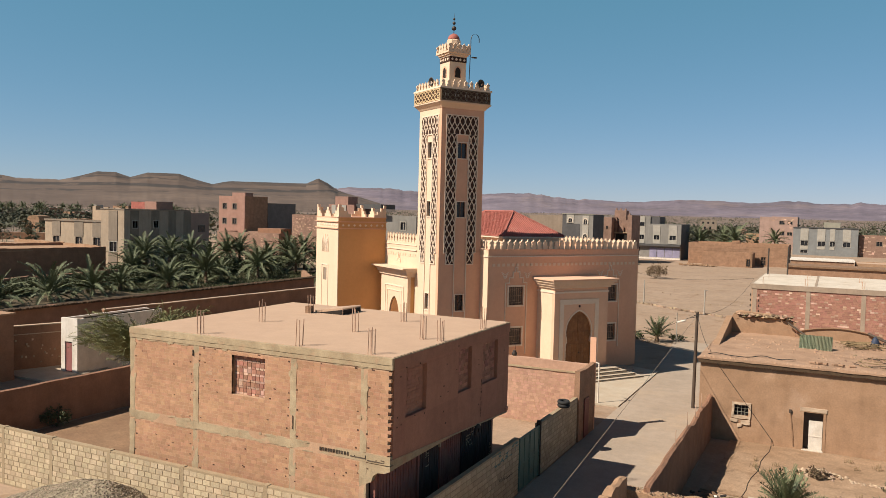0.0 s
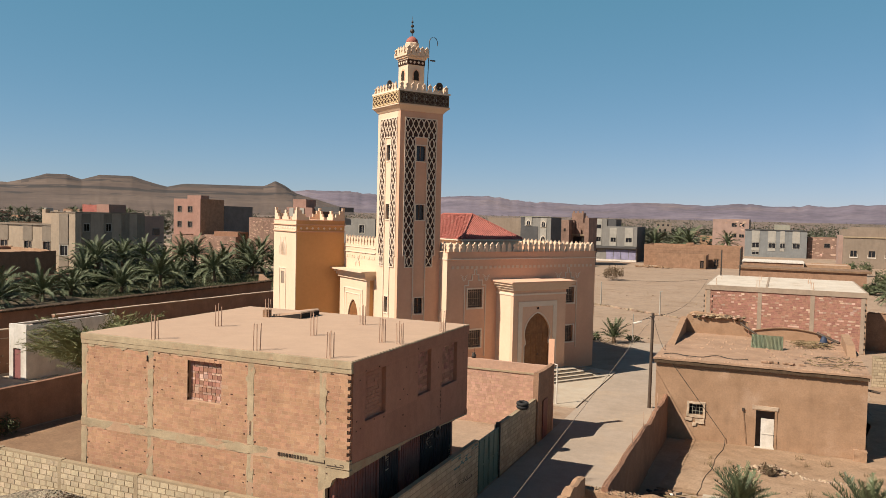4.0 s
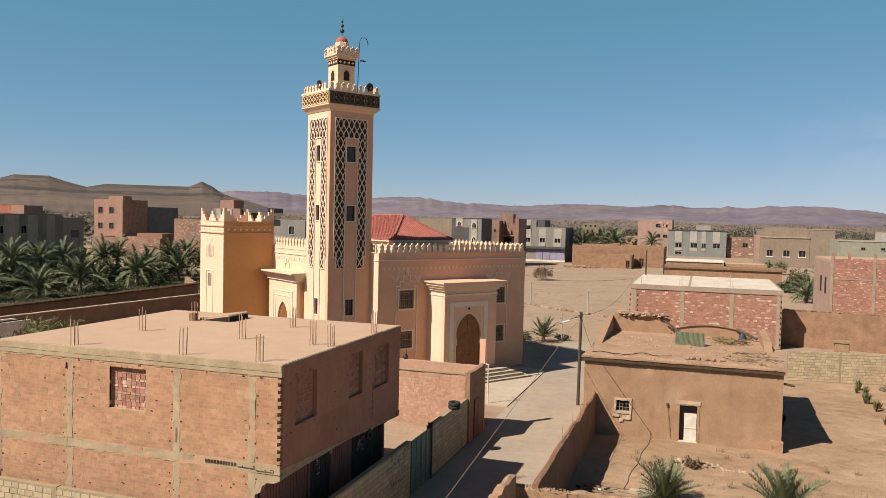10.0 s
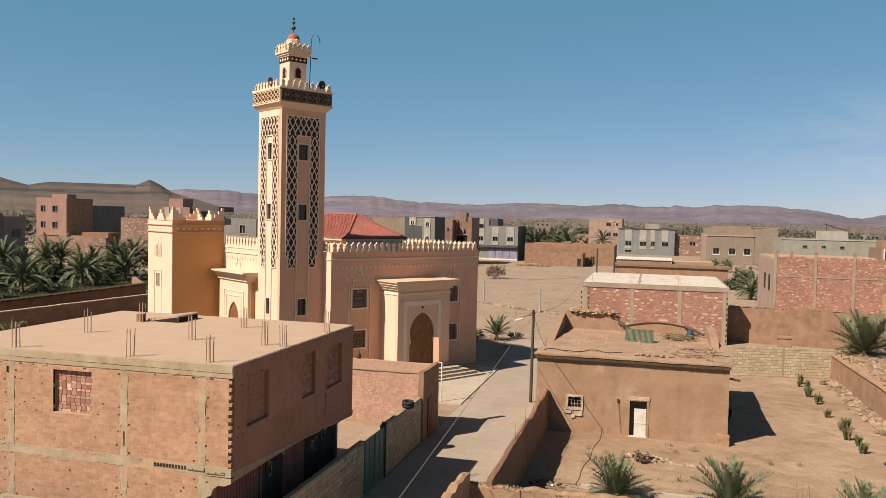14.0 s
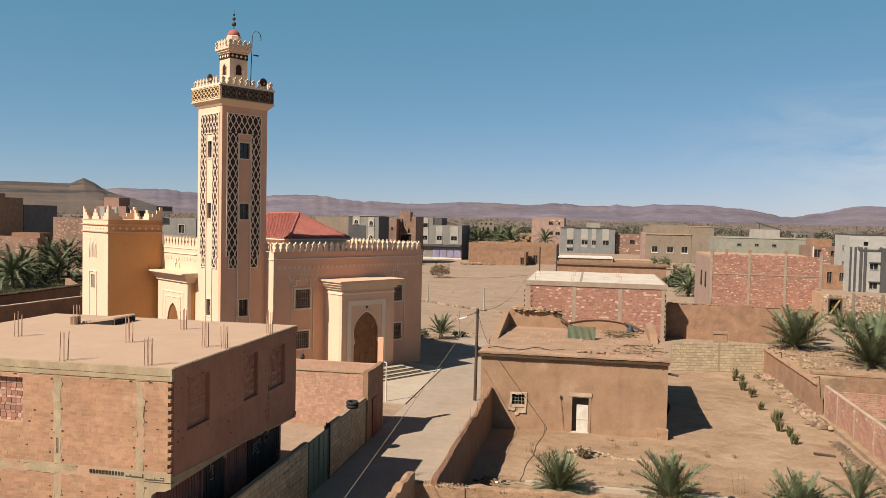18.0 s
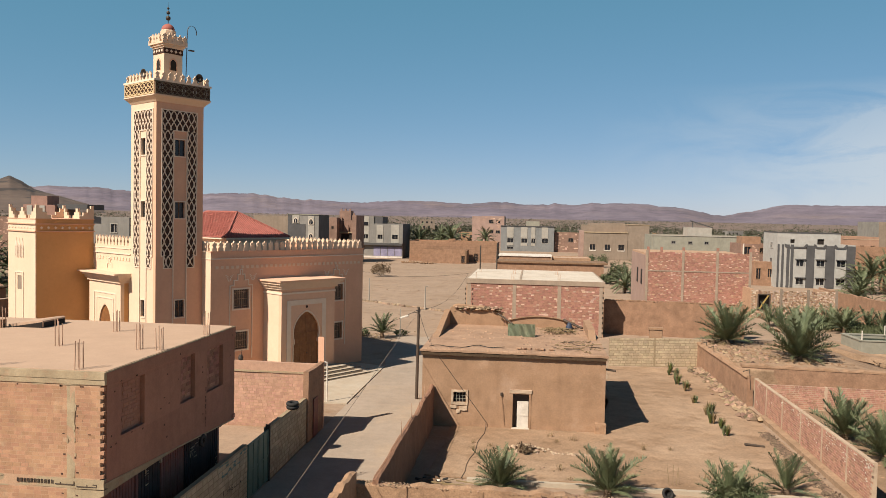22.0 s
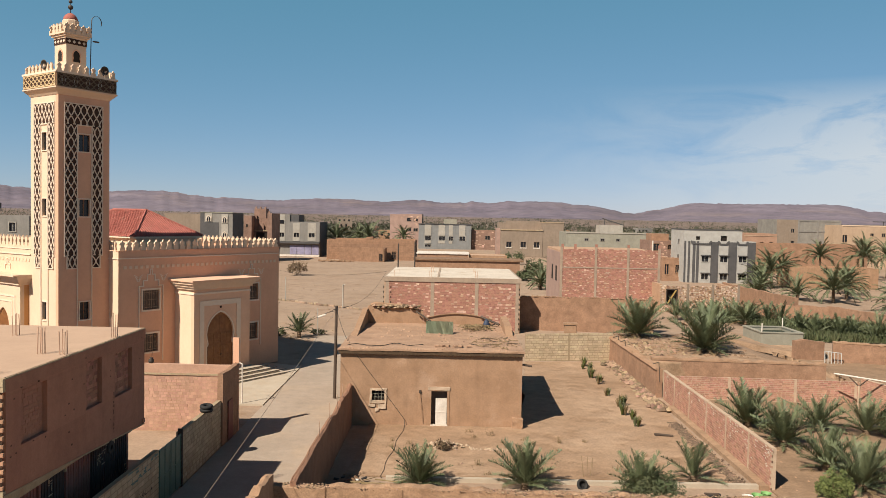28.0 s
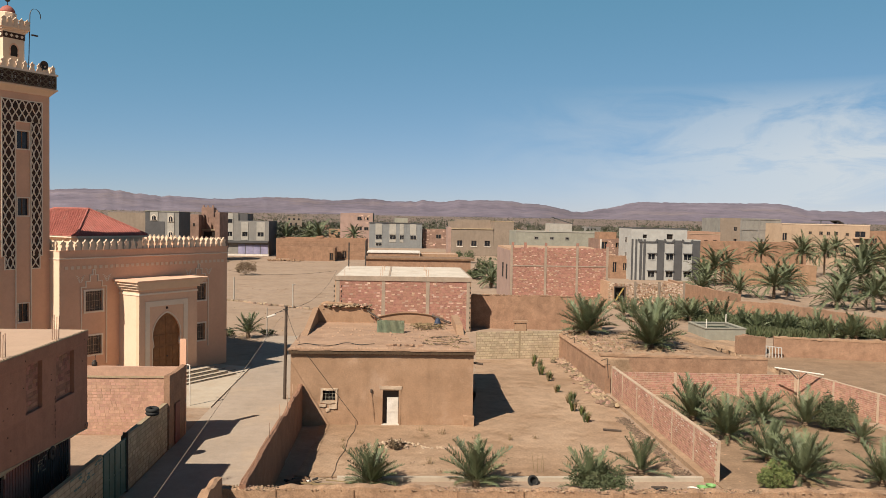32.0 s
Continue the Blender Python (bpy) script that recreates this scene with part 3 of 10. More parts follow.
def near_hills(az):
    n = 2.5 * noise.noise(Vector((az * 0.8, 5, 0))) + 1.2 * noise.noise(Vector((az * 2.9, 7, 0)))
    h = 71 + n
    h = max(h, 64 + butte(az, 49.8, 3.9, 32, 0.15), 64 + butte(az, 46.2, 4.6, 34, 0.22), 56 + mesa(az, 57.5, 4.5, 22, 0.3))
    h = max(h, 66 + mesa(az, 38.8, 5.2, 16, 0.55), 70 + mesa(az, 35.6, 1.6, 27, 0.03))
    if az < 34.9:
        h = 10 + (h - 10) * max(0.0, 1 - (34.9 - az) / 5.0) ** 0.8
    return h


def far_mountains(az):
    n = 1.5 * noise.noise(Vector((az * 0.35, 1, 0))) + 5 * noise.noise(Vector((az * 1.1, 2, 0))) + 5.0 * noise.noise(Vector((az * 2.3, 3, 0))) + 2.5 * noise.noise(Vector((az * 6.3, 4, 0)))
    h = 100 + n
    h += mesa(az, 32, 7.0, 38, 0.2) + mesa(az, 21.2, 4.6, 28, 0.2) + mesa(az, 8.6, 3, 8, 0.3) + mesa(az, 2.6, 1.5, 12, 0.3) + mesa(az, -1.8, 1.0, 8, 0.2) + mesa(az, -6.0, 3.4, 15, 0.5)
    h -= mesa(az, 13.2, 2.6, 9, 0.1)
    h -= mesa(az, -13.0, 3.2, 46, 0.05)
    h += mesa(az, -21.9, 6.6, 19, 0.72)
    h -= mesa(az, -31.5, 6.0, 18, 0.5)
    return h


ridge("backdrop_hills", 2300, 30.0, 75, near_hills, M["hill"], "bare brown flat-topped desert hills", 900, foot=0.1, cap=70.0, rock=76.0, rills=0.9, levels=22)
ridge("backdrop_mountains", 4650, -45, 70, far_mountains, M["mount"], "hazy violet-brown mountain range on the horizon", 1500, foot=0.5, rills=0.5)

# ---- mosque ----
MQ = pose(-20.96, 49.18, 0, 0, 0, 56)      # front left corner; x along the front, y into the building


def holed_wall(bm, x0, x1, z0, z1, y0, y1, holes):
    """A wall from y0 (front) to y1 with rectangular openings (x0, z0, x1, z1) right through it."""
    xs = sorted({x0, x1, *[h[0] for h in holes], *[h[2] for h in holes]})
    zs = sorted({z0, z1, *[h[1] for h in holes], *[h[3] for h in holes]})
    xs = [x for x in xs if x0 <= x <= x1]
    zs = [z for z in zs if z0 <= z <= z1]
    def solid(i, k):
        if not (0 <= i < len(xs) - 1 and 0 <= k < len(zs) - 1):
            return False
        cx, cz = (xs[i] + xs[i + 1]) / 2, (zs[k] + zs[k + 1]) / 2
        return not any(h[0] < cx < h[2] and h[1] < cz < h[3] for h in holes)
    def quad(*c):
        bm.faces.new([bm.verts.new(p) for p in c])
    for i in range(len(xs) - 1):
        for k in range(len(zs) - 1):
            if not solid(i, k):
                continue
            a, b, c, d = xs[i], xs[i + 1], zs[k], zs[k + 1]
            quad((a, y0, c), (b, y0, c), (b, y0, d), (a, y0, d))
            quad((b, y1, c), (a, y1, c), (a, y1, d), (b, y1, d))
            if not solid(i - 1, k):
                quad((a, y1, c), (a, y0, c), (a, y0, d), (a, y1, d))
            if not solid(i + 1, k):
                quad((b, y0, c), (b, y1, c), (b, y1, d), (b, y0, d))
            if not solid(i, k - 1):
                quad((a, y1, c), (b, y1, c), (b, y0, c), (a, y0, c))
            if not solid(i, k + 1):
                quad((a, y0, d), (b, y0, d), (b, y1, d), (a, y1, d))
    return bm


def turned(bm, m):
    bm.transform(m)
    return bm


def arch_points(hw, spring, apex, foot, n=9, pinch=0.05):
    """Half outline (right side, from the foot up) of a pointed horseshoe arch."""
    k = min(1.0, (spring - foot) / 1.4)
    w = hw * 0.1 * (pinch > 0)
    pts = [(hw, foot), (hw, spring - 0.85 * k), (hw - w, spring - 0.72 * k), (hw - w * 0.8, spring - 0.5 * k), (hw - w * 0.2, spring - 0.25 * k)]
    for i in range(n + 1):
        t = math.sin(i / n * math.pi / 2)
        pts.append((hw * (1 - t * t) ** 0.66, spring + (apex - spring) * t))
    return pts


def arch_outline(hw, spring, apex, foot, cx=0.0, n=9, pinch=0.05):
    r = arch_points(hw, spring, apex, foot, n, pinch)
    return [(cx + x, z) for x, z in r] + [(cx - x, z) for x, z in r[-2::-1]]


def spandrel(bm, hw, spring, apex, foot, cx, top, y0, y1, side):
    """The wall left and right of an arch, filling a square opening up to top, reaching out to cx +- side."""
    r = arch_points(hw, spring, apex, foot)
    for sgn in (1, -1):
        out = [(cx + sgn * x, z) for x, z in r] + [(cx, top), (cx + sgn * side, top), (cx + sgn * side, foot)]
        prism(bm, out, "y", y0, y1)
    return bm


def merlon_mesh(w, h, t, name, material):
    """A stepped battlement tooth with a pointed head, on the origin."""
    a = w / 2
    out = [(-a, 0), (a, 0), (a, h * 0.30), (a * 0.62, h * 0.30), (a * 0.72, h * 0.52), (a * 0.98, h * 0.62), (a * 0.8, h * 0.78), (a * 0.36, h * 0.80), (0, h), (-a * 0.36, h * 0.80), (-a * 0.8, h * 0.78), (-a * 0.98, h * 0.62), (-a * 0.72, h * 0.52), (-a * 0.62, h * 0.30), (-a, h * 0.30)]
    return mesh_of(prism(bmesh.new(), out, "y", -t / 2, t / 2), name, material)


mosque = thing("mosque", MQ, "ochre and cream rendered mosque hall with white battlements", "mosque")
MERLON = merlon_mesh(0.37, 0.66, 0.12, "merlon", M["cream"])
FW, DEPTH, ZM, ZP = 13.73, 15.0, 8.43, 8.93
# front wall with two tiers of barred windows
wins = [(1.74, 5.05, 2.98, 6.34), (1.82, 2.25, 2.90, 3.45), (10.30, 5.05, 11.62, 6.25), (10.36, 2.08, 11.58, 3.30)]
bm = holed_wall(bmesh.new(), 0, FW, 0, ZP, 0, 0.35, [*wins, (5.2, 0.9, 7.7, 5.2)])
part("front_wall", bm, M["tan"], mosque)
# thin cream skin paints the sunlight on the corner return
part("corner_face", boxes((-0.012, 0.004, 0, -0.002, 1.0, ZP)), M["cream"], mosque, "sunlit corner return, its light put into the cream colour")
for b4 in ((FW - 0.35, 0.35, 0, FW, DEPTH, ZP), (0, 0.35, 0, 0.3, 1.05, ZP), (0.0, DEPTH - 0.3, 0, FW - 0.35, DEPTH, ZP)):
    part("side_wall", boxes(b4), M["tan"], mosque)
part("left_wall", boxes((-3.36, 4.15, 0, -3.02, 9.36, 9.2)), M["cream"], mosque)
part("back_wall", boxes((-3.02, DEPTH, 0, 0.0, DEPTH + 0.3, ZP)), M["cream"], mosque)
part("roof", boxes((-3.02, 4.2, 8.45, 0.0, DEPTH, 8.6), (0.0, 1.05, 8.45, 0.3, DEPTH - 0.3, 8.6), (0.3, 0.35, 8.45, FW - 0.35, DEPTH - 0.3, 8.6)), M["slab"], mosque, "flat dusty cement roof")
# string courses
part("string_course", boxes((-0.06, -0.07, ZM, FW + 0.07, 0.0, ZM + 0.07), (FW, 0.0, ZM, FW + 0.07, DEPTH, ZM + 0.07), (-0.06, 0.0, ZM, 0.0, 1.0, ZM + 0.07)), M["white"], mosque, "thin white moulding")
part("coping", boxes((-0.04, -0.05, ZP, FW + 0.05, 0.30, ZP + 0.05), (FW - 0.30, 0.30, ZP, FW + 0.05, DEPTH, ZP + 0.05)), M["tan"], mosque)
part("string_course", boxes((-3.42, 4.15, 8.62, -3.36, 9.30, 8.69), (-3.40, 4.15, 8.98, -3.36, 9.30, 9.03)), M["white"], mosque)
DOT = mesh_of(boxes((-0.11, -0.025, 0, 0.11, 0, 0.2)), "tooth", M["cream"])
for i in range(33):
    piece("tooth", DOT, mosque, pose(0.45 + i * 0.40, 0, 7.78))
for i in range(12):
    piece("tooth", DOT, mosque, pose(-3.36, 4.4 + i * 0.4, 8.2, 0, 0, -90))
for i in range(27):
    piece("merlon", MERLON, mosque, pose(0.3 + i * 0.505, 0.1, ZP + 0.05))
for i in range(28):
    piece("merlon", MERLON, mosque, pose(FW - 0.12, 0.62 + i * 0.505, ZP + 0.05, 0, 0, 90))
for i in range(4):
    piece("merlon", MERLON, mosque, pose(0.12, 0.62 + i * 0.505, ZP + 0.05, 0, 0, 90))
for i in range(11):
    piece("merlon", MERLON, mosque, pose(-3.24, 4.4 + i * 0.47, 9.2, 0, 0, 90))


def barred_window(parent, x0, z0, x1, z1, y=0.0, thick=0.35, name="window", frame_w=0.11):
    bm = bmesh.new()
    f = frame_w
    for b in ((x0 - f, y - 0.05, z0 - f, x1 + f, y, z0), (x0 - f, y - 0.05, z1, x1 + f, y, z1 + f), (x0 - f, y - 0.05, z0, x0, y, z1), (x1, y - 0.05, z0, x1 + f, y, z1)):
        box(bm, *b)
    w = part(name, bm, M["white"], parent, "white moulded window surround")
    part("pane", boxes((x0, y + 0.16, z0, x1, y + 0.18, z1)), M["window_brown"], w, "dusty brown glass")
    bm = bmesh.new()
    n = max(3, int((x1 - x0) / 0.16))
    for i in range(1, n):
        x = x0 + (x1 - x0) * i / n
        tube(bm, (x, y + 0.06, z0), (x, y + 0.06, z1), 0.013, sides=5)
        if i % 2:
            for k in (0.22, 0.78):
                tube(bm, (x - 0.06, y + 0.06, z0 + (z1 - z0) * k), (x, y + 0.06, z0 + (z1 - z0) * k + 0.1), 0.011, sides=4)
                tube(bm, (x + 0.06, y + 0.06, z0 + (z1 - z0) * k), (x, y + 0.06, z0 + (z1 - z0) * k + 0.1), 0.011, sides=4)
    for k in (0.12, 0.5, 0.88):
        box(bm, x0, y + 0.05, z0 + (z1 - z0) * k - 0.012, x1, y + 0.07, z0 + (z1 - z0) * k + 0.012)
    part("grille", bm, M["bar_tan"], w, "tan painted iron grille")
    return w


for w in wins:
    barred_window(mosque, *w)


def strip_line(bm, pts, w, y0, y1):
    """A raised band along a line of (x, z) points."""
    for (x0, z0), (x1, z1) in zip(pts, pts[1:]):
        if abs(x0 - x1) < 1e-6:
            box(bm, x0 - w / 2, y0, min(z0, z1) - w / 2, x0 + w / 2, y1, max(z0, z1) + w / 2)
        else:
            box(bm, min(x0, x1) + w / 2, y0, z0 - w / 2, max(x0, x1) - w / 2, y1, z0 + w / 2)
    return bm


def stepped_panel(cx, zb):
    a, w = 0.90, 0.065
    pts = [(cx - a, zb), (cx - a, 6.62), (cx - 0.58, 6.62), (cx - 0.58, 6.98), (cx - 0.28, 6.98), (cx - 0.28, 7.38), (cx - 0.09, 7.38), (cx - 0.09, 7.72), (cx + 0.09, 7.72), (cx + 0.09, 7.38), (cx + 0.28, 7.38), (cx + 0.28, 6.98), (cx + 0.58, 6.98), (cx + 0.58, 6.62), (cx + a, 6.62), (cx + a, zb)]
    part("stepped_moulding", strip_line(bmesh.new(), pts, w, -0.045, 0.0), M["white"], mosque, "white stepped plaster band round the windows")
    for dx in (-0.95, 0.95):
        bm = bmesh.new()
        for k in range(3):
            z, s = 7.05 + 0.14 * k, 0.10 + 0.09 * k
            for sg in (-1, 1):
                prism(bm, [(cx + dx + sg * s, z + 0.05), (cx + dx + sg * (s + 0.07), z + 0.05), (cx + dx + sg * 0.07, z - 0.12), (cx + dx, z - 0.12)], "y", -0.02, 0.0)
        part("plaster_ornament", bm, M["white"], mosque)


stepped_panel(2.36, 1.6)
stepped_panel(10.96, 1.6)
# small stepped ornament on the left wall
bm = turned(strip_line(bmesh.new(), [(-0.32, 7.35), (-0.32, 7.62), (-0.12, 7.62), (-0.12, 8.0), (0.12, 8.0), (0.12, 7.62), (0.32, 7.62), (0.32, 7.35)], 0.07, -0.045, 0), pose(-3.36, 7.0, 0.32, 0, 0, -90))
part("stepped_moulding", bm, M["white"], mosque)

# hipped red roof
RX0, RX1, RY0, RY1 = 3.3, 9.0, 3.2, 13.0
hip_roof = thing("tiled_roof", MQ, "red painted hipped tile roof rising over the prayer hall", "roof")
part("drum", boxes((RX0 + 0.25, RY0 + 0.25, 8.6, RX1 - 0.25, RY1 - 0.25, 9.62)), M["cream"], hip_roof, "cream rendered lantern wall")
part("eave", boxes((RX0, RY0, 9.62, RX1, RY1, 9.74)), M["white"], hip_roof, "white eave slab")


def hip(bm, x0, y0, x1, y1, z0, z1, xr, ya, yb):
    c = [bm.verts.new(p) for p in ((x0, y0, z0), (x1, y0, z0), (x1, y1, z0), (x0, y1, z0), (xr, ya, z1), (xr, yb, z1))]
    for f in ((0, 1, 4), (1, 2, 5, 4), (2, 3, 5), (3, 0, 4, 5), (3, 2, 1, 0)):
        bm.faces.new([c[i] for i in f])
    return bm


XR, YA, YB, ZE, ZR = (RX0 + RX1) / 2, RY0 + 2.85, RY1 - 2.85, 9.75, 11.58
part("roof_body", hip(bmesh.new(), RX0 - 0.05, RY0 - 0.05, RX1 + 0.05, RY1 + 0.05, ZE, ZR, XR, YA, YB), M["redtile"], hip_roof)
# rolls of tiles running down each slope
bm = bmesh.new()
for i in range(1, 30):
    x = RX0 + (RX1 - RX0) * i / 30
    f = 1 - abs(x - XR) / (XR - RX0)
    tube(bm, (x, RY0, ZE + 0.03), (x, RY0 + (YA - RY0) * f, ZE + (ZR - ZE) * f + 0.03), 0.05, sides=5)
for i in range(1, 50):
    y = RY0 + (RY1 - RY0) * i / 50
    f = min(1, (y - RY0) / (YA - RY0), (RY1 - y) / (RY1 - YB))
    for x0 in (RX0, RX1):
        tube(bm, (x0, y, ZE + 0.03), (x0 + (XR - x0) * f, y, ZE + (ZR - ZE) * f + 0.03), 0.05, sides=5)
part("tile_roll", bm, M["redtile"], hip_roof, kind="stuff")
for p, q in (((RX0, RY0, ZE + 0.05), (XR, YA, ZR + 0.04)), ((RX1, RY0, ZE + 0.05), (XR, YA, ZR + 0.04)), ((RX0, RY1, ZE + 0.05), (XR, YB, ZR + 0.04)), ((XR, YA, ZR + 0.04), (XR, YB, ZR + 0.04))):
    part("ridge_tile", tube(bmesh.new(), p, q, 0.09, sides=6), M["redtile"], hip_roof)

# front portal
portal = thing("mosque_portal", MQ, "projecting cream portal with horseshoe-arched wooden door and tiled canopy", "portal")
PX0, PX1, PY, PZ0, PZ1 = 4.25, 9.05, -2.0, 0.0, 6.35
PC, HW, SPR, APX = 6.45, 1.14, 3.25, 4.70
FLOOR = 0.66
bm = holed_wall(bmesh.new(), PX0, PX1, PZ0, PZ1, PY, PY + 0.3, [(PC - HW, FLOOR, PC + HW, APX + 0.05)])
spandrel(bm, HW, SPR, APX, FLOOR, PC, APX + 0.05, PY + 0.005, PY + 0.29, HW)
part("portal_front", bm, M["portal"], portal)
# sunlit side paler than the other faces, the light put into its colour
part("portal_side", boxes((PX0, PY + 0.3, 0, PX0 + 0.3, 0, PZ1)), M["cream"], portal)
part("portal_side", boxes((PX1 - 0.3, PY + 0.3, 0, PX1, 0, PZ1)), M["portal"], portal)
part("portal_roof", boxes((PX0 + 0.3, PY + 0.3, PZ1 - 0.2, PX1 - 0.3, 0, PZ1)), M["slab"], portal)
def moulded(bm, x0, x1, y0, y1, z0, z1, out, steps=3):
    for k in range(steps):
        o = out * (k + 1) / steps
        box(bm, x0 - o, y0 - o, z0 + (z1 - z0) * k / steps, x1 + o, y1, z0 + (z1 - z0) * (k + 1) / steps)
    return bm
part("cornice", moulded(bmesh.new(), PX0, PX1, PY, -0.0, PZ1, 6.9, 0.42), M["cream"], portal, "stepped plaster cornice")
part("canopy", boxes((PX0 - 0.55, PY - 0.55, 6.9, PX1 + 0.55, -0.03, 7.0)), M["portal"], portal, "thin canopy slab")
part("band", boxes((PX0 - 0.05, PY - 0.05, 6.0, PX1 + 0.05, PY, 6.12), (PX0 - 0.05, PY, 6.0, PX0, 0, 6.12)), M["white"], portal)
bm = bmesh.new()
for b in ((4.70, PY - 0.04, 0.66, 5.05, PY, 5.55), (7.85, PY - 0.04, 0.66, 8.2, PY, 5.55), (5.05, PY - 0.04, 5.2, 7.85, PY, 5.55)):
    box(bm, *b)
part("door_surround", bm, M["white"], portal, "broad white plaster band round the arch")
bm = bmesh.new()
o_out, o_in = arch_outline(HW + 0.07, SPR, APX + 0.1, FLOOR, PC), arch_outline(HW, SPR, APX, FLOOR, PC)
for i in range(len(o_in) - 1):
    prism(bm, [o_in[i], o_in[i + 1], o_out[i + 1], o_out[i]], "y", PY - 0.03, PY + 0.01)
part("arch_band", bm, M["white"], portal)
part("rosette", turned(lathe(bmesh.new(), [(0.09, 0), (0.09, 0.03), (0.03, 0.05)], 10), pose(PC, PY, 5.05, 90)), M["zellige"], portal)
door = part("door", prism(bmesh.new(), arch_outline(HW - 0.01, SPR, APX - 0.02, FLOOR, PC), "y", PY + 0.12, PY + 0.17), M["wood"], portal, "brown varnished double door leaf")
bm = bmesh.new()
for sx in (-1, 1):
    for k in range(3):
        for j in range(2):
            x0 = PC + sx * 0.09 + sx * 0.5 * j
            x1 = x0 + sx * 0.40
            z0 = FLOOR + 0.25 + k * 0.85
            part("door_panel", boxes((min(x0, x1), PY + 0.095, z0, max(x0, x1), PY + 0.12, z0 + 0.65), bevel=0.012), M["wood"], door)
box(bm, PC - 0.025, PY + 0.10, FLOOR, PC + 0.025, PY + 0.12, APX - 0.3)
part("meeting_rail", bm, M["wood"], door)
part("door_ring", turned(lathe(bmesh.new(), [(0.05, 0), (0.06, 0.02), (0.05, 0.04)], 10), pose(PC + 0.12, PY + 0.10, 1.75, 90)), M["iron"], door)
# broad steps
steps = thing("portal_steps", MQ, "three cream cement steps up to the mosque door", "steps")
for k in range(4):
    o = 0.36 * k
    z = 0.66 - 0.165 * k
    part("step", boxes((3.9 - o, -3.0 - o, 0.05, 9.4 + o * 1.3, -2.0 if k == 0 else -3.0 - o + 0.36, z), *([(9.4 + o * 1.3 - 0.58, -3.0 - o + 0.36, 0.05, 9.4 + o * 1.3, -0.02, z)] if k else []), bevel=0.0), M["court"], steps)
    # dark grey strip paints the shade of the riser
    part("nosing", boxes((3.9 - o - 0.015, -3.0 - o - 0.012, z - 0.05, 9.9 + o * 1.6 + 0.01, -3.0 - o, z - 0.005)), M["dgrey"], steps, "dark strip with the riser's shade in its colour")

# left portal
side_portal = thing("side_portal", MQ, "cream side portal with pointed wooden door", "portal")
mL = pose(-3.36, 8.8, 0, 0, 0, -90)      # x runs towards the minaret, y into the wall
SPX, SPD = 4.4, 0.55
def left(bm):
    return turned(bm, mL)
bm = holed_wall(bmesh.new(), 0, SPX, 0, 6.75, -SPD, -SPD + 0.25, [(1.45, 0.4, 3.05, 5.25)])
spandrel(bm, 0.8, 3.9, 5.2, 0.4, 2.25, 5.25, -SPD + 0.004, -SPD + 0.24, 0.8)
part("portal_front", left(bm), M["cream"], side_portal)
# sunlit side cream, shaded side ochre: light and shade in the colour
part("portal_side", left(boxes((0, -SPD + 0.25, 0, 0.25, 0, 6.75))), M["cream"], side_portal)
part("portal_side", left(boxes((SPX - 0.25, -SPD + 0.25, 0, SPX, 0, 6.75))), M["ochre"], side_portal)
part("cornice", left(moulded(bmesh.new(), 0, SPX, -SPD, 0, 6.75, 7.3, 0.36)), M["cream"], side_portal, "stepped plaster cornice")
part("canopy", left(boxes((-0.6, -SPD - 0.6, 7.3, SPX + 0.35, 0, 7.4))), M["cream"], side_portal)
part("door", left(prism(bmesh.new(), arch_outline(0.79, 3.9, 5.18, 0.4, 2.25), "y", -SPD + 0.1, -SPD + 0.15)), M["wood"], side_portal, "varnished pointed door")
bm = strip_line(bmesh.new(), [(0.75, 0.4), (0.75, 6.0), (3.75, 6.0), (3.75, 0.4)], 0.09, -SPD - 0.035, -SPD)
strip_line(bm, [(1.1, 0.4), (1.1, 5.65), (3.4, 5.65), (3.4, 0.4)], 0.07, -SPD - 0.035, -SPD)
part("door_surround", left(bm), M["white"], side_portal)

# corner tower
tower = thing("corner_tower", MQ, "square cream and ochre corner tower with stepped battlements", "tower")
TX0, TX1, TY0, TY1 = -7.23, -3.36, 9.36, 13.9
# shaded walls ochre, sunlit face skinned in cream: light put into colour
part("tower_body", boxes((TX0 + 0.02, TY0, 0, TX1, TY1, 10.85)), M["ochre"], tower, "walls in ochre, shade put into their colour")
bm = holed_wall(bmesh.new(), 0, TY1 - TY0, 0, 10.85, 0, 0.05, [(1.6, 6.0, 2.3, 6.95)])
part("side_face", turned(bm, pose(TX0 - 0.03, TY1, 0, 0, 0, -90)), M["cream"], tower, "outer face in cream, sunlight put into its colour")
part("pane", boxes((TX0 + 0.0, TY1 - 2.3, 6.0, TX0 + 0.018, TY1 - 1.6, 6.95)), M["beige"], tower)
part("cornice", boxes((TX0 - 0.12, TY0 - 0.09, 10.0, TX1 + 0.05, TY1 + 0.05, 10.07), (TX0 - 0.12, TY0 - 0.09, 10.5, TX1 + 0.05, TY1 + 0.05, 10.57), (TX0 - 0.06, TY0 - 0.03, 10.85, TX1 + 0.05, TY1 + 0.05, 10.9)), M["tan"], tower)
STUD = mesh_of(turned(boxes((-0.07, -0.03, -0.07, 0.07, 0, 0.07)), pose(0, 0, 0, 0, 45, 0)), "stud", M["white"])
for i in range(8):
    piece("stud", STUD, tower, pose(TX0 + 0.35 + i * 0.46, TY0, 10.28))
for i in range(9):
    piece("stud", STUD, tower, pose(TX0 - 0.03, TY0 + 0.3 + i * 0.5, 10.28, 0, 0, -90))
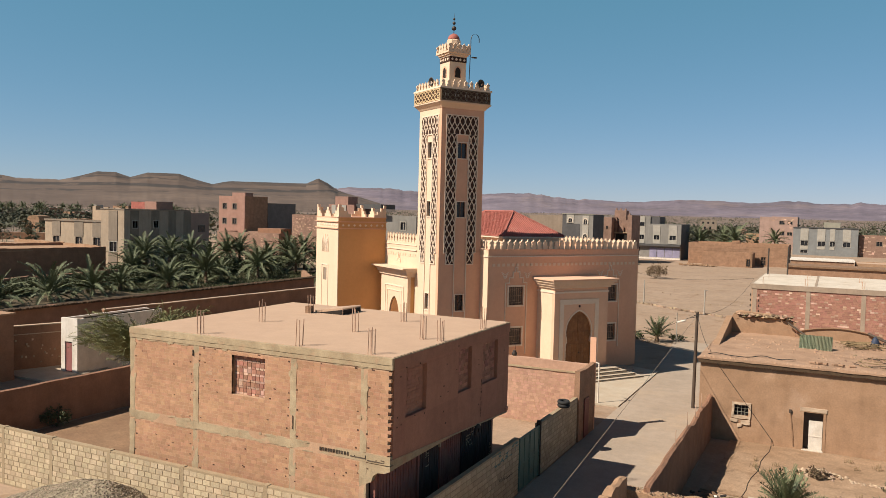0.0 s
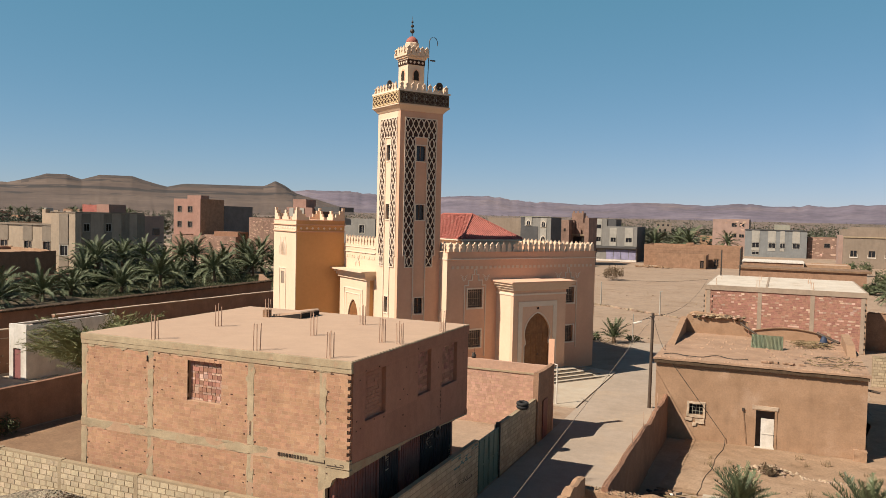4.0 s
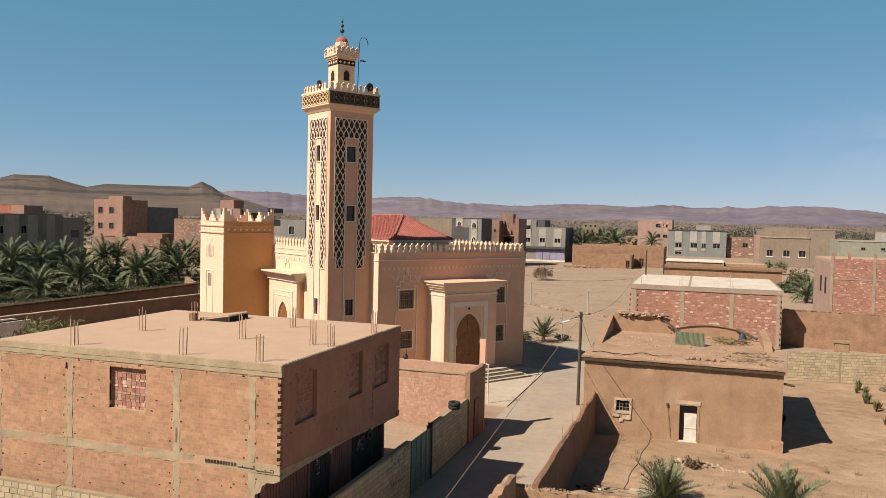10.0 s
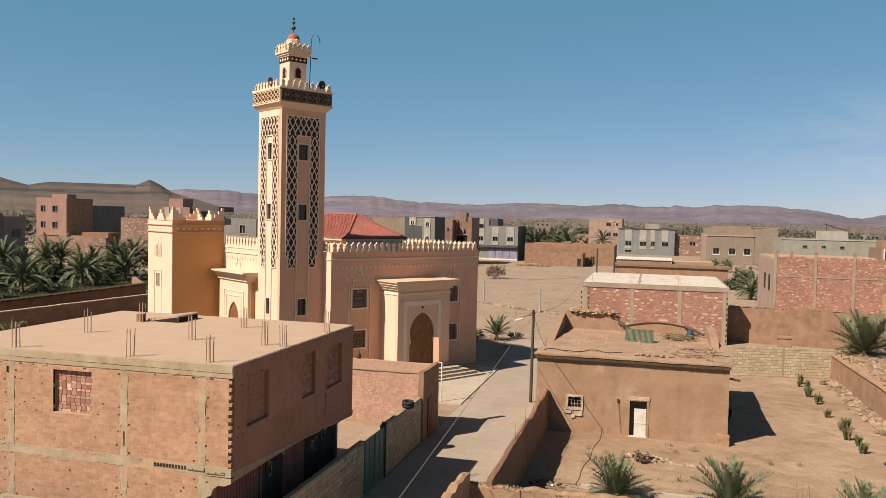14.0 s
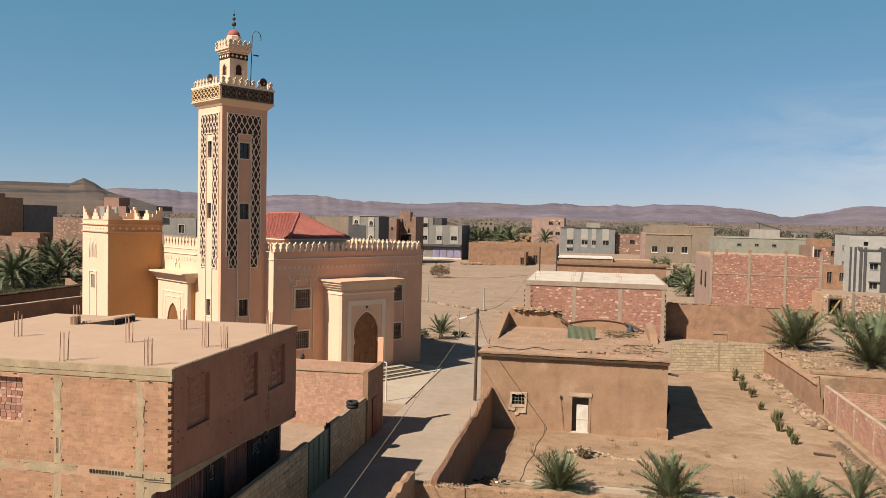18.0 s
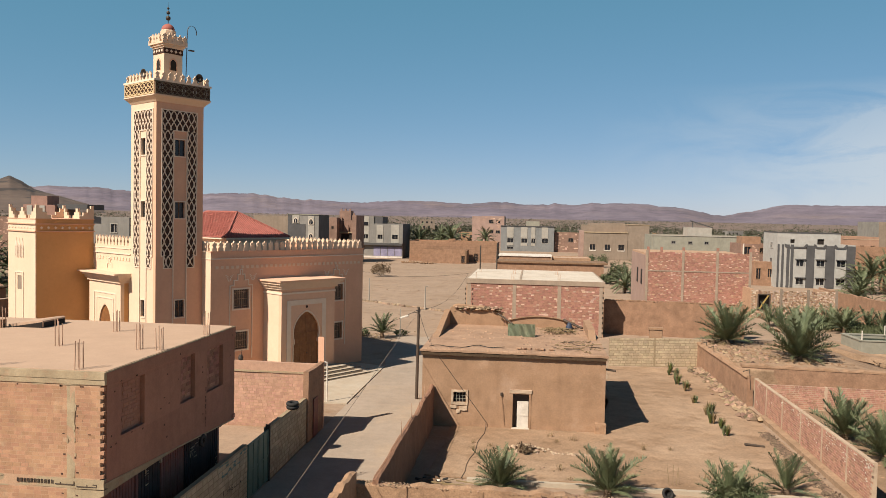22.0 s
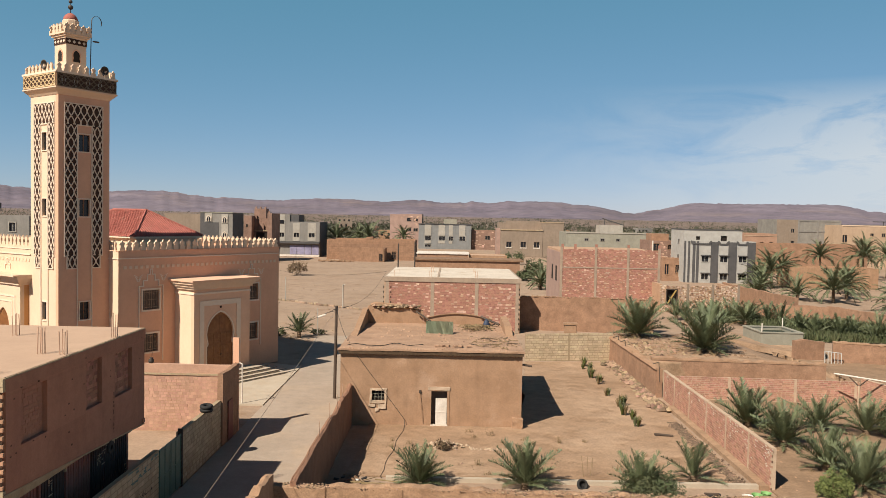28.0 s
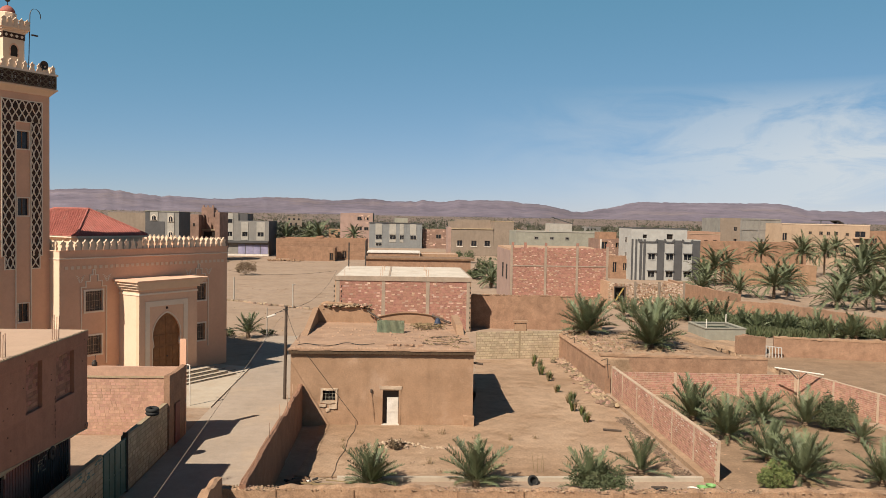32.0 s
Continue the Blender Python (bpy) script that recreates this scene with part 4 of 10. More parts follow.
def corner_merlon(bm, x, y, sx, sy, z):
    for k, (w, h) in enumerate(((1.0, 0.22), (0.72, 0.45), (0.42, 0.7), (0.2, 0.92))):
        box(bm, min(x, x + sx * w), min(y, y + sy * 0.16), z + (0 if k == 0 else (0.22, 0.45, 0.7)[k - 1]), max(x, x + sx * w), max(y, y + sy * 0.16), z + h)
        box(bm, min(x, x + sx * 0.16), min(y + sy * 0.16, y + sy * w), z + (0 if k == 0 else (0.22, 0.45, 0.7)[k - 1]), max(x, x + sx * 0.16), max(y + sy * 0.16, y + sy * w), z + h)
    return bm
for x, y, sx, sy in ((TX0, TY0, 1, 1), (TX1, TY0, -1, 1), (TX0, TY1, 1, -1), (TX1, TY1, -1, -1)):
    part("corner_merlon", corner_merlon(bmesh.new(), x, y, sx, sy, 10.9), M["cream"], tower)
def mid_merlon(bm, along):
    for w, z0, z1 in ((1.3, 0, 0.22), (0.8, 0.22, 0.45), (0.34, 0.45, 0.72)):
        box(bm, -w / 2, 0, z0, w / 2, 0.16, z1)
    return bm
part("mid_merlon", turned(mid_merlon(bmesh.new(), 0), pose((TX0 + TX1) / 2, TY1 - 0.2, 10.9)), M["cream"], tower)
part("mid_merlon", turned(mid_merlon(bmesh.new(), 0), pose(TX0, (TY0 + TY1) / 2, 10.9, 0, 0, -90)), M["cream"], tower)
part("mid_merlon", turned(mid_merlon(bmesh.new(), 0), pose(TX1 - 0.16, (TY0 + TY1) / 2, 10.9, 0, 0, -90)), M["cream"], tower)
bm = turned(strip_line(bmesh.new(), [(1.3, 4.0), (1.3, 7.2), (2.6, 7.2), (2.6, 4.0)], 0.08, -0.04, 0), pose(TX0 - 0.03, TY1, 0, 0, 0, -90))
part("niche_moulding", bm, M["white"], tower)
for cx in (1.45, 1.95, 2.45):
    for s in (0.2, 0.12):
        bm = prism(bmesh.new(), [(cx - s, 8.2), (cx - s + 0.05, 8.2), (cx - s + 0.05, 8.9), (cx, 9.2 + s), (cx + s - 0.05, 8.9), (cx + s - 0.05, 8.2), (cx + s, 8.2), (cx + s, 8.95), (cx, 9.35 + s), (cx - s, 8.95)], "y", -0.04, 0)
        part("arch_ornament", turned(bm, pose(TX0 - 0.03, TY1, 0, 0, 0, -90)), M["white"], tower, "small interlaced plaster arches")

# minaret
minaret = thing("minaret", MQ, "tall square cream minaret with dark lattice panels and a domed lantern", "minaret")
MX0, MX1, MY0, MY1 = -3.36, -0.01, 1.0, 4.15
ZS = 18.45
front_w = [(-2.08, 15.13, -1.34, 16.15), (-2.05, 11.13, -1.36, 12.15), (-2.02, 4.70, -1.36, 5.78)]
bm = holed_wall(bmesh.new(), MX0, MX1, 0, ZS, MY0, MY0 + 0.3, front_w)
# shaded front tan, sunlit side cream: light and shade put into the render
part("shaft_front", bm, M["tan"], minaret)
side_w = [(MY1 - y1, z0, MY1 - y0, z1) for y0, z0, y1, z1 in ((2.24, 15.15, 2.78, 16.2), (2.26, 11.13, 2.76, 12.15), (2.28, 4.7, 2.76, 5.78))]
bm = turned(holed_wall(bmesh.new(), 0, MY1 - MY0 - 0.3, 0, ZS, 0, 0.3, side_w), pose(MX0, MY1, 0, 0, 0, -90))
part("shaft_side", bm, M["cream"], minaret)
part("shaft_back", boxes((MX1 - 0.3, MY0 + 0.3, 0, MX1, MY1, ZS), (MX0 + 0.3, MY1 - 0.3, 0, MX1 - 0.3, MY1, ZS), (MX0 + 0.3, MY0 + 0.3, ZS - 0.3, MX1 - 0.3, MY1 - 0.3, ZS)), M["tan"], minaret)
for x0, z0, x1, z1 in front_w:
    w = part("window", strip_line(bmesh.new(), [(x0 - 0.03, z0 - 0.05), (x0 - 0.03, z1 + 0.05), (x1 + 0.03, z1 + 0.05), (x1 + 0.03, z0 - 0.05), (x0 - 0.03, z0 - 0.05)], 0.06, MY0 - 0.05, MY0), M["white"], minaret)
    part("pane", boxes((x0, MY0 + 0.12, z0, x1, MY0 + 0.14, z1)), M["glass"], w, "dark pane")
    part("mullion", boxes(((x0 + x1) / 2 - 0.02, MY0 + 0.09, z0, (x0 + x1) / 2 + 0.02, MY0 + 0.12, z1)), M["wood"], w)
mS = pose(MX0, MY1, 0, 0, 0, -90)
for x0, z0, x1, z1 in side_w:
    w = part("window", turned(strip_line(bmesh.new(), [(x0 - 0.03, z0 - 0.05), (x0 - 0.03, z1 + 0.05), (x1 + 0.03, z1 + 0.05), (x1 + 0.03, z0 - 0.05), (x0 - 0.03, z0 - 0.05)], 0.06, -0.05, 0), mS), M["white"], minaret)
    part("pane", turned(boxes((x0, 0.12, z0, x1, 0.14, z1)), mS), M["glass"], w, "dark pane")


def lattice(bm, x0, x1, z0, z1, cell, period, y0, y1, width=0.055):
    """Interlaced ogee ribs over a panel."""
    n = max(1, round((x1 - x0) / cell))
    cell = (x1 - x0) / n
    step = period / 12
    for i in range(n + 1):
        for sgn in (1, -1):
            prev = None
            k = 0
            while True:
                z = z0 + k * step
                end = z >= z1
                z = min(z, z1)
                ph = (z1 - z) / period * math.tau
                s = math.sin(ph)
                off = 0.5 * cell * (0.62 * s + 0.38 * (2 / math.pi) * math.asin(s) * 1.0) * sgn
                x = x0 + i * cell + off
                x = min(max(x, x0), x1)
                cur = (x, z)
                if prev and not (abs(prev[0] - x) < 1e-6 and (x in (x0, x1))):
                    dx, dz = cur[0] - prev[0], cur[1] - prev[1]
                    ln = math.hypot(dx, dz)
                    if ln > 1e-6:
                        px, pz = -dz / ln * width / 2, dx / ln * width / 2
                        q = [(prev[0] + px, prev[1] + pz), (prev[0] - px, prev[1] - pz), (cur[0] - px, cur[1] - pz), (cur[0] + px, cur[1] + pz)]
                        vs = [bm.verts.new((a, y0, b)) for a, b in q]
                        ws = [bm.verts.new((a, y1, b)) for a, b in q]
                        bm.faces.new(vs)
                        bm.faces.new((vs[0], vs[3], ws[3], ws[0]))
                        bm.faces.new((vs[2], vs[1], ws[1], ws[2]))
                prev = cur
                k += 1
                if end:
                    break
    return bm


def lattice_panel(parent, m, x0, x1, xn0, xn1, zb, zn, zt, cell, border):
    """Dark tiled ground, ribs and frame; the plain strip xn0 to xn1 climbs to zn."""
    parts = [(x0, zb + 0.78, xn0, zn), (xn1, zb + 0.78, x1, zn), (x0, zn, x1, zt), (x0 + 0.16, zb, xn0, zb + 0.78), (xn1, zb, x1 - 0.16, zb + 0.78)]
    bm = bmesh.new()
    for a, c, b, d in parts:
        box(bm, a, -0.012, c, b, 0.0, d)
    back = part("lattice_panel", turned(bm, m), M["zellige"], parent, "dark glazed tile ground")
    bm = bmesh.new()
    for a, c, b, d in ((x0, zb + 0.78, xn0, zn), (xn1, zb + 0.78, x1, zn), (x0 + 0.16, zb, xn0, zb + 0.78), (xn1, zb, x1 - 0.16, zb + 0.78)):
        lattice(bm, a, b, c, d, cell, 1.5, -0.05, -0.012)
    lattice(bm, x0, x1, zn, zt, cell, 1.5, -0.05, -0.012)
    part("rib", turned(bm, m), border, back, "raised pale plaster ribs", kind="stuff")
    bm = strip_line(bmesh.new(), [(xn0, zb), (x0 + 0.16, zb), (x0 + 0.16, zb + 0.78), (x0, zb + 0.78), (x0, zt), (x1, zt), (x1, zb + 0.78), (x1 - 0.16, zb + 0.78), (x1 - 0.16, zb), (xn1, zb)], 0.06, -0.06, 0)
    strip_line(bm, [(xn0, 4.0), (xn0, zn), (xn1, zn), (xn1, 4.0)], 0.06, -0.06, 0)
    part("border", turned(bm, m), border, back)
    return back


lattice_panel(minaret, pose(0, MY0, 0), -2.99, -0.50, -2.17, -1.22, 7.9, 16.72, 18.0, 0.43, M["white"])
lattice_panel(minaret, mS, 0.42, 2.78, 1.20, 2.02, 7.9, 16.72, 18.0, 0.40, M["white"])

gallery = thing("minaret_gallery", MQ, "flared gallery with tiled lattice frieze and battlements", "gallery")
OV = 0.28
def square_ring(bm, o0, o1, z0, z1):
    lo = [bm.verts.new(p) for p in ((MX0 - o0, MY0 - o0, z0), (MX1 + o0, MY0 - o0, z0), (MX1 + o0, MY1 + o0, z0), (MX0 - o0, MY1 + o0, z0))]
    hi = [bm.verts.new(p) for p in ((MX0 - o1, MY0 - o1, z1), (MX1 + o1, MY0 - o1, z1), (MX1 + o1, MY1 + o1, z1), (MX0 - o1, MY1 + o1, z1))]
    for i in range(4):
        bm.faces.new((lo[i], lo[(i + 1) % 4], hi[(i + 1) % 4], hi[i]))
    bm.faces.new(lo[::-1])
    bm.faces.new(hi)
    return bm
part("corbel", square_ring(square_ring(square_ring(bmesh.new(), 0.03, 0.12, ZS, 18.58), 0.12, OV + 0.06, 18.58, 18.80), OV + 0.06, OV + 0.06, 18.80, 18.87), M["cream"], gallery)
part("frieze_wall", square_ring(bmesh.new(), OV, OV, 18.87, 19.70), M["tan"], gallery)
part("cornice", square_ring(bmesh.new(), OV + 0.08, OV + 0.08, 19.70, 19.82), M["white"], gallery)
for m, w in ((pose(MX0 - OV, MY0 - OV, 0), MX1 - MX0 + 2 * OV), (pose(MX0 - OV, MY1 + OV, 0, 0, 0, -90), MY1 - MY0 + 2 * OV)):
    fr = part("frieze", turned(boxes((0.06, -0.015, 18.93, w - 0.06, 0, 19.64)), m), M["zellige"], gallery, "dark tile frieze")
    bm = lattice(bmesh.new(), 0.08, w - 0.08, 18.95, 19.62, 0.42, 0.67, -0.05, -0.015, 0.05)
    # ribs and border pale on the sunlit face, dark on the shaded one
    lit = w < 3.8
    part("frieze_rib", turned(bm, m), M["gilt" if lit else "frieze_shaded"], fr, kind="stuff")
    for i in range(0 if lit else 5):
        cx = w * (i + 0.55) / 5
        ring = [(cx + 0.1 * math.sin(k * math.tau / 14), 19.285 + 0.3 * math.cos(k * math.tau / 14)) for k in range(15)]
        part("oval", turned(strip_line(bmesh.new(), ring, 0.035, -0.06, -0.015), m), M["lgrey"], fr, "pale oval ring in the tile frieze")
    part("border", turned(strip_line(bmesh.new(), [(0.05, 18.93), (0.05, 19.66), (w - 0.05, 19.66), (w - 0.05, 18.93), (0.05, 18.93)], 0.06, -0.064, 0), m), M["gilt" if lit else "frieze_shaded"], fr)
MERLON_S = merlon_mesh(0.28, 0.52, 0.10, "merlon_small", M["cream"])
for i in range(9):
    x = MX0 - OV + 0.2 + i * (MX1 - MX0 + 2 * OV - 0.4) / 8
    for y in (MY0 - OV + 0.05, MY1 + OV - 0.05):
        piece("merlon", MERLON_S, gallery, pose(x, y, 19.82))
for i in range(1, 8):
    y = MY0 - OV + 0.2 + i * (MY1 - MY0 + 2 * OV - 0.4) / 8
    for x in (MX0 - OV + 0.05, MX1 + OV - 0.05):
        piece("merlon", MERLON_S, gallery, pose(x, y, 19.82, 0, 0, 90))

lantern = thing("minaret_lantern", MQ, "small cream lantern tower with arched openings under a red dome", "lantern")
LX, LY, LH = (MX0 + MX1) / 2, (MY0 + MY1) / 2, 0.655
body = boxes((LX - LH, LY - LH, 19.82, LX + LH, LY + LH, 21.75))
part("lantern_body", body, M["cream"], lantern)
part("band", boxes((LX - LH - 0.03, LY - LH - 0.03, 21.75, LX + LH + 0.03, LY + LH + 0.03, 22.10)), M["zellige"], lantern, "dark tile band")
for i in range(4):
    o = -0.48 + 0.32 * i
    piece("stud", STUD, lantern, pose(LX + o, LY - LH - 0.03, 21.92))
    piece("stud", STUD, lantern, pose(LX - LH - 0.03, LY + o, 21.92, 0, 0, -90))
bm = bmesh.new()
for k in range(3):
    o = LH + 0.05 + 0.09 * k
    box(bm, LX - o, LY - o, 22.10 + 0.12 * k, LX + o, LY + o, 22.22 + 0.12 * k)
part("cornice", bm, M["cream"], lantern)
MERLON_T = merlon_mesh(0.32, 0.56, 0.10, "merlon_top", M["cream"])
for i in range(5):
    o = -0.72 + 0.36 * i
    for s in (-1, 1):
        piece("merlon", MERLON_T, lantern, pose(LX + o, LY + s * 0.84, 22.46))
        if 0 < i < 4:
            piece("merlon", MERLON_T, lantern, pose(LX + s * 0.84, LY + o, 22.46, 0, 0, 90))
for m in (pose(LX, LY - LH, 0), pose(LX - LH, LY, 0, 0, 0, -90)):
    part("arched_opening", turned(prism(bmesh.new(), arch_outline(0.22, 21.1, 21.4, 20.7), "y", -0.012, 0.0), m), M["dark"], lantern, "dark arched opening")
    bm = bmesh.new()
    oo, oi = arch_outline(0.28, 21.1, 21.5, 20.7), arch_outline(0.22, 21.1, 21.4, 20.7)
    prism(bm, oi + oo[::-1], "y", -0.03, 0.0)
    part("arch_band", turned(bm, m), M["tan"], lantern)
part("dome_drum", lathe(bmesh.new(), [(0.50, 22.46), (0.50, 23.30), (0.44, 23.36)], 8, (LX, LY)), M["cream"], lantern)
part("dome", lathe(bmesh.new(), [(0.42, 23.3), (0.42, 23.44), (0.37, 23.58), (0.27, 23.70), (0.14, 23.78), (0.03, 23.82)], 18, (LX, LY)), M["redtile"], lantern, "red-brown dome", smooth=True)
def ball(bm, c, r, n=8):
    lathe(bm, [(r * max(0.05, math.sin(math.pi * i / n)), c[2] - r * math.cos(math.pi * i / n)) for i in range(n + 1)], 12, c[:2])
    return bm
bm = tube(bmesh.new(), (LX, LY, 23.75), (LX, LY, 25.2), 0.025, 0.008)
for z, r in ((24.17, 0.155), (24.52, 0.115), (24.80, 0.08)):
    ball(bm, (LX, LY, z), r)
part("finial", bm, M["iron"], lantern, "finial of three dark metal balls", smooth=True)
hook = thing("lamp_pole", MQ, "thin bent steel lamp pole on the gallery", "pole")
pts = [Vector((LX + 1.0, LY - 0.5, 19.8))] + [Vector((LX + 1.1 + 0.34 - 0.34 * math.cos(a), LY - 0.5, 23.45 + 0.42 * math.sin(a))) for a in [i * math.pi * 1.1 / 10 for i in range(11)]]
bm = bmesh.new()
rings = [[bm.verts.new(p + Vector((0.03 * math.cos(k * 1.0472), 0.03 * math.sin(k * 1.0472), 0))) for k in range(6)] for p in pts]
for a, b in zip(rings, rings[1:]):
    for k in range(6):
        bm.faces.new((a[k], a[(k + 1) % 6], b[(k + 1) % 6], b[k]))
part("crook", bm, M["iron"], hook)
part("lamp_head", boxes((LX + 1.2, LY - 0.58, 22.2, LX + 1.6, LY - 0.42, 22.28), bevel=0.02), M["iron"], hook)
def loudspeaker(m):
    sp = thing("loudspeaker", m, "grey horn loudspeaker on the minaret gallery", "loudspeaker", "loudspeakers on the minaret")
    part("horn", turned(lathe(bmesh.new(), [(0.06, -0.32), (0.09, -0.2), (0.16, -0.08), (0.27, 0.0), (0.27, 0.02), (0.22, 0.0), (0.05, -0.2)], 14), pose(0, 0, 0.3, 90)), M["iron"], sp, smooth=True)
    part("bracket", boxes((-0.03, 0.15, 0, 0.03, 0.22, 0.3)), M["iron"], sp)
loudspeaker(MQ @ pose(MX1 - 0.55, MY0 - 0.34, 19.95, 0, 0, 0))
loudspeaker(MQ @ pose(MX0 - 0.34, MY0 + 1.0, 19.95, 0, 0, -80))

# ---- brickwork ----
def mass(name, cells, material, parent, kind="stuff", label=""):
    """Many small blocks (x0, y0, z0, x1, y1, z1) joined into one mesh."""
    verts, faces = [], []
    for x0, y0, z0, x1, y1, z1 in cells:
        n = len(verts)
        verts += [(x0, y0, z0), (x1, y0, z0), (x1, y1, z0), (x0, y1, z0), (x0, y0, z1), (x1, y0, z1), (x1, y1, z1), (x0, y1, z1)]
        faces += [(n + 3, n + 2, n + 1, n), (n + 4, n + 5, n + 6, n + 7), (n, n + 1, n + 5, n + 4), (n + 1, n + 2, n + 6, n + 5), (n + 2, n + 3, n + 7, n + 6), (n + 3, n, n + 4, n + 7)]
    me = bpy.data.meshes.new(name)
    me.from_pydata(verts, [], faces)
    me.materials.append(material)
    ob = new(name, me)
    ob.parent = parent
    return tagged(ob, label=label, kind=kind)


def courses(x0, x1, z0, z1, length, course, joint, rng, holes=(), missing=0.0, jag=False):
    """Staggered brick courses: list of (x0, z0, x1, z1), cut at openings."""
    out = []
    row = 0
    z = z0
    while z + course * 0.6 < z1:
        top = min(z + course - joint, z1)
        x = x0 - (length * 0.5 if row % 2 else 0) - rng.random() * length * 0.3
        while x < x1:
            ln = length * (0.86 + 0.28 * rng.random())
            a, b = max(x, x0), min(x + ln - joint, x1 - (0.12 if jag and row % 2 else 0))
            segs = [(a, b)] if b - a > 0.04 else []
            for h in holes:
                if h[1] < (z + top) / 2 < h[3]:
                    nxt = []
                    for p, q in segs:
                        if q <= h[0] or p >= h[2]:
                            nxt.append((p, q))
                        else:
                            nxt += [s for s in ((p, h[0]), (h[2], q)) if s[1] - s[0] > 0.04]
                    segs = nxt
            for p, q in segs:
                if rng.random() >= missing:
                    out.append((p, z, q, top))
            x += ln
        z += course
        row += 1
    return out


def lay(parent, cells, m, name, material, material_mass, pick, limit=300, depth=0.09, proud=0.006, seed=1):
    """Lay bricks on a face (x along, y out of the face negative): the first ones that pick() likes singly, the rest joined."""
    rng = random.Random(seed)
    cells = sorted(cells, key=pick)
    singles, rest = cells[:limit], cells[limit:]
    unit = mesh_of(boxes((-0.5, 0, 0, 0.5, depth, 1.0)), name, material)
    for x0, z0, x1, z1 in singles:
        mm = m @ pose((x0 + x1) / 2, -0.002 - proud * rng.random() * 2, z0) @ Matrix.Diagonal((x1 - x0, 1, z1 - z0, 1))
        piece(name, unit, parent, mm)
    if rest:
        rows = []
        for x0, z0, x1, z1 in rest:
            p = -0.002 - proud * rng.random() * 2
            rows.append((x0, p, z0, x1, depth, z1))
        ob = mass(name + "_rest", rows, material_mass, parent)
        ob.matrix_basis = m
    return singles


# ---- brick house ----
HX0, HX1, HY0, HY1 = -25.35, -13.06, 22.64, 33.3
HOUSE = pose(0, 0, 11.5) @ Matrix.Scale(0.92, 4) @ pose(0, 0, -11.5)
house = thing("brick_house", HOUSE, "unfinished two-storey hollow brick house with flat concrete roof", "house")
win = (-20.02, 4.42, -18.45, 5.95)
JT = 0.013
bm = holed_wall(bmesh.new(), HX0 + 0.02, HX1 - 0.12, 2.8, 6.1, HY0 - 0.002, HY0 + 0.2, [win])
box(bm, HX0 + 0.02, HY0 - 0.002, 0, -14.0, HY0 + 0.2, 2.8)
part("front_wall", bm, M["mortar"], house)
# upper road-side wall: plastered, with three blind windows, its foot falling with the lane
blind = ((1.0, 4.25, 2.55, 5.95), (5.3, 4.25, 6.55, 6.0), (7.7, 4.15, 9.35, 5.9))
mR = pose(HX1, HY0, 0, 0, 0, 90)
LN = HY1 - HY0
part("road_wall", turned(holed_wall(bmesh.new(), 0.17, LN, 3.02, 6.1, 0.0, 0.2, blind), mR), M["brick_dark"], house, "brown rough-plastered wall")
part("road_wall_foot", turned(prism(bmesh.new(), [(0, 3.02), (0, 2.98), (LN, 2.35), (LN, 3.02)], "y", 0.0, 0.2), mR), M["brick_dark"], house)
for b4 in blind:
    w = part("blind_window", turned(boxes((b4[0], 0.16, b4[1], b4[2], 0.19, b4[3])), mR), M["brick_dark"], house, "bricked-up window recess")
    rows = [(x0, 0.14 + 0.012 * random.Random(int(x0 * 97 + z0 * 31)).random(), z0, x1, 0.165, z1) for x0, z0, x1, z1 in courses(b4[0] + 0.12, b4[2] - 0.05, b4[1] + 0.1, b4[3] - 0.02, 0.27, 0.14, 0.012, random.Random(3))]
    mass("infill_brick", rows, M["infill" if b4[0] > 2 else "brick_dark"], w).matrix_basis = mR
part("back_wall", boxes((HX0 + 0.02, HY1 - 0.2, 0, -13.95, HY1, 2.62), (HX0 + 0.02, HY1 - 0.2, 2.62, HX1 - 0.2, HY1, 6.1), (HX0, HY0 + 0.2, 0, HX0 + 0.2, HY1 - 0.2, 6.1)), M["mortar"], house)
part("roof_slab", boxes((HX0 - 0.03, HY0 - 0.03, 6.1, HX1 + 0.03, HY1 + 0.03, 6.5)), M["concrete"], house, "raw concrete ring beam")
part("beam_face", rough_edges(boxes((HX0 - 0.045, HY0 - 0.046, 6.27, HX1 + 0.03, HY0 - 0.031, 6.49)), 0.02, 1.3, 30), M["concrete"], house, "raised upper pour of the ring beam")
part("roof_screed", boxes((HX0 + 0.1, HY0 + 0.1, 6.5, HX1 - 0.02, HY1 - 0.1, 6.515)), M["slab"], house, "sand-coloured dusty roof surface")
part("floor_beam", rough_edges(boxes((HX0 - 0.02, HY0 - 0.01, 2.82, HX1 + 0.0, HY0 + 0.2, 3.12)), 0.035, 1.9, 12), M["concrete"], house, "raw concrete beam")
part("floor_slab", boxes((HX0 + 0.2, HY0 + 0.2, 2.62, HX1 - 0.2, HY1 - 0.2, 2.8), (-14.3, HY0 + 0.2, 2.5, HX1 - 0.2, HY1 - 0.2, 2.62)), M["concrete"], house)
COLS = [(-25.36, -25.08), (-21.93, -21.67), (-17.28, -17.02), (-14.28, -14.02)]
for a, b in COLS:
    for z0, z1 in ((0, 2.79), (3.14, 6.11)):
        part("column", rough_edges(boxes((a, HY0 - 0.008, z0, b, HY0 + 0.2, z1)), 0.035, 2.6, 9, keep=lambda c: c.z < 0.1), M["concrete"], house, "raw concrete column")
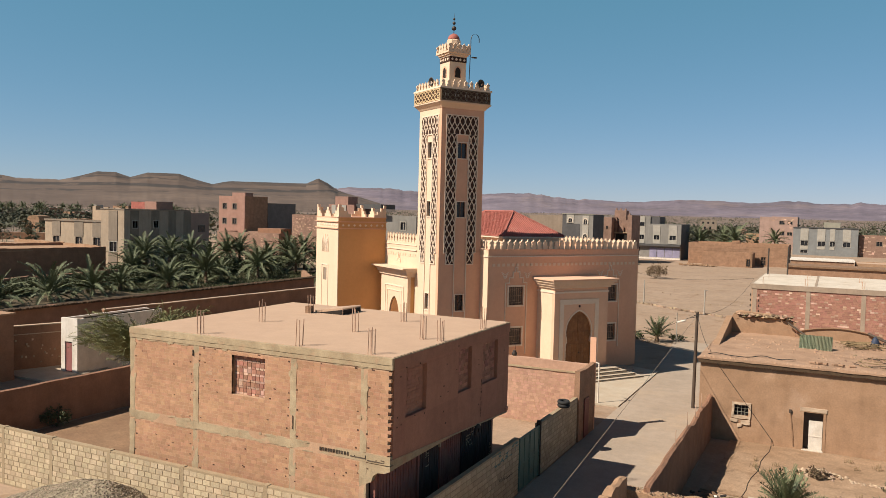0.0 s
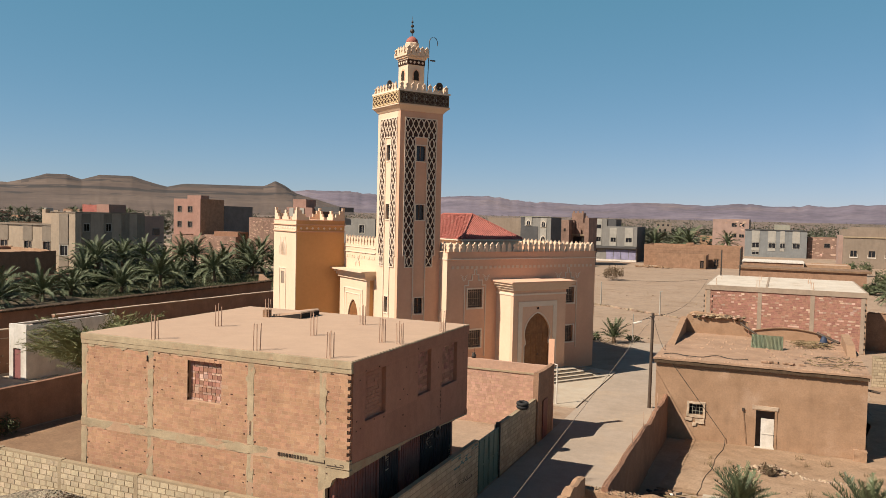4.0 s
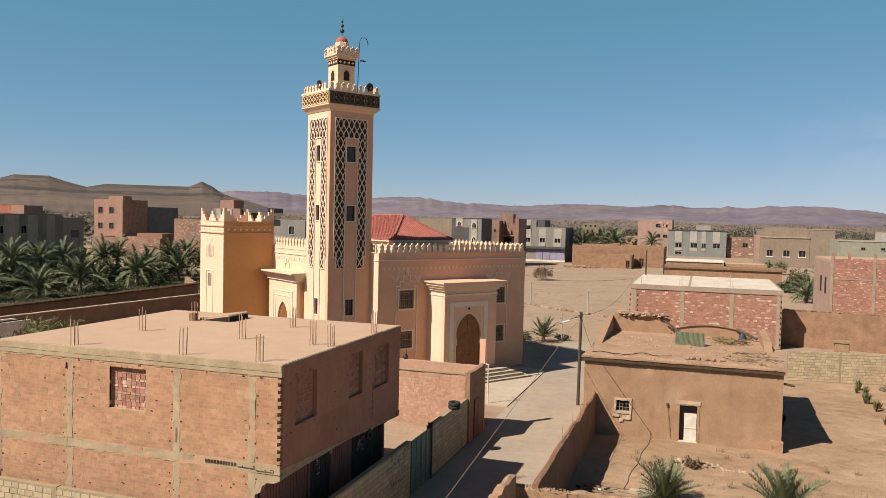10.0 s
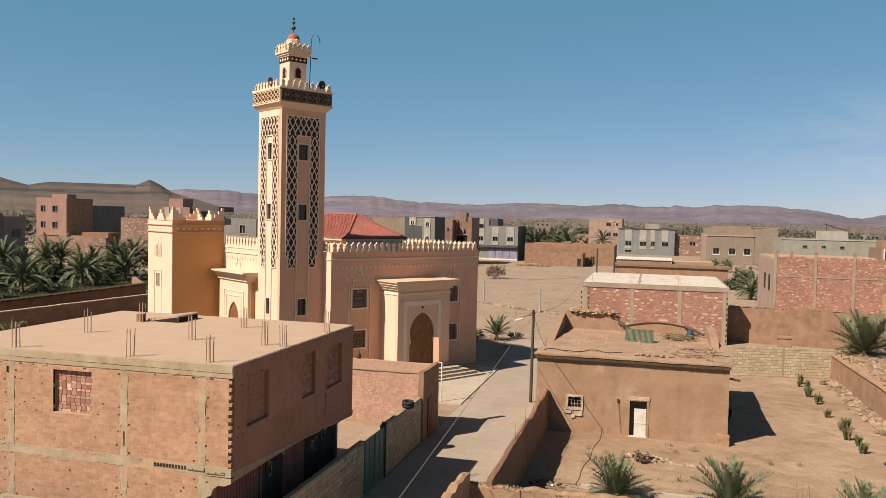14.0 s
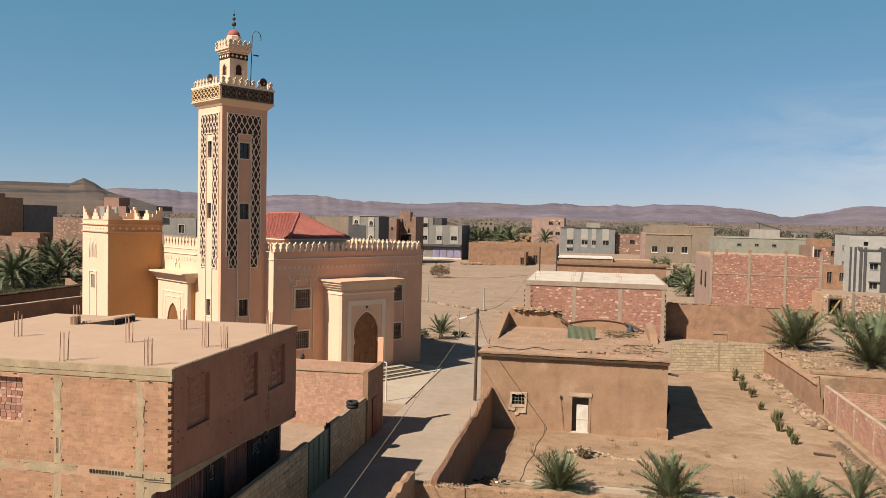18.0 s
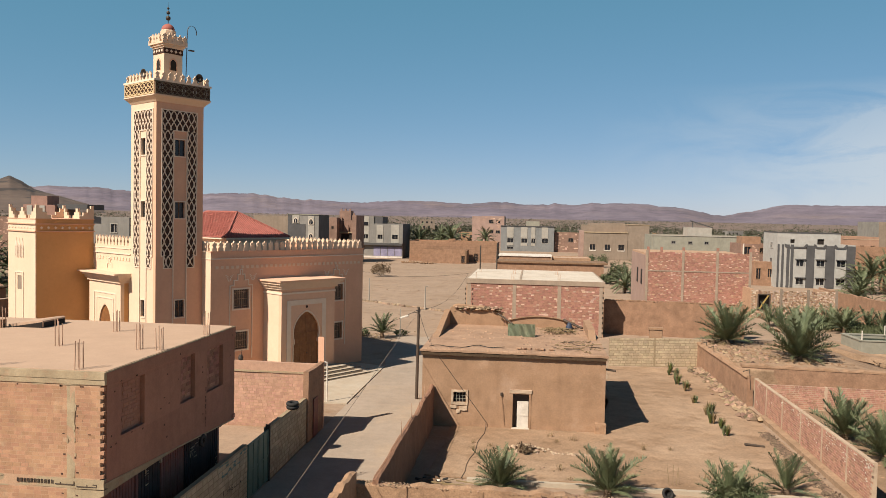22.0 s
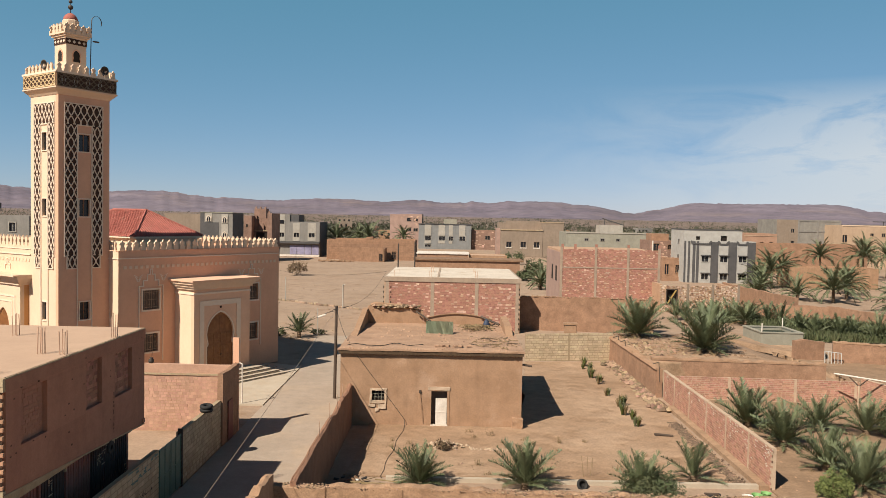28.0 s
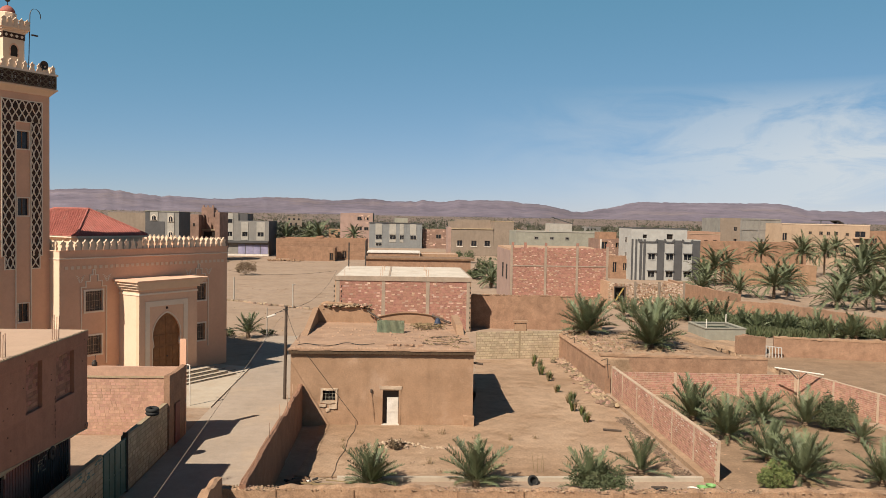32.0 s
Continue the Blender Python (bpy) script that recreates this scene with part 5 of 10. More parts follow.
part("footing", boxes((HX0 + 0.02, HY0 + 0.03, -1.1, -14.0, HY0 + 0.25, -0.004), (HX0 + 0.02, HY1 - 0.2, -1.1, -14.0, HY1, -0.004), (HX0 + 0.02, HY0 + 0.25, -1.1, HX0 + 0.2, HY1 - 0.2, -0.004), (-14.2, HY0 + 0.25, -1.1, -13.9, HY1 - 0.2, -0.004)), M["mortar"], house)
# cantilever brackets under the upper floor
for y in (HY0, HY1 - 0.25):
    out = [(-13.06, 2.78), (-13.06, 2.62), (-13.28, 2.52), (-13.55, 2.5), (-13.72, 2.38), (-13.80, 2.15), (-14.1, 2.0), (-14.3, 1.9), (-14.3, 2.78)]
    if y > HY0:
        out = [(-13.02, 2.6), (-13.02, 2.42), (-13.1, 2.34), (-13.3, 2.34), (-13.45, 2.28), (-13.58, 2.12), (-13.62, 1.98), (-13.9, 1.9), (-14.3, 1.9), (-14.3, 2.6)]
    part("bracket", prism(bmesh.new(), out, "y", y - 0.004, y + 0.25), M["concrete"] if y == HY0 else M["brick_dark"], house, "curved concrete bracket")
part("ground_wall", boxes((-13.95, HY0 + 0.2, 0, -13.75, HY1, 2.62)), M["maroon"], house, "dark red rendered ground-floor wall")
for i, (a, b, mt) in enumerate(((23.0, 25.7, "maroon"), (25.9, 27.6, "burnt"), (27.75, 29.6, "maroon"), (29.75, 33.0, "burnt"))):
    d = part("shutter", boxes((-13.75, a, 0, -13.70, b, 2.35)), M[mt], house, "ribbed steel shutter door")
    bm = bmesh.new()
    k = a + 0.12
    while k < b - 0.05:
        box(bm, -13.70, k, 0.05, -13.675, k + 0.05, 2.3)
        k += 0.2
    part("rib", bm, M[mt], d, kind="stuff")
for y in (25.75, 27.62):
    part("pillar", boxes((-13.72, y, 0, -13.64, y + 0.13, 2.6)), M["maroon"], house, "thin plaster strip")
# pale drain stubs, scrawls and torn bills on the shop fronts
for y, z0, z1 in ((27.52, 2.12, 2.56), (31.5, 2.0, 2.42)):
    part("drain_stub", boxes((-13.66, y - 0.05, z0, -13.58, y + 0.05, z1), bevel=0.01), M["post"], house, "short pale drain stub")
r7 = random.Random(31)
rows = []
for cy, cz, w, h, n in ((30.6, 1.95, 0.45, 0.3, 13), (30.35, 1.5, 0.2, 0.16, 6), (26.55, 1.9, 0.16, 0.32, 9), (32.7, 0.6, 0.15, 0.25, 5)):
    for i in range(n):
        y, z = cy + r7.uniform(-w, w), cz + r7.uniform(-h, h)
        ln, up = (r7.uniform(0.08, 0.3), 0.025) if r7.random() < 0.5 else (0.025, r7.uniform(0.06, 0.2))
        rows.append((-13.674, y, z, -13.665, y + ln, z + up))
mass("scrawl", rows, M["post"], house, label="pale scrawled strokes on the dark shutters")
# cracked seam and pale drip edge of the road wall
rows = []
z = 2.8
while z < 4.5:
    h = r7.uniform(0.05, 0.2)
    y = 30.22 + r7.uniform(-0.03, 0.03)
    rows.append((HX1 - 0.02, y, z, HX1 + 0.006, y + r7.uniform(0.03, 0.08), z + h))
    z += h + r7.uniform(0.0, 0.12)
mass("crack", rows, M["hole"], house, label="dark broken seam in the plaster")
part("drip_edge", turned(prism(bmesh.new(), [(0.02, 2.95), (0.02, 3.0), (LN, 2.37), (LN, 2.32)], "y", -0.02, 0.06), mR), M["concrete"], house, "pale lower edge of the plaster")
# roof stair opening
part("stair_curb", boxes((-22.25, 30.2, 6.515, -22.0, 30.55, 6.85)), M["mud_dark"], house)
hatch = part("stair_hatch", prism(bmesh.new(), [(-21.95, 6.52), (-20.4, 6.52), (-20.4, 6.80), (-20.5, 6.84), (-21.95, 6.62)], "y", 30.6, 32.2), M["slab"], house, "sloping concrete stair head")
# dark plates on the solid slab paint the shade of the stair opening
part("stair_opening", prism(bmesh.new(), [(-21.85, 6.52), (-20.42, 6.52), (-20.42, 6.76)], "y", 30.58, 30.598), M["dark"], hatch, "dark stair opening")
part("stair_opening", boxes((-20.398, 30.66, 6.52, -20.39, 32.14, 6.74)), M["dark"], hatch, "dark stair opening")
part("road_wall_top", boxes((HX1 - 0.05, HY0 + 0.1, 6.06, HX1 + 0.045, HY1, 6.46)), M["brick_dark"], house)
r8 = random.Random(12)
rows = []
for i in range(26):
    y, z = r8.uniform(HY0 + 0.3, HY1 - 0.3), r8.uniform(3.2, 6.3)
    if not any(b4[0] - 0.2 < y - HY0 < b4[2] + 0.1 and b4[1] < z < b4[3] for b4 in blind):
        xx = HX1 + (0.045 if z > 6.0 else 0.0)
        rows.append((xx - 0.02, y, z, xx + 0.008, y + r8.uniform(0.04, 0.09), z + r8.uniform(0.03, 0.06)))
mass("hole", rows, M["hole"], house, label="small dark holes in the plaster")
part("vent_ring", turned(lathe(bmesh.new(), [(0.10, 0.0), (0.24, 0.0), (0.26, 0.06), (0.24, 0.1), (0.10, 0.1), (0.10, 0.0)], 16), pose(HX1 - 0.02, 29.9, 2.32, 0, 90)), M["charcoal"], house, "dark round ring hung on the wall")
rng = random.Random(5)
cells = []
def panel_cells(z0, z1):
    out = []
    xs = [c for col in COLS for c in col] + ([HX1] if z0 > 3 else [])
    for a, b in zip(xs[1::2], xs[2::2]):
        out += courses(a + 0.01, b, z0 + 0.01, z1 - 0.005, 0.25, 0.125, JT, rng, [win], 0.003, jag=b == HX1)
    return out
cells = panel_cells(3.15, 6.1) + panel_cells(0.3, 2.78)
FRONT_CELLS = cells
# bricked-up window, set back, with paler bricks
part("window_reveal", boxes((win[0], HY0 + 0.165, win[1], win[2], HY0 + 0.19, win[3])), M["mortar"], house)
reds, pales = [], []
z, k = win[1] + 0.01, 0
while z < win[3] - 0.03:
    h = (0.085, 0.165)[k % 2]
    x = win[0] + 0.06 - 0.05 * rng.random()
    while x < win[2] - 0.03:
        ln = 0.195 * rng.uniform(0.85, 1.15)
        y = HY0 + 0.15 - 0.012 * rng.random()
        cell = (x, y, z, min(x + ln - 0.02, win[2]), HY0 + 0.17, min(z + h - 0.014, win[3]))
        (pales if (k % 2 == 0 and rng.random() < 0.75) or rng.random() < 0.15 else reds).append(cell)
        x += ln
    z += h
    k += 1
mass("infill_brick", reds, M["infill"], house, label="dull red bricks filling the window")
rows = pales
mass("infill_brick", rows, M["brick_white"], house, label="pale bricks filling the window")
# small put-log holes, drawn as dark blocks with their shade in the colour
rows = []
for i in range(34):
    x, z = rng.uniform(HX0 + 0.4, HX1 - 0.4), rng.choice([rng.uniform(3.3, 6.0), rng.uniform(1.2, 2.7)])
    if not (win[0] - 0.2 < x < win[2] + 0.2 and z > 4.2):
        rows.append((x, HY0 - 0.013, z, x + rng.uniform(0.04, 0.1), HY0 + 0.02, z + rng.uniform(0.02, 0.05)))
for a, b in COLS:
    for side in (a - 0.16, b + 0.02):
        z = 0.9
        while z < 6.0:
            if not 2.7 < z < 3.2 and rng.random() < 0.5 and side > HX0:
                s = side + rng.uniform(-0.06, 0.06)
                rows.append((s, HY0 - 0.009, z, s + rng.uniform(0.03, 0.1), HY0 + 0.02, z + rng.uniform(0.03, 0.07)))
            z += rng.uniform(0.22, 0.5)
for i in range(7):
    x = rng.uniform(HX0 + 0.4, HX1 - 0.4)
    rows.append((x, HY0 - 0.009, 6.0, x + rng.uniform(0.05, 0.14), HY0 + 0.02, 6.05))
mass("hole", [(a, p, c, b if b - a > 0.04 else a + 0.06, q, d) for a, p, c, b, q, d in rows], M["hole"], house, label="small dark holes in the brickwork")
# cement squeezed out over the bricks beside columns and beams
r9 = random.Random(44)
bm = bmesh.new()
spots = []
for a, b in COLS:
    for i in range(11):
        spots.append((r9.choice((a, b)) + r9.uniform(-0.02, 0.02), r9.uniform(0.4, 6.0), r9.uniform(0.03, 0.08), r9.uniform(0.06, 0.2)))
for i in range(56):
    spots.append((r9.uniform(HX0 + 0.3, HX1 - 0.3), r9.choice((6.08, 3.13, 2.82)) + r9.uniform(-0.03, 0.02), r9.uniform(0.1, 0.35), r9.uniform(0.02, 0.07)))
for x, z, w, h in spots:
    if win[0] - 0.3 < x < win[2] + 0.3 and win[1] - 0.3 < z < win[3] + 0.3 or x + w > HX1 - 0.2 or x - w < HX0 + 0.1:
        continue
    if 2.7 < z < 3.2 and x > -16.4:
        continue
    ring = [(x + w * math.cos(k * math.tau / 9) * r9.uniform(0.55, 1.1), z + h * math.sin(k * math.tau / 9) * r9.uniform(0.55, 1.1)) for k in range(9)]
    prism(bm, ring, "y", HY0 - r9.uniform(0.012, 0.02), HY0 + 0.01)
part("mortar_smear", bm, M["concrete"], house, "dried cement smears on the bricks", kind="stuff")
# cables looped on the wall
part("cable", tube(bmesh.new(), (-17.15, HY0 - 0.03, 3.5), (-17.15, HY0 - 0.03, 4.0), 0.014, sides=5), M["charcoal"], house)
part("cable", tube(bmesh.new(), (-21.95, HY0 - 0.03, 5.7), (-21.95, HY0 - 0.03, 5.9), 0.025, sides=5), M["charcoal"], house)
# painted number, unreadable dark bars
rows = []
for i in range(11):
    x = -15.95 + i * 0.115
    rows += [(x, HY0 - 0.03, 2.93, x + 0.022, HY0 + 0.03, 3.05), (x + 0.045, HY0 - 0.03, 2.93, x + 0.067, HY0 + 0.03, 3.05), (x + 0.022, HY0 - 0.03, 2.93 + 0.05 * (i % 3), x + 0.045, HY0 + 0.03, 2.95 + 0.05 * (i % 3))]
for x0, x1, z0, z1 in ((-14.66, -14.05, 2.92, 2.945), (-14.05, -14.03, 2.92, 3.04), (-13.95, -13.3, 2.87, 2.895), (-13.62, -13.6, 2.895, 2.96), (-13.3, -13.28, 2.87, 2.97), (-13.42, -13.3, 2.95, 2.97), (-14.5, -14.48, 2.945, 2.99)):
    rows.append((x0, HY0 - 0.03, z0, x1, HY0 + 0.03, z1))
mass("painted_mark", rows, M["pole"], house, label="row of dark painted marks")
# starter bars on the roof
def starter(x, y, h):
    t = thing("rebar_cluster", HOUSE @ pose(x, y, 6.5), "rusty steel starter bars sticking out of the flat roof", "rebar", "starter bars on the brick house")
    r2 = random.Random(int(x * 31 + y * 7))
    for dx in (-0.08, 0.08):
        for dy in (-0.1, 0.1):
            part("bar", tube(bmesh.new(), (dx, dy, 0), (dx + r2.uniform(-0.025, 0.025), dy + r2.uniform(-0.025, 0.025), h * r2.uniform(0.85, 1.05)), 0.019, sides=5), M["rust"], t)
for x, y in ((-21.8, 22.85), (-22.0, 26.75), (-17.08, 22.85), (-17.2, 26.75), (-14.05, 22.9), (-17.02, 30.45), (-14.05, 26.7), (-13.28, 26.7), (-13.2, 30.6), (-22.0, 30.3), (-25.0, 22.9)):
    if x > -24.5:
        starter(x, y, 0.95)

# ---- walls near the house ----
def block_wall(name, p, q, h, label, seed, limit=300, length=0.42, course=0.205, mats=("block", "block_i"), posts=(), thick=0.2, back="", top_rag=0.0, pick=None, post_mat="block_mortar"):
    """A wall of laid blocks from p to q; the laid face is on its right-hand side seen from p."""
    d = Vector((q[0] - p[0], q[1] - p[1]))
    m = pose(p[0], p[1], 0, 0, 0, math.degrees(math.atan2(d.y, d.x)))
    w = thing(name, m, label, "wall", kind="structure")
    part("core", boxes((0, 0.004 if mats[0] == "block" else 0.001, -0.1, d.length, thick, h - 0.012)), M[back or ("block_mortar" if mats[0] == "block" else "mortar")], w, "mortar")
    r3 = random.Random(seed)
    c = []
    cuts = [0.0] + [s for a in posts for s in (a - 0.085, a + 0.085)] + [d.length]
    for a, b in zip(cuts[::2], cuts[1::2]):
        c += courses(a, b, 0.0, h, length, course, 0.042 if mats[0] == "block" else 0.02, r3, jag=name == "wall_garden" and b == d.length)
    for a in posts:
        part("post", boxes((a - 0.085, -0.008, -0.1, a + 0.085, thick + 0.008, h + 0.015)), M[post_mat], w, "cement post")
    LAID.append((w, c, name, mats, pick, limit, seed))
    return w
LAID = []

block_wall("wall_block", (-38.0, 20.22), (-10.9, 20.22), 2.3, "pale concrete block wall with cement posts", 11, length=0.37, posts=(2.5, 5.3, 8.15, 11.05, 14.25, 17.9, 21.6, 25.2), pick=lambda c: abs(c[0] - 13.5) + (2.3 - c[1]) * 0.5)
block_wall("wall_road", (-11.12, 32.3), (-11.12, 37.98), 2.3, "grey concrete block wall along the lane", 12, limit=120, pick=lambda c: c[0])
block_wall("wall_road_near", (-11.12, 12.0), (-11.12, 29.8), 2.3, "grey concrete block wall along the lane", 13, limit=160, pick=lambda c: -c[0])
gate = thing("steel_gate", pose(-11.12, 29.82, 0), "green painted steel double gate in the lane wall", "gate", kind="")
for y in (0.0, 1.22):
    leaf = part("leaf", boxes((-0.02, y, 0.05, 0.03, y + 1.18, 2.25)), M["green"], gate)
    for k in range(3):
        part("stile", boxes((0.03, y + 0.55 * k, 0.05, 0.055, y + 0.06 + 0.55 * k, 2.25)), M["green"], leaf)
    for z in (0.06, 1.1, 2.18):
        part("rail", boxes((0.03, y + 0.06, z, 0.05, y + 0.55, z + 0.06), (0.03, y + 0.61, z, 0.05, y + 1.1, z + 0.06)), M["green"], leaf)
part("gate_post", boxes((-0.1, 2.4, 0, 0.1, 2.48, 2.45)), M["iron"], gate)
paint = thing("wall_paint", pose(0, 0, 0), "faded green paint and dark scrawl on the lane wall", "paint", kind="stuff")
r7 = random.Random(32)
rows = []
for i in range(46):
    y, z = r7.uniform(26.9, 29.5), r7.uniform(1.75, 2.22)
    rows.append((-11.122, y, z, -11.1145 + 0.001 * r7.random(), y + r7.uniform(0.08, 0.3), z + r7.uniform(0.03, 0.08)))
mass("green_patch", rows, M["green"], paint)
rows = []
for i in range(16):
    y = 27.4 + i * 0.11
    z = 1.1 - 0.006 * i
    up = r7.uniform(0.08, 0.22)
    rows.append((-11.122, y, z - up * 0.3, -11.112, y + 0.03, z + up * 0.7))
    if i % 2:
        rows.append((-11.122, y, z, -11.112, y + 0.1, z + 0.03))
mass("dark_bar", rows, M["charcoal"], paint)
# end wall with its little door and the red brick wall across the yard
end_wall = thing("wall_gatehouse", pose(-11.02, 38.0, 0), "brown rendered wall end with a small closed door", "wall", kind="structure")
part("core", wall_strip(bmesh.new(), (0, 0), (0, 2.78), 0, 3.6, 0.3, rag=0.04), M["mud_red"], end_wall)
part("door", boxes((0.02, 0.8, 0.05, 0.06, 1.6, 2.05)), M["oxide"], end_wall, "dark red steel door")
part("pier", boxes((-0.3, 2.78, 0, 0.02, 2.9, 4.95)), M["tan"], end_wall, "pale slender gate pier")
yard_wall = block_wall("wall_yard", (-21.0, 40.6), (-11.34, 40.6), 3.0, "rough pale pink brick wall across the yard", 14, limit=0, length=0.24, course=0.16, mats=("brick_pale", "brick_pale"))
part("plaster_band", rough_edges(boxes((0.0, -0.03, 3.0, 9.66, 0.22, 3.52)), 0.05, 1.5, 10), M["brick_pale"], yard_wall, "rough pale plaster band along the top")
part("beam", rough_edges(boxes((0.0, -0.05, 2.96, 9.66, 0.21, 3.06)), 0.03, 1.9, 10), M["concrete"], yard_wall, "thin cement beam")
twigs = thing("twig_bundle", pose(-20.2, 40.65, 3.5), "dry twigs lying along the yard wall top", "twigs")
rt = random.Random(61)
for i in range(22):
    x, ln = rt.uniform(0.0, 3.4), rt.uniform(0.4, 1.2)
    part("twig", tube(bmesh.new(), (x, rt.uniform(-0.12, 0.1), 0.0), (x + ln, rt.uniform(-0.2, 0.2), rt.uniform(0.05, 0.28)), 0.014, 0.006, 5), M["dryleaf" if i % 2 else "pole"], twigs)
pot = thing("clay_pot", pose(-15.6, 40.7, 3.5), "small dark pot standing on the yard wall", "pot")
part("pot", lathe(bmesh.new(), [(0.07, 0), (0.13, 0.08), (0.14, 0.2), (0.08, 0.28), (0.1, 0.32)], 12), M["iron"], pot, smooth=True)
part("stick", tube(bmesh.new(), (0.02, 0, 0.25), (0.05, 0, 0.6), 0.012, sides=5), M["pole"], pot)
tyre = thing("tyre_stack", pose(-11.12, 35.7, 2.31), "old black tyre lying on the lane wall", "tyre")
for k in range(2):
    part("tyre", turned(lathe(bmesh.new(), [(0.18, 0.0), (0.36, 0.0), (0.40, 0.07), (0.40, 0.14), (0.36, 0.2), (0.18, 0.2), (0.2, 0.1), (0.18, 0.0)], 18), pose(0, 0, 0.16 * k, 4 * k, 3) @ Matrix.Scale(0.75, 4)), M["rubber"], tyre, smooth=True)

# ---- mud house across the lane ----
mud_house = thing("mud_house", pose(0, 0, 0), "single-storey mud-plastered house with reed-edged earth roof", "house")
UX0, UX1, UY0, UY1, UZ = -5.9, 4.12, 42.7, 53.6, 4.02
door_h, win_h = (-0.86, 0.02, 0.02, 1.95), (-4.15, 1.31, -3.45, 1.88)
bm = holed_wall(bmesh.new(), UX0, UX1, -0.1, UZ, UY0, UY0 + 0.45, [door_h, win_h])
bmesh.ops.remove_doubles(bm, verts=bm.verts, dist=0.001)
bmesh.ops.subdivide_edges(bm, edges=[e for e in bm.edges if e.calc_length() > 1.2], cuts=6, use_grid_fill=True)
bmesh.ops.triangulate(bm, faces=bm.faces[:])
for v in bm.verts:
    if not (-1.0 < v.co.x < 0.2 and v.co.z < 2.1) and not (-4.4 < v.co.x < -3.2 and 1.1 < v.co.z < 2.1):
        v.co.y += 0.035 * noise.noise(v.co * 0.9)
part("front_wall", bm, M["mud"], mud_house)
part("side_wall", wall_strip(bmesh.new(), (UX1 - 0.4, UY0 + 0.45), (UX1 - 0.4, UY1), -0.1, UZ, 0.4, side=-1), M["mud"], mud_house)
part("side_wall", wall_strip(bmesh.new(), (UX0, UY0 + 0.45), (UX0, UY1), -0.1, UZ, 0.4, side=-1), M["mud"], mud_house)
part("back_wall", wall_strip(bmesh.new(), (UX0 + 0.4, UY1 - 0.4), (UX1 - 0.4, UY1 - 0.4), -0.1, UZ, 0.4), M["mud"], mud_house)
bm = boxes((UX0 - 0.12, UY0 - 0.15, UZ + 0.05, UX1 + 0.08, UY1 + 0.1, UZ + 0.2))
bmesh.ops.subdivide_edges(bm, edges=bm.edges[:], cuts=14, use_grid_fill=True)
for v in bm.verts:
    v.co.z += 0.02 * noise.noise(v.co * 0.8) + (0.05 * noise.noise(v.co * 2.5) if v.co.z > UZ + 0.1 else 0)
part("earth_roof", bm, M["roof_earth"], mud_house, "uneven earth roof covering")
# reed fringe under the roof edge, its shadow line put into the colour
r4 = random.Random(3)
bm = bmesh.new()
n = 260
cols = []
for i in range(n + 1):
    x = UX0 - 0.1 + (UX1 - UX0 + 0.15) * i / n
    zb = UZ - 0.05 - 0.05 * abs(noise.noise(Vector((x * 5.0, 0, 0)))) - 0.05 * r4.random()
    cols.append([bm.verts.new(v) for v in ((x, UY0 - 0.16, UZ + 0.1), (x, UY0 - 0.18, zb), (x, UY0 + 0.02, zb), (x, UY0 + 0.02, UZ + 0.1))])
for c0, c1 in zip(cols, cols[1:]):
    for k in range(4):
        bm.faces.new((c0[k], c1[k], c1[(k + 1) % 4], c0[(k + 1) % 4]))
part("reed_fringe", bm, M["straw"], mud_house, "ragged reed edge, darkened by the eave's shade in its colour")
lip = rough_edges(boxes((UX0 - 0.14, UY0 - 0.20, UZ + 0.10, UX1 + 0.12, UY0 + 0.3, UZ + 0.19)), 0.035, 1.9, 40)
part("roof_lip", lip, M["roof_earth"], mud_house, "pale mud lip of the roof")
d = part("doorway", strip_line(bmesh.new(), [(door_h[0] - 0.06, 0.05), (door_h[0] - 0.06, 1.99), (door_h[2] + 0.06, 1.99), (door_h[2] + 0.06, 0.05)], 0.12, UY0 - 0.03, UY0 + 0.06), M["mud"], mud_house)
part("lintel", rough_edges(boxes((door_h[0] - 0.18, UY0 - 0.05, 1.98, door_h[2] + 0.16, UY0 + 0.05, 2.16)), 0.03, 3.0, 5), M["post"], d, "pale plaster lintel")
part("door_leaf", boxes((-0.62, UY0 + 0.12, 0.03, 0.0, UY0 + 0.16, 1.5), (-0.62, UY0 + 0.1, 0.7, 0.0, UY0 + 0.12, 0.75)), M["whitepaint"], d, "worn white steel door leaf")
# dark panel standing in for the unlit open half of the doorway
part("door_leaf", boxes((-0.86, UY0 + 0.3, 0.05, 0.02, UY0 + 0.34, 1.93)), M["window_brown"], d, "dark open doorway panel")
part("buttress", rough_edges(boxes((UX1 - 0.5, UY0 - 0.3, -0.05, UX1 + 0.05, UY0 + 0.02, 0.55)), 0.05, 3.0, 9), M["mud"], mud_house)
part("door_back", boxes((-0.86, UY0 + 0.4, 0.02, 0.02, UY0 + 0.44, 1.95)), M["dark"], d)
bm = rough_edges(strip_line(bmesh.new(), [(-4.2, 1.24), (-4.2, 1.96), (-3.4, 1.96), (-3.4, 1.24), (-4.2, 1.24)], 0.12, UY0 - 0.05, UY0 + 0.03), 0.05, 3.5, 4)
w = part("window", bm, M["post"], mud_house, "pale patched window surround")
for x0, z0, x1, z1 in ((-4.3, 1.0, -3.95, 1.13), (-3.8, 0.9, -3.35, 1.12), (-3.95, 0.72, -3.75, 0.9)):
    part("plaster_patch", rough_edges(boxes((x0, UY0 - 0.055, z0, x1, UY0 + 0.02, z1)), 0.045, 4.0, 4), M["post"], w, "flaking pale plaster")
part("pane", boxes((-4.15, UY0 + 0.25, 1.31, -3.45, UY0 + 0.27, 1.88)), M["glass"], w)
bm = bmesh.new()
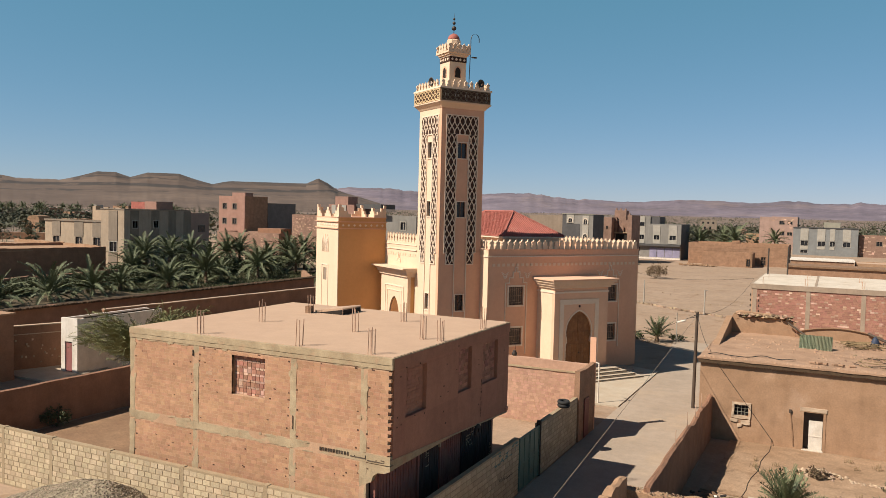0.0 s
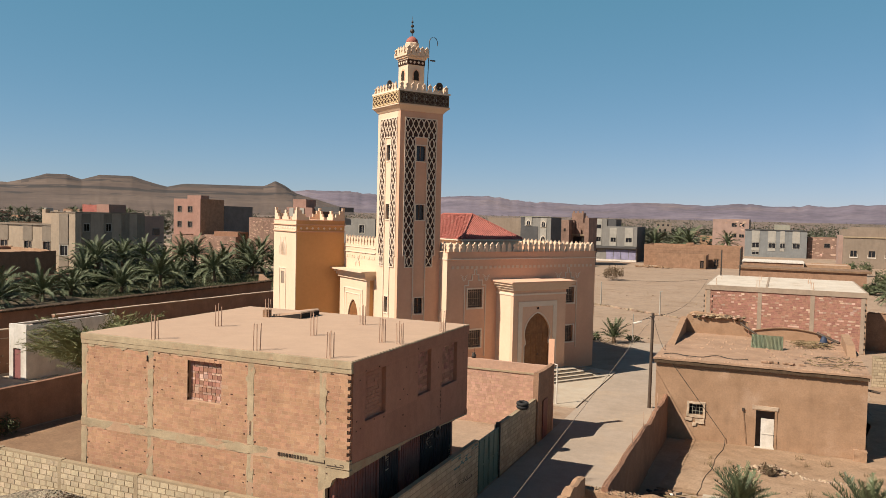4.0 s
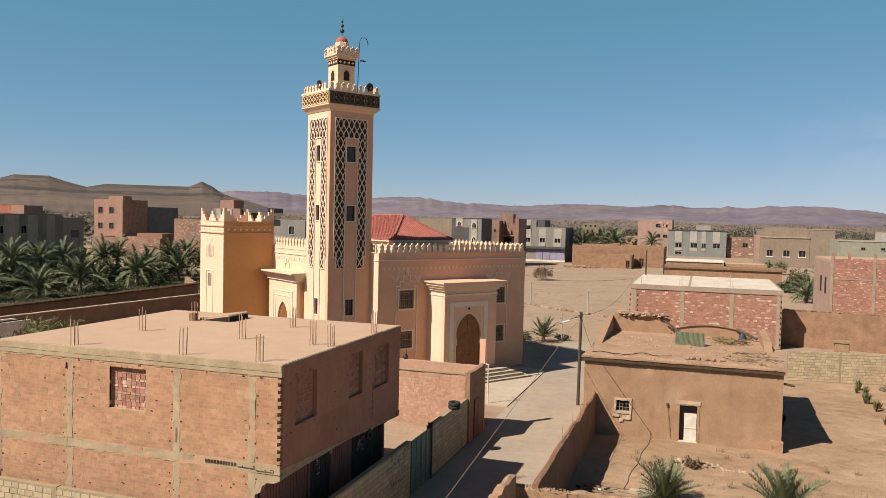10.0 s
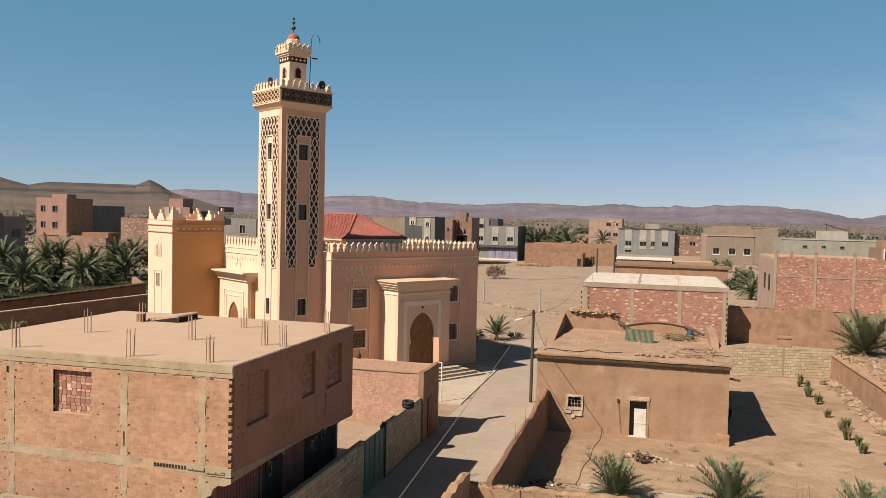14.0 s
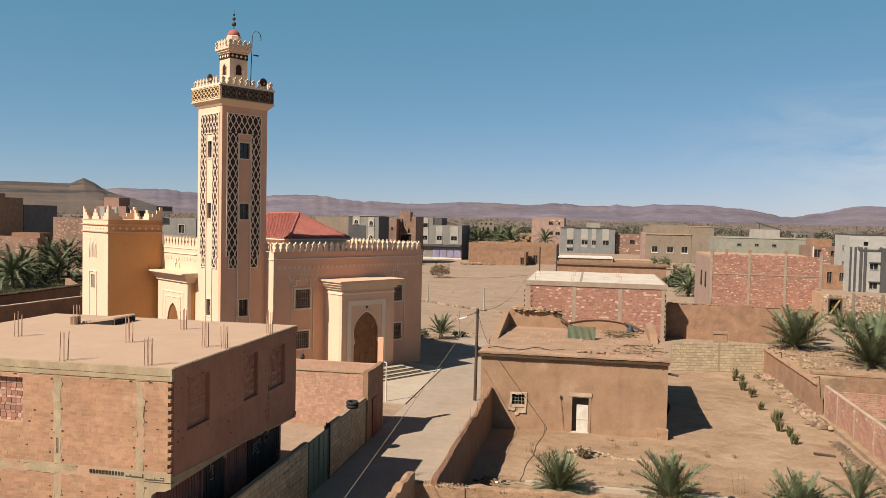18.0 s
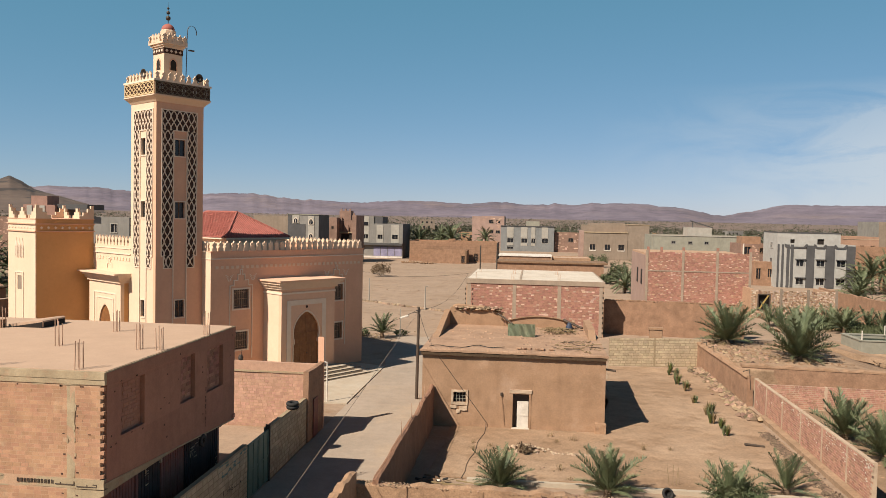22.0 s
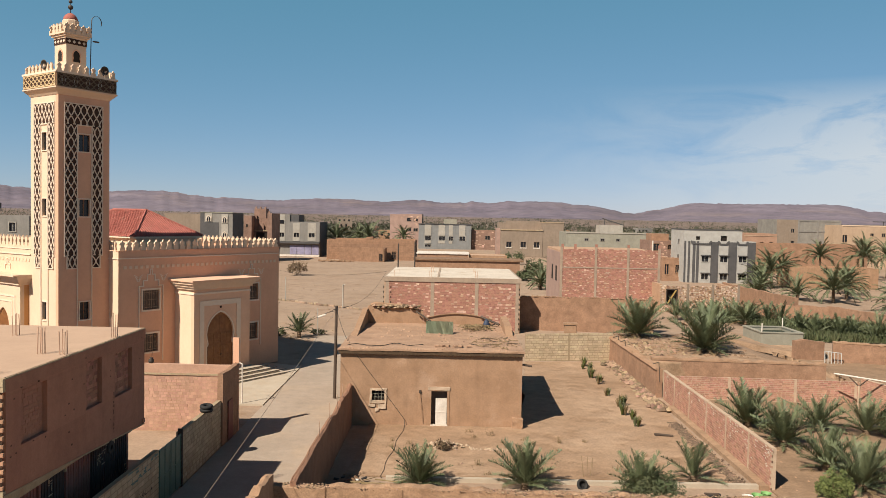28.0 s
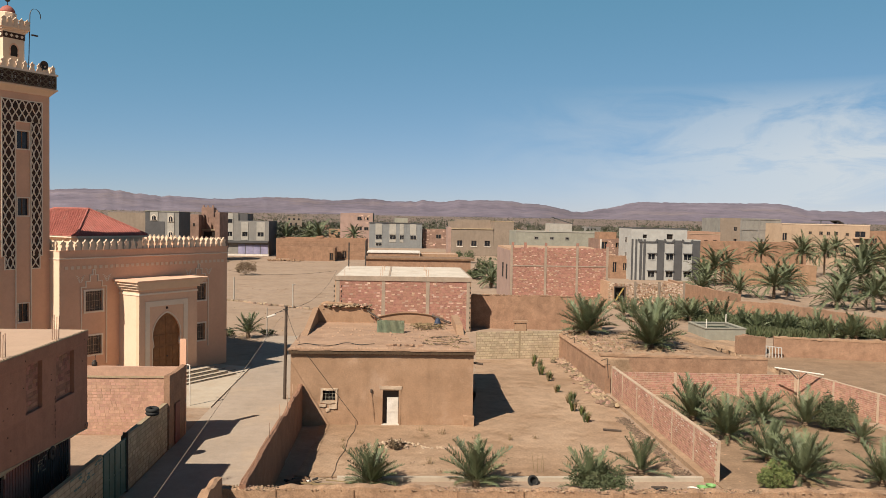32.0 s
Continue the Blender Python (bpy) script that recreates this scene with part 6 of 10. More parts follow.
for i in range(1, 4):
    tube(bm, (-4.15 + i * 0.175, UY0 + 0.1, 1.31), (-4.15 + i * 0.175, UY0 + 0.1, 1.88), 0.014, sides=5)
for k in (0.33, 0.66):
    box(bm, -4.15, UY0 + 0.09, 1.31 + 0.57 * k, -3.45, UY0 + 0.11, 1.33 + 0.57 * k)
part("grille", bm, M["greenish"], w, "pale green bars")

part("threshold", boxes((-0.9, UY0 - 0.12, -0.02, 0.06, UY0 + 0.1, 0.06), bevel=0.015), M["limewash"], d, "whitewashed door sill")
part("spout", tube(bmesh.new(), (UX1 - 0.1, UY0 + 0.25, 3.46), (UX1 + 0.55, UY0 + 0.2, 3.38), 0.06, sides=7), M["pole"], mud_house, "wooden roof spout")
part("switch_box", boxes((-1.54, UY0 - 0.07, 1.8, -1.42, UY0 + 0.03, 1.97), bevel=0.01), M["pole"], mud_house, "small dark electric box")
part("wall_cable", tube(bmesh.new(), (-1.47, UY0 - 0.04, 1.82), (-1.3, UY0 - 0.04, 0.15), 0.012, sides=5), M["mud_dark"], mud_house)

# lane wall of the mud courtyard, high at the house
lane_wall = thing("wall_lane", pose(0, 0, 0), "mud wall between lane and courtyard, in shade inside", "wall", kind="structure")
# darker mud deepens the shaded inner face through its colour
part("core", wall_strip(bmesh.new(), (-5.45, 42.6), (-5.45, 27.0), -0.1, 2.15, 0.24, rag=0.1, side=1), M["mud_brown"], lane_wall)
near_wall = thing("wall_near", pose(0, 0, 0), "low rough mud wall closing the courtyard", "wall", kind="structure")
part("core", wall_strip(bmesh.new(), (-6.6, 26.9), (30.0, 26.1), -0.1, 2.0, 0.5, step=0.12, rag=0.1), M["mud_rough"], near_wall)
for x in (-4.2, -1.5, 2.1, 4.4, 7.9, 10.6, 14.0):
    y = 26.9 - 0.0219 * (x + 6.6)
    part("joint", boxes((x, y - 0.03, 0.3, x + 0.035, y + 0.02, 2.0)), M["mud_dark"], near_wall)
drain = thing("wall_drain", pose(0, 0, 0), "low cement edge of an irrigation channel", "kerb", kind="structure")
part("core", boxes((-2.6, 33.6, -0.1, 14.0, 33.85, 0.14)), M["court"], drain)

# ---- garden wall on the right ----
block_wall("wall_garden", (14.05, 50.6), (14.05, 33.4), 1.85, "red brick garden wall with pale cement posts", 21, limit=300, length=0.26, course=0.12, mats=("brick_garden", "brick_garden_i"), back="post", post_mat="post", posts=(0.12, 2.6, 5.6, 8.6, 11.6, 14.6), pick=lambda c: -c[0])
block_wall("wall_cross", (14.2, 50.9), (26.6, 50.25), 1.42, "red brick cross wall with cement posts", 22, limit=0, length=0.26, course=0.12, mats=("brick_garden", "brick_garden_i"), back="post", post_mat="post", posts=(4.2, 8.4, 12.2))
block_wall("wall_plot", (26.6, 50.1), (30.9, 30.0), 1.7, "red brick plot wall", 23, limit=0, length=0.26, course=0.12, mats=("brick_garden", "brick_garden_i"), back="post", post_mat="post", posts=(3.0, 6.5, 10.0, 13.5, 17.0))
mud_walls = (
    ("wall_mud_side", (14.1, 51.0), (13.75, 64.5), 1.8, 0.4, "mud wall running back from the garden", "mud_red"),
    ("wall_mud_terrace", (14.4, 54.9), (26.2, 53.9), 1.78, 0.6, "thick crumbling mud wall", "mud_red"),
    ("wall_mud_back", (7.3, 81.2), (21.0, 79.8), 3.45, 0.45, "high plain mud wall", "mud_red"),
    ("wall_mud_inner", (35.5, 97.3), (45.6, 93.7), 1.6, 0.45, "low mud wall across the crop field", "mud_red"),
    ("wall_mud_edge", (45.5, 94.2), (49.8, 79.9), 1.75, 0.45, "mud wall along the crop field", "mud_red"),
    ("wall_mud_edge_near", (49.8, 79.9), (58.0, 66.0), 1.75, 0.45, "mud wall along the crop field", "mud_red"),
    ("wall_mud_long", (41.2, 118.0), (42.2, 95.2), 2.5, 0.45, "long low mud field wall", "mud_red"),
    ("wall_mud_field", (29.6, 66.4), (32.2, 66.7), 1.6, 0.6, "low mud field wall with a rounded top", "mud_red"),
    ("wall_mud_corner", (32.4, 65.6), (46.0, 61.6), 1.6, 0.45, "low mud field wall beside a gate", "mud_red"),
)
for name, p, q, h, t, lab, mt in mud_walls:
    w = thing(name, pose(0, 0, 0), lab, "wall", kind="structure")
    part("core", wall_strip(bmesh.new(), p, q, -0.1, h, t, rag=0.16 if name == "wall_mud_field" else 0.10, step=0.25), M[mt], w)
    if name in ("wall_mud_terrace", "wall_mud_side", "wall_mud_corner"):
        # coping in paler mud than the wall: sunlight on its top, as colour
        part("coping", wall_strip(bmesh.new(), (p[0], p[1] - 0.03), (q[0], q[1] - 0.03), h - 0.02, h + 0.1, t + 0.3, rag=0.13, step=0.16) if name != "wall_mud_side" else wall_strip(bmesh.new(), (p[0] + 0.05, p[1]), (q[0] + 0.05, q[1]), h - 0.02, h + 0.1, t + 0.1, rag=0.12, step=0.16), M["mud"], w, "crumbling mud top, sunlight put into its paler colour")
block_wall("wall_pale_block", (6.3, 63.0), (13.6, 64.4), 2.2, "pale hollow block wall behind the courtyard", 24, limit=120, length=0.42, course=0.205, posts=(3.7,), pick=lambda c: abs(c[0] - 3))

# ---- red brick row house with white roof ----
row = thing("row_house", pose(0, 0, 0), "low red brick house with a whitewashed flat roof", "house")
RY = 78.3
part("wall", boxes((-6.5, RY - 0.002, -0.1, 7.15, RY + 15.4, 5.1)), M["mortar"], row)
part("roof_slab", boxes((-6.6, RY - 0.08, 5.0, 7.25, RY + 15.5, 5.45)), M["col_grey"], row)
part("roof_joint", boxes((-1.2, RY + 0.15, 5.47, -1.0, RY + 15.3, 5.5)), M["col_grey"], row)
mass("tooth", [(x, RY - 0.03, 0.3 + 0.5 * k, x + 0.09, RY + 0.03, 0.5 + 0.5 * k) for k in range(9) for x in (-6.62, -5.9, 7.02)], M["dark"], row, label="dark toothed brick ends")
mass("stub", [(x, RY + y, 5.4, x + 0.05, RY + y + 0.05, 6.1) for x in (-5.6, -2.0, 2.6, 2.8, -1.8) for y in (0.4, 8.0)], M["rust"], row, label="rusty starter bars")
part("roof_coat", boxes((-6.4, RY + 0.15, 5.45, 7.05, RY + 15.3, 5.47)), M["limewash"], row, "whitewashed roof")
for x in (-6.4, -1.85, 2.6, 6.7):
    part("column", boxes((x, RY - 0.03, 0, x + 0.36, RY + 0.02, 5.1)), M["col_grey"], row)
r5 = random.Random(8)
c = courses(-6.3, 7.0, 0.2, 5.0, 0.3, 0.16, 0.014, r5)
ob = mass("brick_rest", [(a, RY - 0.004 - 0.006 * r5.random(), z0, b, RY + 0.05, z1) for a, z0, b, z1 in c], M["brick_red"], row)
red = thing("red_house", pose(0, 0, 0), "tall unfinished red brick house without a roof", "house")
part("wall", boxes((14.75, 103.996, -0.1, 28.0, 118.0, 7.45)), M["mortar"], red)
part("side_face", boxes((14.66, 104.0, 0, 14.75, 118.0, 7.2)), M["rosy"], red, "pale rendered side wall")
for yy in (106.5, 110.5):
    part("slit_window", boxes((14.60, yy, 3.2, 14.66, yy + 1.1, 5.2)), M["dark"], red)
c = courses(15.0, 27.9, 0.2, 7.6, 0.34, 0.18, 0.016, r5, missing=0.01)
mass("brick_rest", [(a, 103.992 - 0.006 * r5.random(), z0, b, 104.05, z1 + (0.15 * r5.random() if z1 > 7.3 else 0)) for a, z0, b, z1 in c], M["brick_red"], red)
mass("patch", [(a, RY - 0.02, z0, b, RY + 0.05, z1) for a, z0, b, z1 in r5.sample(courses(-6.3, 7.0, 0.2, 5.0, 0.3, 0.16, 0.014, random.Random(8)), 210)], M["fleck"], row, label="paler bricks")
mass("patch", [(a, 103.98, z0 + 0.03, b - 0.06, 104.05, z1 - 0.02) for a, z0, b, z1 in r5.sample(c, 300)], M["fleck"], red, label="pale mortar smears")
for x in (14.72, 19.3, 23.6, 27.7):
    part("column", boxes((x, 103.94, 0, x + 0.32, 104.0, 7.9)), M["col_grey"], red)
part("ring_beam", boxes((14.72, 103.95, 5.12, 28.0, 104.0, 5.27)), M["col_grey"], red)
for x in (14.9, 16.6, 19.4, 23.7, 27.8):
    part("stub", boxes((x, 104.2, 7.4, x + 0.3, 104.5, 8.3)), M["brick_red"], red)

# white mortar smears on the garden wall, thickest along its top
rg = random.Random(88)
rows = []
for i in range(64):
    cy, cz = 33.6 + 16.4 * rg.random() ** 1.5, 1.78 - abs(rg.gauss(0, 0.45))
    for k in range(rg.randint(1, 4)):
        y, z = cy + rg.gauss(0, 0.12), cz + rg.gauss(0, 0.07)
        if 0.2 < z < 1.8:
            rows.append((14.03, y, z, 14.05, y + rg.uniform(0.03, 0.12), z + rg.uniform(0.015, 0.05)))
smears = thing("mortar_smears", pose(0, 0, 0), "pale mortar smears on the red garden wall", "mortar", kind="stuff")
mass("smear", rows, M["limewash"], smears)
# raised earth terrace behind the garden walls
terrace = thing("earth_terrace", pose(0, 0, 0), "raised flat earth terrace behind crumbling mud walls", "terrace", kind="structure")
bm = prism(bmesh.new(), [(14.3, 54.8), (28.6, 54.2), (28.8, 60.0), (28.6, 65.0), (28.0, 68.5), (13.9, 68.5)], "z", -0.1, 1.66)
bmesh.ops.triangulate(bm, faces=bm.faces[:])
bmesh.ops.subdivide_edges(bm, edges=bm.edges[:], cuts=9, use_grid_fill=True)
for v in bm.verts:
    if v.co.z > 0.5:
        f = min(1.0, max(0.0, (v.co.x - 22.5) / 6.0))
        v.co.z -= (v.co.z - 0.1) * f * f * (3 - 2 * f)
    v.co += Vector(noise.noise_vector(v.co * 0.9)) * 0.05 + Vector((0, 0, 0.04 * noise.noise(v.co * 2.1)))
part("earth", bm, M["lot"], terrace, smooth=True)
bm = bmesh.new()
g = [[bm.verts.new((23.0 + 0.5 * i, 67.4 + 0.55 * k, 0.42 + 1.2 * min(1.0, max(0.0, (29.5 - (23.0 + 0.5 * i)) / 6.0)) - 0.6 * max(0.0, (i - 19) / 5.0) - 0.5 * max(0.0, (k - 18) / 4.0) + 0.09 * noise.noise(Vector((i * 0.37, k * 0.41, 3))) + (0.0 if k else -0.5))) for k in range(23)] for i in range(25)]
for i in range(24):
    for k in range(22):
        bm.faces.new((g[i][k], g[i + 1][k], g[i + 1][k + 1], g[i][k + 1]))
part("slope", bm, M["lot"], terrace, "sloping earth towards the tank", smooth=True)
sheet("field_soil", [(26.2, 44.0), (60.0, 40.0), (60.0, 63.0), (33.0, 65.0), (27.0, 68.0), (23.8, 66.0), (26.3, 54.0)], 0.02, M["field"], "bare brown field behind the plot wall", "ground", 0.06, rag=0.2)
sheet("plot_soil", [(14.1, 27.0), (30.0, 27.0), (25.7, 50.1), (14.1, 50.6)], 0.014, M["field"], "brown earth of the walled palm plot", "ground", 0.06, rag=0.05)
# ---- buildings of the town ----
def building(name, label, x0, x1, y0, depth, z, wall, windows=(), side_windows=(), parapet=0.35, frame_mat="pale", sides=None, stripes=(), m=None, shade=None):
    """A block with its front on y0 facing the square; windows are (x, z, width, height) from its front left corner."""
    b = thing(name, m or pose(x0, y0, 0), label, "building")
    w = x1 - x0
    holes = [(wx, wz, wx + ww, wz + wh) for wx, wz, ww, wh in windows]
    part("front_wall", holed_wall(bmesh.new(), 0, w, -0.2, z, 0, 0.25, holes), M[wall], b)
    part("rear_wall", boxes((0, 0.25, -0.2, 0.25, depth, z), (w - 0.25, 0.25, -0.2, w, depth, z), (0.25, depth - 0.25, -0.2, w - 0.25, depth, z)), M[sides or wall], b)
    part("roof", boxes((0.25, 0.25, z - parapet - 0.2, w - 0.25, depth - 0.25, z - parapet)), M["slab"], b)
    for h in holes:
        f = 0.12
        win_ob = part("window", boxes((h[0] - f, -0.06, h[1] - f, h[2] + f, 0, h[1]), (h[0] - f, -0.06, h[3], h[2] + f, 0, h[3] + f), (h[0] - f, -0.06, h[1], h[0], 0, h[3]), (h[2], -0.06, h[1], h[2] + f, 0, h[3])), M[frame_mat], b)
        part("pane", boxes((h[0], 0.14, h[1], h[2], 0.17, h[3])), M["glass"], win_ob)
        part("mullion", boxes(((h[0] + h[2]) / 2 - 0.04, 0.1, h[1], (h[0] + h[2]) / 2 + 0.04, 0.14, h[3])), M[frame_mat], win_ob)
    for side, wy, wz, ww, wh in side_windows:
        x = w if side > 0 else 0
        win_ob = part("window", boxes((min(x, x + side * 0.08), wy - 0.12, wz - 0.12, max(x, x + side * 0.08), wy + ww + 0.12, wz), (min(x, x + side * 0.08), wy - 0.12, wz + wh, max(x, x + side * 0.08), wy + ww + 0.12, wz + wh + 0.12), (min(x, x + side * 0.08), wy - 0.12, wz, max(x, x + side * 0.08), wy, wz + wh), (min(x, x + side * 0.08), wy + ww, wz, max(x, x + side * 0.08), wy + ww + 0.12, wz + wh)), M[frame_mat], b)
        part("bar", boxes((min(x + side * 0.03, x + side * 0.06), wy + ww / 2 - 0.04, wz, max(x + side * 0.03, x + side * 0.06), wy + ww / 2 + 0.04, wz + wh)), M[frame_mat], win_ob)
        part("pane", boxes((min(x, x + side * 0.03), wy, wz, max(x, x + side * 0.03), wy + ww, wz + wh)), M["glass"], win_ob)
    for sx0, sx1, sz0, sz1, mt in stripes:
        part("pilaster", holed_wall(bmesh.new(), sx0, sx1, sz0, sz1, -0.1, 0.0, [h for h in holes if sx0 < h[0] and h[2] < sx1 and sz0 < h[1] and h[3] < sz1]), M[mt], b)
    return b


def fleck_face(parent, x0, x1, z0, z1, y, seed, share=0.12, length=0.5, course=0.25, mt="fleck"):
    """Pale bricks and mortar smears standing out of a far brick front."""
    rs = random.Random(seed)
    c = courses(x0, x1, z0, z1, length, course, 0.03, rs)
    mass("pale_brick", [(a, y - 0.03, c0, b, y + 0.02, c1) for a, c0, b, c1 in rs.sample(c, int(len(c) * share))], M[mt], parent, label="pale bricks and mortar smears")


def far_arch(parent, cx, z, w, h):
    """A round-headed white window bay with a dark pane, on a front at y = 0."""
    ring = arch_outline(w / 2 + 0.22, z + h * 0.55, z + h + 0.25, z - 0.1, cx, 6, 0)
    f = part("window", prism(bmesh.new(), ring, "y", -0.2, -0.1), M["limewash"], parent, "white arched window surround")
    part("pane", prism(bmesh.new(), arch_outline(w / 2, z + h * 0.55, z + h, z, cx, 6, 0), "y", -0.24, -0.2), M["glass"], f)
    part("bar", boxes((cx - 0.04, -0.27, z, cx + 0.04, -0.24, z + h * 0.9)), M["limewash"], f)


B = building
# side walls darker than the front, their shade put into the colour
b = B("shop_building", "grey two-storey shop building with lilac shutters", -48.7, -35.83, 214, 13.5, 9.5, "grey", [(1.6, 5.3, 1.5, 1.15), (5.8, 5.3, 1.4, 1.15), (9.9, 5.3, 1.6, 1.15)], stripes=[(1.3, 3.3, 4.2, 9.5, "pale"), (5.5, 7.4, 4.2, 9.1, "pale"), (9.6, 11.8, 4.2, 9.2, "pale")], sides="dgrey")
part("canopy", boxes((0, -0.9, 3.55, 12.87, 0.0, 4.1)), M["dgrey"], b, "dark canopy over the shops")
part("upper_storey", boxes((0, 0.0, 9.5, 4.7, 10, 11.5)), M["grey"], b)
part("upper_bay", boxes((1.3, -0.1, 9.52, 3.3, 0.0, 11.45)), M["pale"], b)
part("upper_window", boxes((1.6, -0.16, 8.9, 3.1, -0.1, 9.9)), M["glass"], b)
part("stair_head", boxes((4.75, 0.3, 9.5, 7.1, 8, 11.45)), M["dgrey"], b)
for i in range(4):
    sh = part("shutter", boxes((4.75 + i * 2.02, -0.12, 0.55, 6.6 + i * 2.02, 0.0, 3.1)), M["violet"], b, "lilac steel shutter")
    part("rib", boxes(*[(4.8 + i * 2.02 + k * 0.3, -0.16, 0.6, 4.9 + i * 2.02 + k * 0.3, -0.12, 3.05) for k in range(6)]), M["violet"], sh, kind="stuff")
part("shop_window", boxes((0.6, -0.06, 2.1, 2.1, 0.0, 3.2)), M["glass"], b)
part("base_wall", boxes((0, -0.08, 0.0, 12.87, 0.0, 0.5)), M["whitepaint"], b)
# side in dark grey too, standing for the shaded face
b = B("house_arched", "grey house with white arched window bays", -55.2, -48.05, 172, 9, 11.55, "grey", sides="dgrey")
# dark panel paints the shadow over the lower front
part("shaded_front", boxes((0.0, -0.06, 0.2, 4.1, 0.0, 9.4)), M["dgrey"], b, "lower front, its shade put into dark grey")
part("edge_strip", boxes((0.0, -0.06, 9.44, 0.85, 0.0, 11.5)), M["dgrey"], b)
part("bay", boxes((1.05, -0.1, 9.5, 2.7, 0.0, 11.45)), M["pale"], b)
part("bay", boxes((4.7, -0.1, 3.0, 6.15, 0.0, 11.3)), M["pale"], b)
far_arch(b, 1.87, 9.75, 0.8, 0.95)
far_arch(b, 5.42, 9.4, 0.8, 1.15)
far_arch(b, 5.42, 6.1, 0.8, 1.1)
part("coping", boxes((-0.1, -0.15, 11.55, 7.25, 0.3, 11.72)), M["greenish"], b)
building("house_beige", "plain beige rendered house", -64.6, -56.5, 176, 10, 11.2, "beige")
ruin = thing("unfinished_tower_house", pose(-50.4, 190, 0), "unfinished reddish house with open storeys", "house")
for x0, x1, y0, y1, h in ((0, 2.0, 0, 9, 11.0), (1.1, 4.1, 6, 9, 12.8), (2.05, 5.8, 3.0, 9, 7.4), (5.8, 6.95, 0, 9, 11.65)):
    part("bay", boxes((x0, y0, 0, x1 - 0.05, y1, h)), M["brick_far"], ruin)
part("back_wall", boxes((2.05, 5.0, 7.4, 5.75, 5.3, 10.4)), M["brick_far"], ruin)
for x0, x1, h in ((2.05, 2.5, 10.9), (3.1, 3.5, 10.3), (3.5, 4.2, 9.2), (4.9, 5.2, 9.6), (5.2, 5.75, 8.6)):
    part("stub_wall", boxes((x0, 3.0, 7.4, x1, 3.3, h)), M["brick_far"], ruin)
part("floor_slab", boxes((2.0, 2.6, 7.2, 5.9, 5.0, 7.42)), M["concrete"], ruin)
part("opening", boxes((2.4, 2.95, 5.0, 5.4, 3.02, 6.9)), M["dark"], ruin, "dark open storey")
part("opening", boxes((0.6, -0.06, 8.2, 1.1, 0.0, 8.9)), M["dark"], ruin)
for x, z in ((1.3, 12.8), (2.4, 12.8), (3.6, 12.8), (6.0, 11.65)):
    part("stub", boxes((x, 6.2, z, x + 0.4, 6.6, z + 0.5)) if z > 12 else boxes((x, 0.2, z, x + 0.4, 0.6, z + 0.5)), M["brick_far"], ruin)
b = B("mud_compound", "long low brown mud-brick house", -32.4, -9.2, 205, 14, 5.2, "mud_red", [(17.2, 0.3, 1.0, 1.9)], parapet=0.5, frame_mat="mud_dark")
for k in range(7):
    part("course_line", boxes((0.3, -0.02, 0.8 + 0.62 * k, 22.9, 0.0, 0.84 + 0.62 * k)), M["mud_dark"], b)
part("roof_lump", rough_edges(boxes((10.4, 0.3, 5.2, 12.2, 1.5, 6.0)), 0.2, 0.8, 3), M["mud_red"], b)
b = B("mud_annex", "low brown mud-brick annex with a door", -27.9, -16.5, 197, 7, 3.3, "mud_red", [(10.1, 0.2, 0.8, 1.7)], parapet=0.5, frame_mat="mud_dark")
part("rag", rough_edges(boxes((0.1, 0.05, 3.3, 11.3, 0.3, 3.5)), 0.12, 0.9, 12), M["mud_red"], b)
# dark strip at the corner, shade put into its colour
part("corner_shade", boxes((11.0, -0.03, 0, 11.38, 0.0, 3.2)), M["mud_dark"], b)
b = B("pink_house", "pink three-storey house with small windows", -21.4, -12.0, 330, 16, 12.6, "rosy", [(3.0, 9.6, 1.8, 1.35), (5.9, 9.6, 1.7, 1.4), (3.0, 5.4, 1.8, 1.2), (5.9, 5.4, 1.7, 1.2)], sides="beige", frame_mat="beige")
fleck_face(b, 0.2, 9.2, 0.3, 12.3, 0.0, 210, 0.1, 0.9, 0.5)
part("stair_wing", boxes((-4.2, 0.6, 0, -0.05, 14, 12.45)), M["rosy"], b, "pale stair wing")
b = B("striped_house", "pale green and grey striped two-storey house", -11.5, 7.65, 284, 14, 9.0, "bluegrey", [(2.4, 3.1, 2.1, 1.5), (7.5, 3.1, 2.1, 1.5), (11.1, 3.1, 1.4, 1.5), (14.9, 3.1, 2.1, 1.5), (2.4, 0.7, 2.1, 0.9)], stripes=[(2.2, 4.6, 4.85, 8.8, "pale"), (7.25, 9.6, 4.85, 8.8, "pale"), (11.0, 12.4, 4.85, 8.8, "pale"), (14.7, 17.0, 4.85, 8.8, "pale"), (2.2, 4.6, 2.0, 2.9, "pale"), (7.25, 9.6, 2.0, 2.9, "pale"), (11.0, 12.4, 2.0, 2.9, "pale")])
part("coping", boxes((-0.1, -0.25, 8.95, 19.25, 0.3, 9.2)), M["dgrey"], b)
part("roof_room", boxes((9.0, 3, 8.6, 13.9, 7, 10.9)), M["greenish"], b)
b = B("brick_annex", "small half-built red brick house", 7.9, 16.6, 286, 10, 7.0, "brick_far", [(5.0, 3.7, 1.65, 1.35)], frame_mat="beige")
fleck_face(b, 0.2, 4.8, 0.3, 6.8, 0.0, 211, 0.2, 0.8, 0.45)
fleck_face(b, 7.0, 8.5, 0.3, 6.8, 0.0, 212, 0.2, 0.8, 0.45)
b = B("large_beige_house", "large beige rendered house with white window frames", 15.3, 27.95, 236, 20, 8.0, "beige", [(1.75, 2.95, 1.5, 1.6), (6.05, 2.95, 1.55, 1.6), (10.05, 2.95, 1.6, 1.6)], frame_mat="beige")
